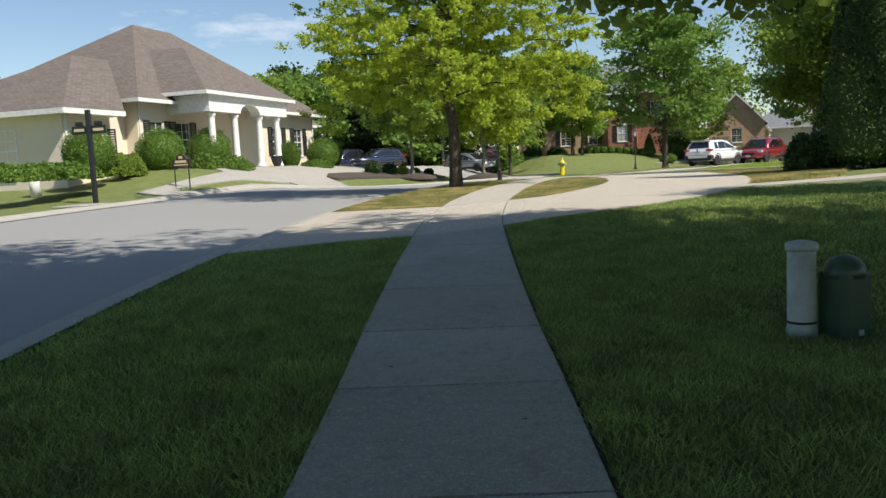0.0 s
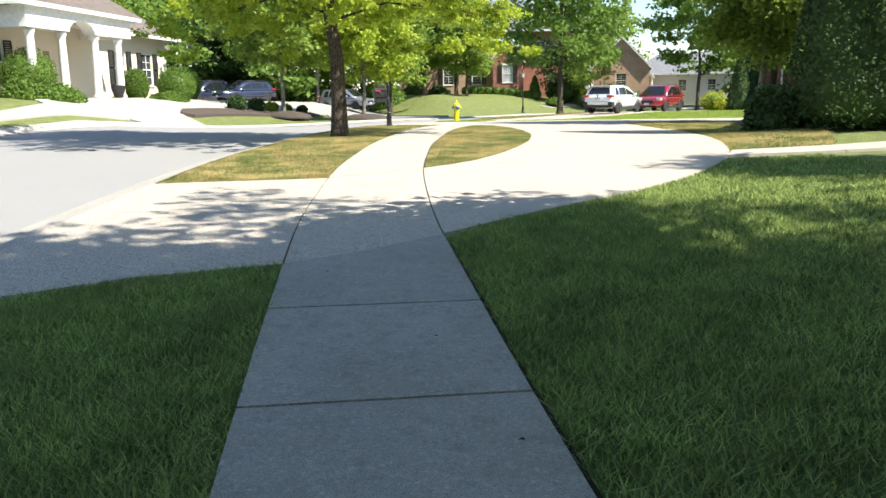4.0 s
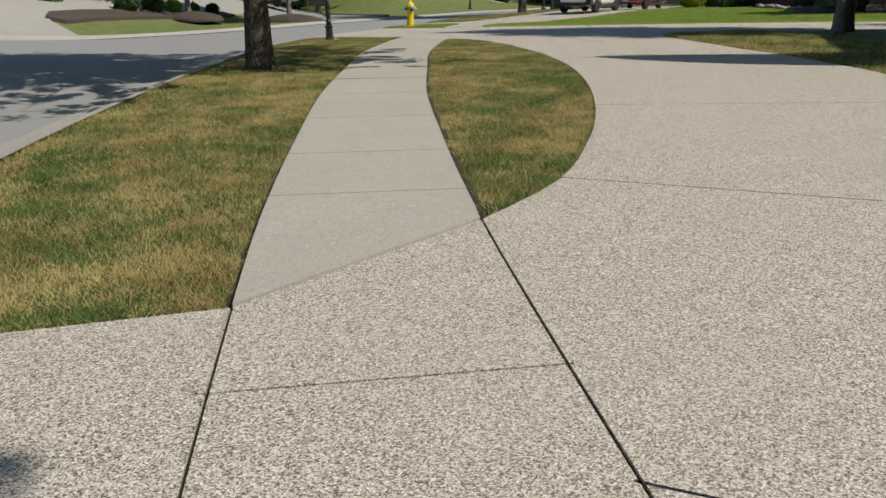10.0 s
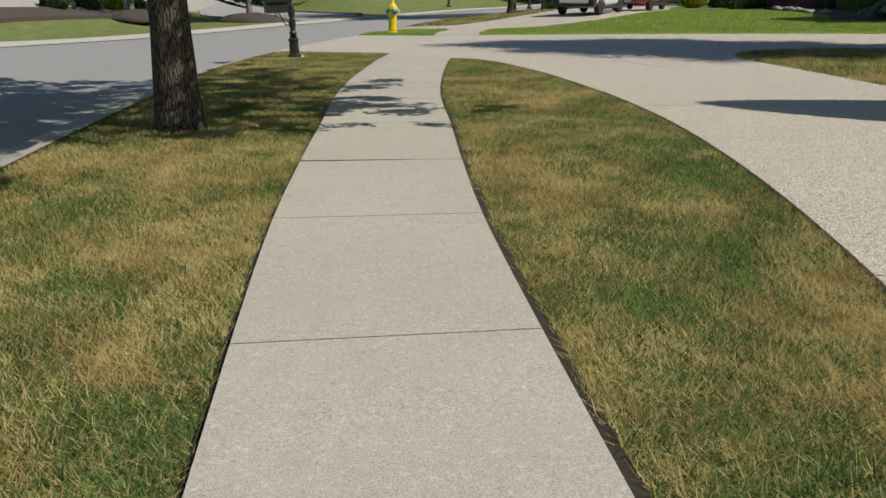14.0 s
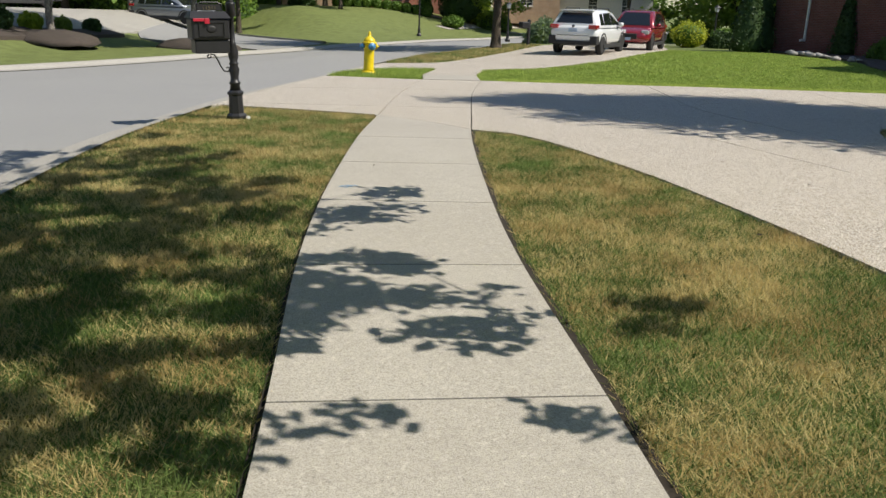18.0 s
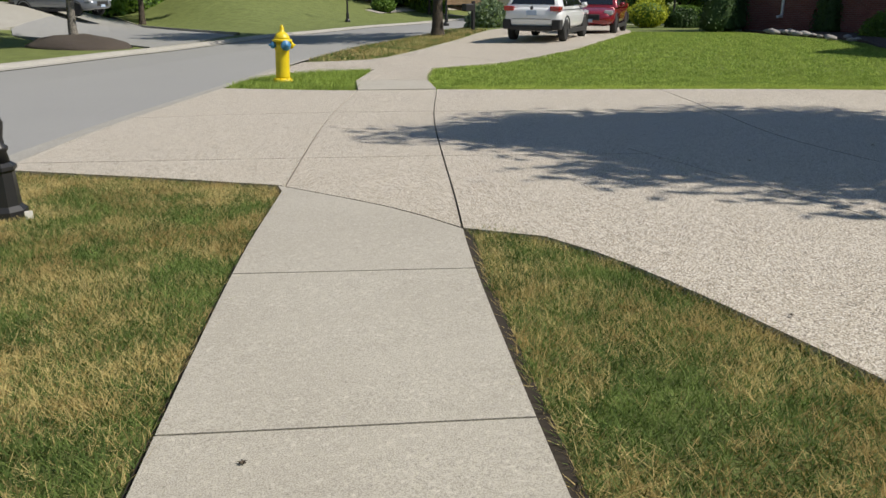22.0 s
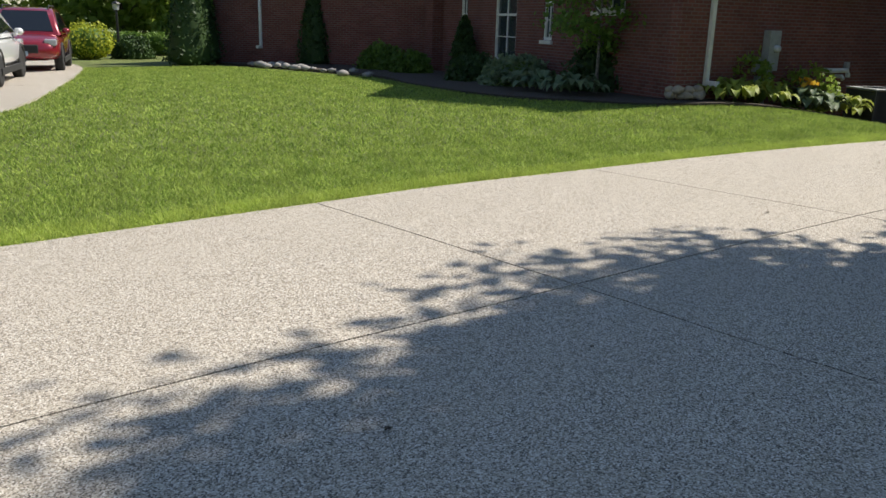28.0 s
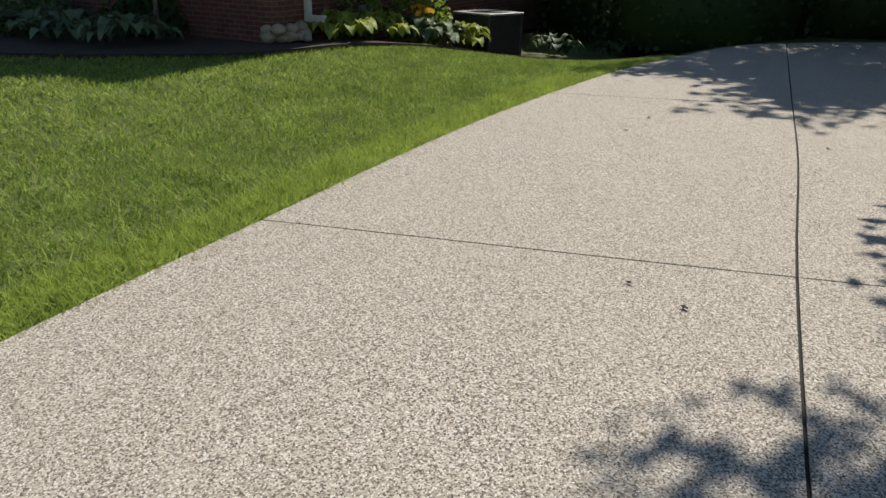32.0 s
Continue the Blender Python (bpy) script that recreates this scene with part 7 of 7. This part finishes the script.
car("parked_car", car_pose(20.9, 50.9, (-0.66, -0.75)), M_CARRED, "dark red crossover parked nose to nose with the white car", 4.5, 0.91, 1.66)
car("parked_van", car_pose(-9.94, 68.4, (-0.55, -0.83)), M_CARBLUE, "dark blue minivan under the trees", 5.0, 0.98, 1.75)
car("parked_car", car_pose(-6.6, 66.3, (-0.75, -0.66)), M_CARBLUE, "dark blue estate car in the car park", 4.8, 0.93, 1.6)
car("parked_car", car_pose(1.4, 69.4, (0.8, -0.6)), M_CARGREY, "grey crossover in the car park shade", 4.7, 0.93, 1.65)
mb2 = (17.5, 55.1)
t = thing("mailbox", pose(mb2[0], mb2[1], height(*mb2) - 0.06, 0, 0, 20), "dark mailbox on a short post beside the parking pad", "mailbox")
part("post", box(-0.06, 0.06, -0.06, 0.06, 0, 1.25, 0.01), M_BLACK, t)
part("box", box(-0.55, -0.06, -0.14, 0.14, 0.85, 1.15, 0.04), M_BLACK, t)

# ---- shrubs and beds ----
# front plants of the office: along the wall, out from it, half width, height, base
for k, (lx, n_, rx, h_, zb) in enumerate(((13.9, 0.6, 1.0, 2.05, -0.15), (8.2, -0.3, 1.12, 2.15, -0.1), (3.9, -0.5, 1.12, 2.2, -0.05), (-5.0, -0.7, 0.7, 1.75, -0.15), (-7.8, 0.2, 1.05, 2.0, -0.25), (-10.2, -0.5, 0.95, 2.1, -0.25))):
    c = OFFICE - U * lx + N * n_
    shrub("clipped_shrub", c.x, c.y, rx, rx, h_, M_HEDGE, "large smooth clipped green dome shrub in front of the office", 200 + k, 9000, 0.045, "egg", group="shrubs round the office", z=OFZ + zb)
for k, (lx, n_, rx, h_, zb) in enumerate(((4.6, 1.0, 1.2, 0.75, -0.1), (6.1, 0.6, 0.7, 0.9, -0.05), (-5.4, 0.9, 1.0, 0.55, -0.2), (12.0, 0.3, 0.6, 0.95, -0.1), (10.9, 0.2, 0.6, 0.9, -0.1), (15.6, 1.2, 1.1, 0.6, -0.15), (17.2, 1.2, 1.1, 0.6, -0.15), (18.8, 1.2, 1.1, 0.6, -0.15))):
    c = OFFICE - U * lx + N * n_
    shrub("low_shrub", c.x, c.y, rx, rx * 0.9, h_, M_HEDGE if k not in (3, 4) else M_LEAF, "low clipped green shrub in front of the office" if k not in (3, 4) else "loose light green rose bush by the office wall", 220 + k, 3200, 0.075, group="shrubs round the office", z=OFZ + zb)
for k, (x, y, r, mt, lab) in enumerate(((-4.95, 47.0, 0.5, M_LEAF_DARK, "dark round shrub in the mulch"), (-4.1, 49.2, 0.46, M_LEAF_DARK, "dark round shrub in the mulch"), (-3.4, 51.1, 0.38, M_LEAF_LIME, "yellow-green round shrub in the mulch"),
                                        (-2.6, 53.2, 0.32, M_LEAF, "green round shrub by the car park"), (-1.75, 55.2, 0.34, M_LEAF_DARK, "dark round shrub by the car park"))):
    shrub("round_shrub", x, y, r, r, r * 1.7, mt, lab, 240 + k, 1800, 0.085, "egg", group="shrubs in the car park bed")
for q, (x, y) in enumerate(((-2.6, 50.0), (2.2, 51.7))):
    bm = bmesh.new()
    bmesh.ops.create_uvsphere(bm, u_segments=24, v_segments=8, radius=1)
    for v in bm.verts:
        v.co = Vector((v.co.x * 1.5 + 0.5 * min(0, v.co.y) * -1.6, v.co.y * (1.2 if v.co.y > 0 else 3.0), max(v.co.z, 0) * 0.42 - 0.08 + 0.03 * math.sin(v.co.x * 9)))
    tm = part("mulch_mound", bm, M_MULCH, None, "", True)
    tm.location = (x, y, height(x, y))
    tagged(tm, "dark mulch mound round a young tree", "mulch")
for k in range(10):
    x, y = 14.3 + k * 0.80, 88.0 - k * 0.19
    shrub("hedge_shrub", x, y, 0.40, 0.40, 0.75, M_HEDGE, "small square clipped hedge shrub below the brick house", 260 + k, 420, 0.1, "box", group="hedge below the brick house")
for k, (x, y, rx, h_, mt, lab, shp) in enumerate((
        (22.3, 81.5, 0.85, 0.95, M_HEDGE, "round clipped shrub on the bank", "egg"), (21.6, 87.0, 0.7, 2.4, M_HEDGE, "upright green shrub beside the brick bay", "cone"),
        (24.5, 86.5, 1.8, 2.6, M_LEAF_DARK, "loose dark shrub beside the brick house", "egg"), (27.5, 86, 1.6, 1.6, M_LEAF, "green shrub below the tan house", "dome"), (26.5, 88.5, 1.5, 3.2, M_LEAF_LIME, "tall yellow-green shrub before the tan house", "egg"),
        (23.6, 61.0, 1.7, 1.5, M_HOSTA, "wide grey-green ornamental grass clump", "dome"), (20.8, 60.4, 1.2, 1.3, M_HOSTA, "wide grey-green ornamental grass clump", "dome"),
        (12.0, 92.0, 1.2, 1.0, M_LEAF_DARK, "dark shrub below the brick house", "dome"), (9.0, 91.6, 1.2, 1.1, M_HEDGE, "green shrub below the brick house", "dome"), (6.0, 91.0, 1.3, 1.2, M_LEAF_DARK, "dark shrub below the brick house", "dome"),
        (27.2, 56.4, 0.95, 1.35, M_LEAF_YEL, "golden yellow shrub at the lawn end", "egg"), (28.8, 55.8, 0.8, 0.9, M_LEAF_DARK, "dark low shrub at the end of the lawn", "dome"),
        (31.2, 58.8, 0.75, 1.0, M_HEDGE, "clipped green hedge shrub by the path", "box"), (32.6, 58.2, 0.75, 1.0, M_HEDGE, "clipped green hedge shrub by the path", "box"), (34.0, 57.6, 0.75, 1.0, M_HEDGE, "clipped green hedge shrub by the path", "box"),
        (25.6, 49.6, 0.85, 3.3, M_LEAF_DARK, "dark conical evergreen at the house corner", "cone"), (26.9, 50.6, 1.0, 4.0, M_LEAF_DARK, "dark conical evergreen at the house corner", "cone"), (28.2, 46.6, 0.6, 2.6, M_LEAF_DARK, "slim dark evergreen against the brick", "cone"),
        (27.4, 43.4, 0.75, 0.85, M_HEDGE, "round green shrub before the brick pier", "dome"), (26.6, 41.9, 0.6, 0.7, M_HEDGE, "round green shrub before the brick pier", "dome"), (26.6, 40.2, 0.45, 1.7, M_LEAF_DARK, "slim dark evergreen by the entrance", "cone"),
        (24.7, 38.9, 0.8, 0.7, M_LEAF_DARK, "low dark shrub by the entrance", "dome"), (23.6, 37.3, 0.9, 0.75, M_HOSTA, "low blue-green spreading juniper shrub", "dome"), (25.0, 37.0, 0.5, 1.9, M_LEAF_DARK, "slim dark evergreen by the window", "cone"),
        (23.0, 34.9, 0.95, 1.3, M_LEAF_DARK, "dark broad shrub at the house corner", "dome"),
        (24.8, 25.6, 2.0, 3.6, M_LEAF_DARK, "dark hedge at the end of the driveway", "dome"), (25.4, 22.6, 2.2, 4.2, M_LEAF_DARK, "dark hedge at the end of the driveway", "dome"), (27.2, 25.4, 1.9, 4.0, M_LEAF_DARK, "dark hedge at the end of the driveway", "dome"), (29.4, 25.9, 2.2, 5.2, M_LEAF_DARK, "tall dark hedge behind the brick house", "dome"), (27.8, 23.4, 2.4, 6.0, M_LEAF_DARK, "tall dark hedge at the end of the driveway", "dome"), (24.6, 19.6, 2.2, 3.8, M_LEAF_DARK, "dark hedge at the end of the driveway", "dome"),
        (16.0, 20.3, 1.3, 1.1, M_LEAF_DARK, "dark spreading shrub on the lawn beside the driveway", "dome"), (38.5, 96.5, 0.8, 0.9, M_HEDGE, "green shrub below the pale house", "dome"), (41, 95.5, 0.8, 0.9, M_LEAF_DARK, "dark shrub below the pale house", "dome"))):
    shrub("garden_shrub", x, y, rx, rx, h_, mt, lab, 300 + k, int(900 + 1000 * rx), 0.075 if y < 60 else 0.12, shp)


def hosta(x, y, r, n, mat, label, seed, size=0.26, flowers=0):
    """A clump of broad arching leaves."""
    rng = np.random.default_rng(seed)
    t = thing("hosta", Matrix.Translation((x, y, height(x, y) - 0.0)), label, "plant", "plants in the house bed")
    vs, fs = [], []
    for k in range(n):
        az = rng.random() * 6.283
        out = r * (0.25 + 0.75 * rng.random())
        ln = size * (0.8 + 0.5 * rng.random())
        wd = ln * 0.30
        d = np.array((math.cos(az), math.sin(az), 0))
        s = np.array((-d[1], d[0], 0))
        zc = 0.16 + 0.32 * (1 - out / r) * rng.random() + 0.10 * rng.random()
        rows = []
        for q, (f, w_, dz) in enumerate(((0, 0.10, -0.10), (0.3, 0.85, 0.02), (0.6, 1.0, 0.04), (0.85, 0.6, -0.01), (1.0, 0.04, -0.08))):
            c = d * (out - ln / 2 + f * ln) + np.array((0, 0, zc + dz))
            rows.append((c - s * wd * w_ + np.array((0, 0, 0.03 * w_)), c, c + s * wd * w_ + np.array((0, 0, 0.03 * w_))))
        b = len(vs)
        for a_ in rows:
            vs += [tuple(float(v) for v in p) for p in a_]
        for q in range(4):
            for c in (0, 1):
                fs.append((b + q * 3 + c, b + q * 3 + c + 1, b + q * 3 + c + 4, b + q * 3 + c + 3))
    from_arrays("leaves", vs, fs, mat, t, smooth=True)
    if flowers:
        c = np.stack([rng.normal(size=flowers) * r * 0.3, rng.normal(size=flowers) * r * 0.3, 0.5 + 0.12 * rng.random(flowers)], 1)
        quad_soup("flowers", leaf_quads(c, 0.07, rng), M_PETAL, t, "orange blooms")
    return t


for k, (x, y, r, n, mt, lab, fl) in enumerate(((21.9, 31.75, 0.62, 60, M_HOSTA_Y, "broad-leaved hosta with yellow-green margins", 0), (22.5, 31.2, 0.5, 40, M_HOSTA_Y, "broad-leaved hosta with pale margins", 0), (22.9, 30.55, 0.45, 40, M_HOSTA, "grey-green hosta with orange lilies", 26),
                                               (23.1, 30.3, 0.45, 40, M_HOSTA, "grey-green hosta beside the wall", 0), (23.25, 29.85, 0.45, 40, M_HOSTA_Y, "spreading green hosta at the lawn edge", 0),
                                               (21.9, 35.6, 0.65, 46, M_HOSTA, "blue-green hosta in house shade", 0), (21.3, 34.6, 0.6, 46, M_HOSTA, "pale variegated hosta in house shade", 0), (22.6, 36.4, 0.6, 40, M_HOSTA, "blue-green hosta in house shade", 0),
                                               (24.9, 28.0, 0.5, 30, M_LEAF_DARK, "dark low plants along the driveway end", 0), (24.7, 26.8, 0.5, 30, M_LEAF_DARK, "dark low plants along the driveway end", 0))):
    hosta(x - 0.1, y + 0.4, r, n, mt, lab, 400 + k, 0.27, fl)
shrub("flowering_bush", 22.6, 32.0, 0.42, 0.42, 1.0, M_LEAF, "airy green bush against the brick wall", 420, 700, 0.07, "egg", core=False)
shrub("flowering_bush", 23.5, 31.0, 0.55, 0.55, 0.95, M_LEAF, "airy green bush beside the vent pipes", 421, 1000, 0.06, "egg", core=False)
rng = np.random.default_rng(9)
for k in range(22):
    bm = bmesh.new()
    bmesh.ops.create_icosphere(bm, subdivisions=2, radius=1)
    sc = 0.065 + 0.05 * rng.random()
    for v in bm.verts:
        nz = noise.noise(v.co * 1.7 + Vector((k * 3.1, 0, 0)))
        v.co = v.co * (1 + 0.22 * nz)
        v.co = Vector((v.co.x * sc * 1.3, v.co.y * sc, v.co.z * sc * 0.8))
    x, y = 21.35 + 0.24 * rng.normal(), 33.0 + 0.2 * rng.normal()
    st = part("stone", bm, M_STONE, None, "", True)
    st.matrix_basis = pose(x, y, height(x, y) + 0.05 + sc * 0.6 + (0.10 if k > 13 else 0), 0, 0, rng.random() * 360)
    tagged(st, "rounded tan stone in a small pile by the house corner", "stone", "pile of stones by the house")
for k in range(26):
    bm = bmesh.new()
    bmesh.ops.create_icosphere(bm, subdivisions=1, radius=1)
    sc = 0.09 + 0.09 * rng.random()
    for v in bm.verts:
        v.co = Vector((v.co.x * sc * 1.5, v.co.y * sc, v.co.z * sc * 0.6)) * (1 + 0.2 * noise.noise(v.co * 2 + Vector((k, 0, 0))))
    f = rng.random()
    x, y = 26.4 - f * 1.6 + 0.25 * rng.normal(), 48.6 - f * 6.4 + 0.25 * rng.normal()
    st = part("edging_stone", bm, M_STONE_GREY, None, "", True)
    st.matrix_basis = pose(x, y, height(x, y) + sc * 0.4, 0, 0, rng.random() * 360)
    tagged(st, "flat grey edging stone along the planting bed", "stone", "edging stones of the planting bed")

# road fittings and marks
MANHOLE, INLET = (-5.05, 18.5), (-10.72, 20.0)
mh = thing("manhole_cover", pose(MANHOLE[0], MANHOLE[1], height(*MANHOLE) - 0.072, 0, 0, 20), "round cast iron manhole cover in the street", "manhole cover")
part("frame", lathe([(0.40, 0.0), (0.40, 0.012), (0.34, 0.014), (0.34, 0.0)], 36), M_STONE_GREY, mh)
part("lid", lathe([(0.335, 0.0), (0.335, 0.010), (0.20, 0.012), (0.19, 0.008), (0.10, 0.008), (0.09, 0.012), (0.005, 0.012)], 36), M_BLACK, mh)
inlet = thing("storm_inlet", pose(INLET[0], INLET[1], height(*INLET) - 0.10, 0, 0, 88), "kerb inlet in the far kerb, its dark opening a black block", "drain")
# solid black block paints the darkness of the open slot
part("slot", box(-0.75, 0.75, -0.10, 0.12, 0.0, 0.085, 0.01), M_BLACK, inlet)
part("slab", box(-0.95, 0.95, -0.12, 0.75, 0.085, 0.13, 0.015), M_GUTTER, inlet, "concrete inlet slab")
bm = bmesh.new()
blot = np.random.default_rng(5)
for k in range(90):
    a, r = blot.random() * 6.283, blot.random() ** 0.6
    cx, cy, sz = 0.075 * r * math.cos(a), 0.045 * r * math.sin(a), 0.004 + 0.006 * blot.random()
    bm.faces.new([bm.verts.new((cx + sz * math.cos(q), cy + sz * math.sin(q), 0.0006 + 0.00002 * k)) for q in np.linspace(0, 6.283, 7)[:-1]])
pm = part("paint_mark", bm, M_BLUE_FADED)
pm.matrix_basis = pose(2.8, 24.22, height(2.8, 24.22) + 0.0045, 0, 0, 15)
tagged(pm, "small faded blue survey mark on the sidewalk", "paint mark")


# ---- grass ----
def turf_blades(name, poly, density, tall, wide, mat, label, seed, avoid=(), lift=0.0, parent=None, line=None, near=2.0, floor=-4.6, clear=None, bare=1.0):
    """Loose blades over an outline, lying a little this way and that."""
    rng = np.random.default_rng(seed)
    q = np.array([(p[0], p[1]) for p in poly])
    lo, hi = q.min(0), q.max(0)
    n = int(density * (hi[0] - lo[0]) * (hi[1] - lo[1]))
    p = lo + rng.random((n, 2)) * (hi - lo)
    p = p[inside_many(p, poly)]
    for a in avoid:
        p = p[~inside_many(p, a)]
    p = p[p[:, 1] > floor]
    if clear is not None:
        p = p[line_distance(p, clear) > bare * (0.030 + 0.022 * np.sin(p[:, 1] * 3.1) ** 2 + 0.012 * rng.random(len(p)))]
    grow = np.ones(len(p))
    if line is not None:
        keep = np.clip(near / np.maximum(line_distance(p, line[::6] + line[-1:]), 0.1), 0.22, 1.0)
        ok = rng.random(len(p)) < keep
        p, grow = p[ok], keep[ok] ** -0.5
    n = len(p)
    z = heights(p) - 0.032 + lift
    az = rng.random(n) * 2 * math.pi
    hgt = 0.027 + tall * (0.10 + 0.90 * rng.random(n)) * (0.8 + 0.5 * np.sin(p[:, 0] * 2.1 + 1.3 * np.sin(p[:, 1] * 1.7)) ** 2 * 0.6)
    lean = 0.012 + hgt * np.abs(rng.normal(size=n)) * 0.95
    la = rng.random(n) * 2 * math.pi
    w = wide * grow * (0.6 + 0.8 * rng.random(n))
    base = np.stack([p[:, 0], p[:, 1], z], 1)
    s = np.stack([np.cos(az), np.sin(az), np.zeros(n)], 1) * w[:, None]
    tip = base + np.stack([np.cos(la) * lean, np.sin(la) * lean, hgt], 1)
    ob = tri_soup(name, np.stack([base - s, base + s, tip], 1), mat, parent)
    return tagged(ob, label, "grass", kind="stuff")


START_STRIP = [Vector((-2.42, -14)), *offset_line(between(NEAR_KERB, -13.5, 5.2), 0.0), Vector((-2.22, 5.32)), Vector((-1.0, 5.97)), at_y(WALK_L, 6.2), *between(WALK_L, -14, 6.1)[::-1]]
STRIP = [at_y(WALK_L, 11.2), *between(WALK_L, 11.3, 28.7), Vector((4.03, 28.85)), Vector((3.3, 29.42)), Vector((2.15, 30.22)), *between(NEAR_KERB, 11.1, 30.1)[::-1], Vector((-1.9, 11.1))]
RIGHT_LAWN = [*between(WALK_R, -12, 7.0), *DRIVE_EAST[1:18], Vector((7.0, 12.5)), Vector((8.0, 12.5)), Vector((9.0, 8)), Vector((8, -12))]
WEDGE = [p for p in DRIVE_EAST if p.y > 13.7 and p.x < 13] + [Vector((12.4, 24)), Vector((11.5, 18)), Vector((9.3, 14.0))]
HYDRANT_LAWN = [Vector((4.75, 36.62)), Vector((6.58, 35.42)), Vector((7.05, 37.1)), Vector((8.1, 39.45)), Vector((6.6, 39.2)), Vector((5.5, 38.3))]
NORTH_LAWN = [*[p for p in DRIVE_NORTH if p.x > 7.8 and p.x < 21.6][::-1], Vector((7.86, 35.1)), Vector((8.3, 36.6)), Vector((9.5, 39.4)), Vector((11.6, 40.3)), Vector((15.2, 42.9)), Vector((18.5, 46.1)), Vector((22.2, 50.4)), Vector((25.5, 48.5)), Vector((24.4, 41.8)),
              Vector((20.4, 36.3)), Vector((20.1, 34.0)), Vector((20.2, 33.0)), Vector((21.8, 31.0)), Vector((22.4, 29.6)), Vector((22.2, 27.4))]
PAD_STRIP = [Vector((7.5, 42.2)), Vector((8.9, 42.3)), Vector((10.7, 44.4)), Vector((13.7, 48.6)), Vector((18.6, 56)), *between(NEAR_KERB, 42.3, 57.5)[::-1]]
turf_blades("strip_grass", STRIP, 9000, 0.026, 0.0027, M_BLADE_DRY, "half-dry mown grass in the street strip", 51, line=WALK_L, near=1.3, clear=WALK_L, bare=0.5)
turf_blades("island_grass", ISLE_POLY, 9000, 0.026, 0.0027, M_BLADE_DRY, "half-dry mown grass on the driveway island", 52, clear=WALK_R)

# bare soil where the turf is cut back; its dark colour also paints the grass fringe's shadow
def soil_edge(line, way, width, poly, label):
    """A strip of bare soil beside a pavement edge; way is 1 where the turf lies on the right of the line."""
    rim = []
    for a, b in zip(line[:-1], line[1:]):
        d = (b - a).normalized()
        rim.append((Vector((a.x - 0.01 * way * d.y, a.y + 0.01 * way * d.x)), Vector((a.x + width * way * d.y, a.y - width * way * d.x))))
    rim = [r for r in rim if inside_many(np.array([(r[1].x, r[1].y)]), poly)[0]]
    tri = []
    for (a, b), (c, d) in zip(rim[:-1], rim[1:]):
        q = np.array([(v.x, v.y) for v in (a, b, c, d)])
        q = np.column_stack([q, heights(q) - 0.022])
        tri += [(q[0], q[1], q[3]), (q[0], q[3], q[2])]
    tagged(tri_soup("soil_edge", np.array(tri), M_SOIL_SHADE, None), label, "soil", kind="stuff")


soil_edge(between(WALK_R, 12.0, 28.6), 1, 0.062, ISLE_POLY, "bare soil, darkened as fringe shade, between the sidewalk and the island turf")
soil_edge(between(WALK_L, 11.2, 28.7), -1, 0.026, STRIP, "dark bare soil between the sidewalk and the street strip")
soil_edge(between(WALK_R, -5.0, 7.0), 1, 0.035, RIGHT_LAWN, "dark bare soil between the sidewalk and the shaded lawn")
turf_blades("start_grass", START_STRIP, 5200, 0.045, 0.0046, M_BLADE_COARSE, "green shaded grass beside the sidewalk", 53, line=WALK_L, near=1.3)
turf_blades("lawn_grass", RIGHT_LAWN, 4200, 0.045, 0.0050, M_BLADE_COARSE, "green shaded lawn beside the sidewalk", 54, line=WALK_R, near=1.3, clear=WALK_R, bare=0.6)
turf_blades("wedge_grass", WEDGE, 1800, 0.06, 0.006, M_BLADE_DRY, "mown lawn inside the driveway curve", 55)
turf_blades("hydrant_grass", HYDRANT_LAWN, 2600, 0.10, 0.005, M_BLADE, "green grass patch round the hydrant", 56)
turf_blades("north_grass", NORTH_LAWN, 2900, 0.032, 0.0052, M_BLADE, "lush mown lawn beside the driveway", 57, line=DRIVE_NORTH, near=1.3)
turf_blades("pad_grass", PAD_STRIP, 700, 0.09, 0.010, M_BLADE_DRY, "thin grass between the street and the parking pad", 58)
edge = [p for p in DRIVE_NORTH if 7.8 < p.x < 21]
turf_blades("lawn_edge_grass", [*edge, *offset_line(edge, -0.42)[::-1]], 5000, 0.06, 0.0045, M_BLADE_EDGE, "taller grass along the driveway edge", 59)

# fallen leaves and grit on the pavement
rng = np.random.default_rng(77)
for k in range(34):
    s_ = rng.random()
    if k < 10:
        x, y = rng.uniform(0.2, 1.1), rng.uniform(-3.6, 6)
    elif k < 18:
        x, y = rng.uniform(2.5, 8), rng.uniform(13, 27)
    else:
        x, y = rng.uniform(7, 18), rng.uniform(28.0, 31.0)
    if k == 0:
        x, y = 0.14, -2.05
    sz = (0.012 + 0.012 * rng.random()) if k else 0.055
    bm = bmesh.new()
    c = bm.verts.new((0, 0, 0.012))
    ring = [bm.verts.new((math.cos(a) * sz * (1.2 if q % 2 else 0.55), math.sin(a) * sz * (0.9 if q % 2 else 0.45), 0.004 + 0.008 * rng.random())) for q, a in enumerate(np.linspace(0, 2 * math.pi, 11)[:-1])]
    for q in range(10):
        bm.faces.new((c, ring[q], ring[(q + 1) % 10]))
    lf = part("fallen_leaf", bm, M_STONE if k == 0 else M_BARK)
    lf.matrix_basis = pose(x, y, height(x, y) + 0.004, 0, 0, rng.random() * 360)
    tagged(lf, "dry curled leaf lying on the pavement", "leaf", "fallen leaves")
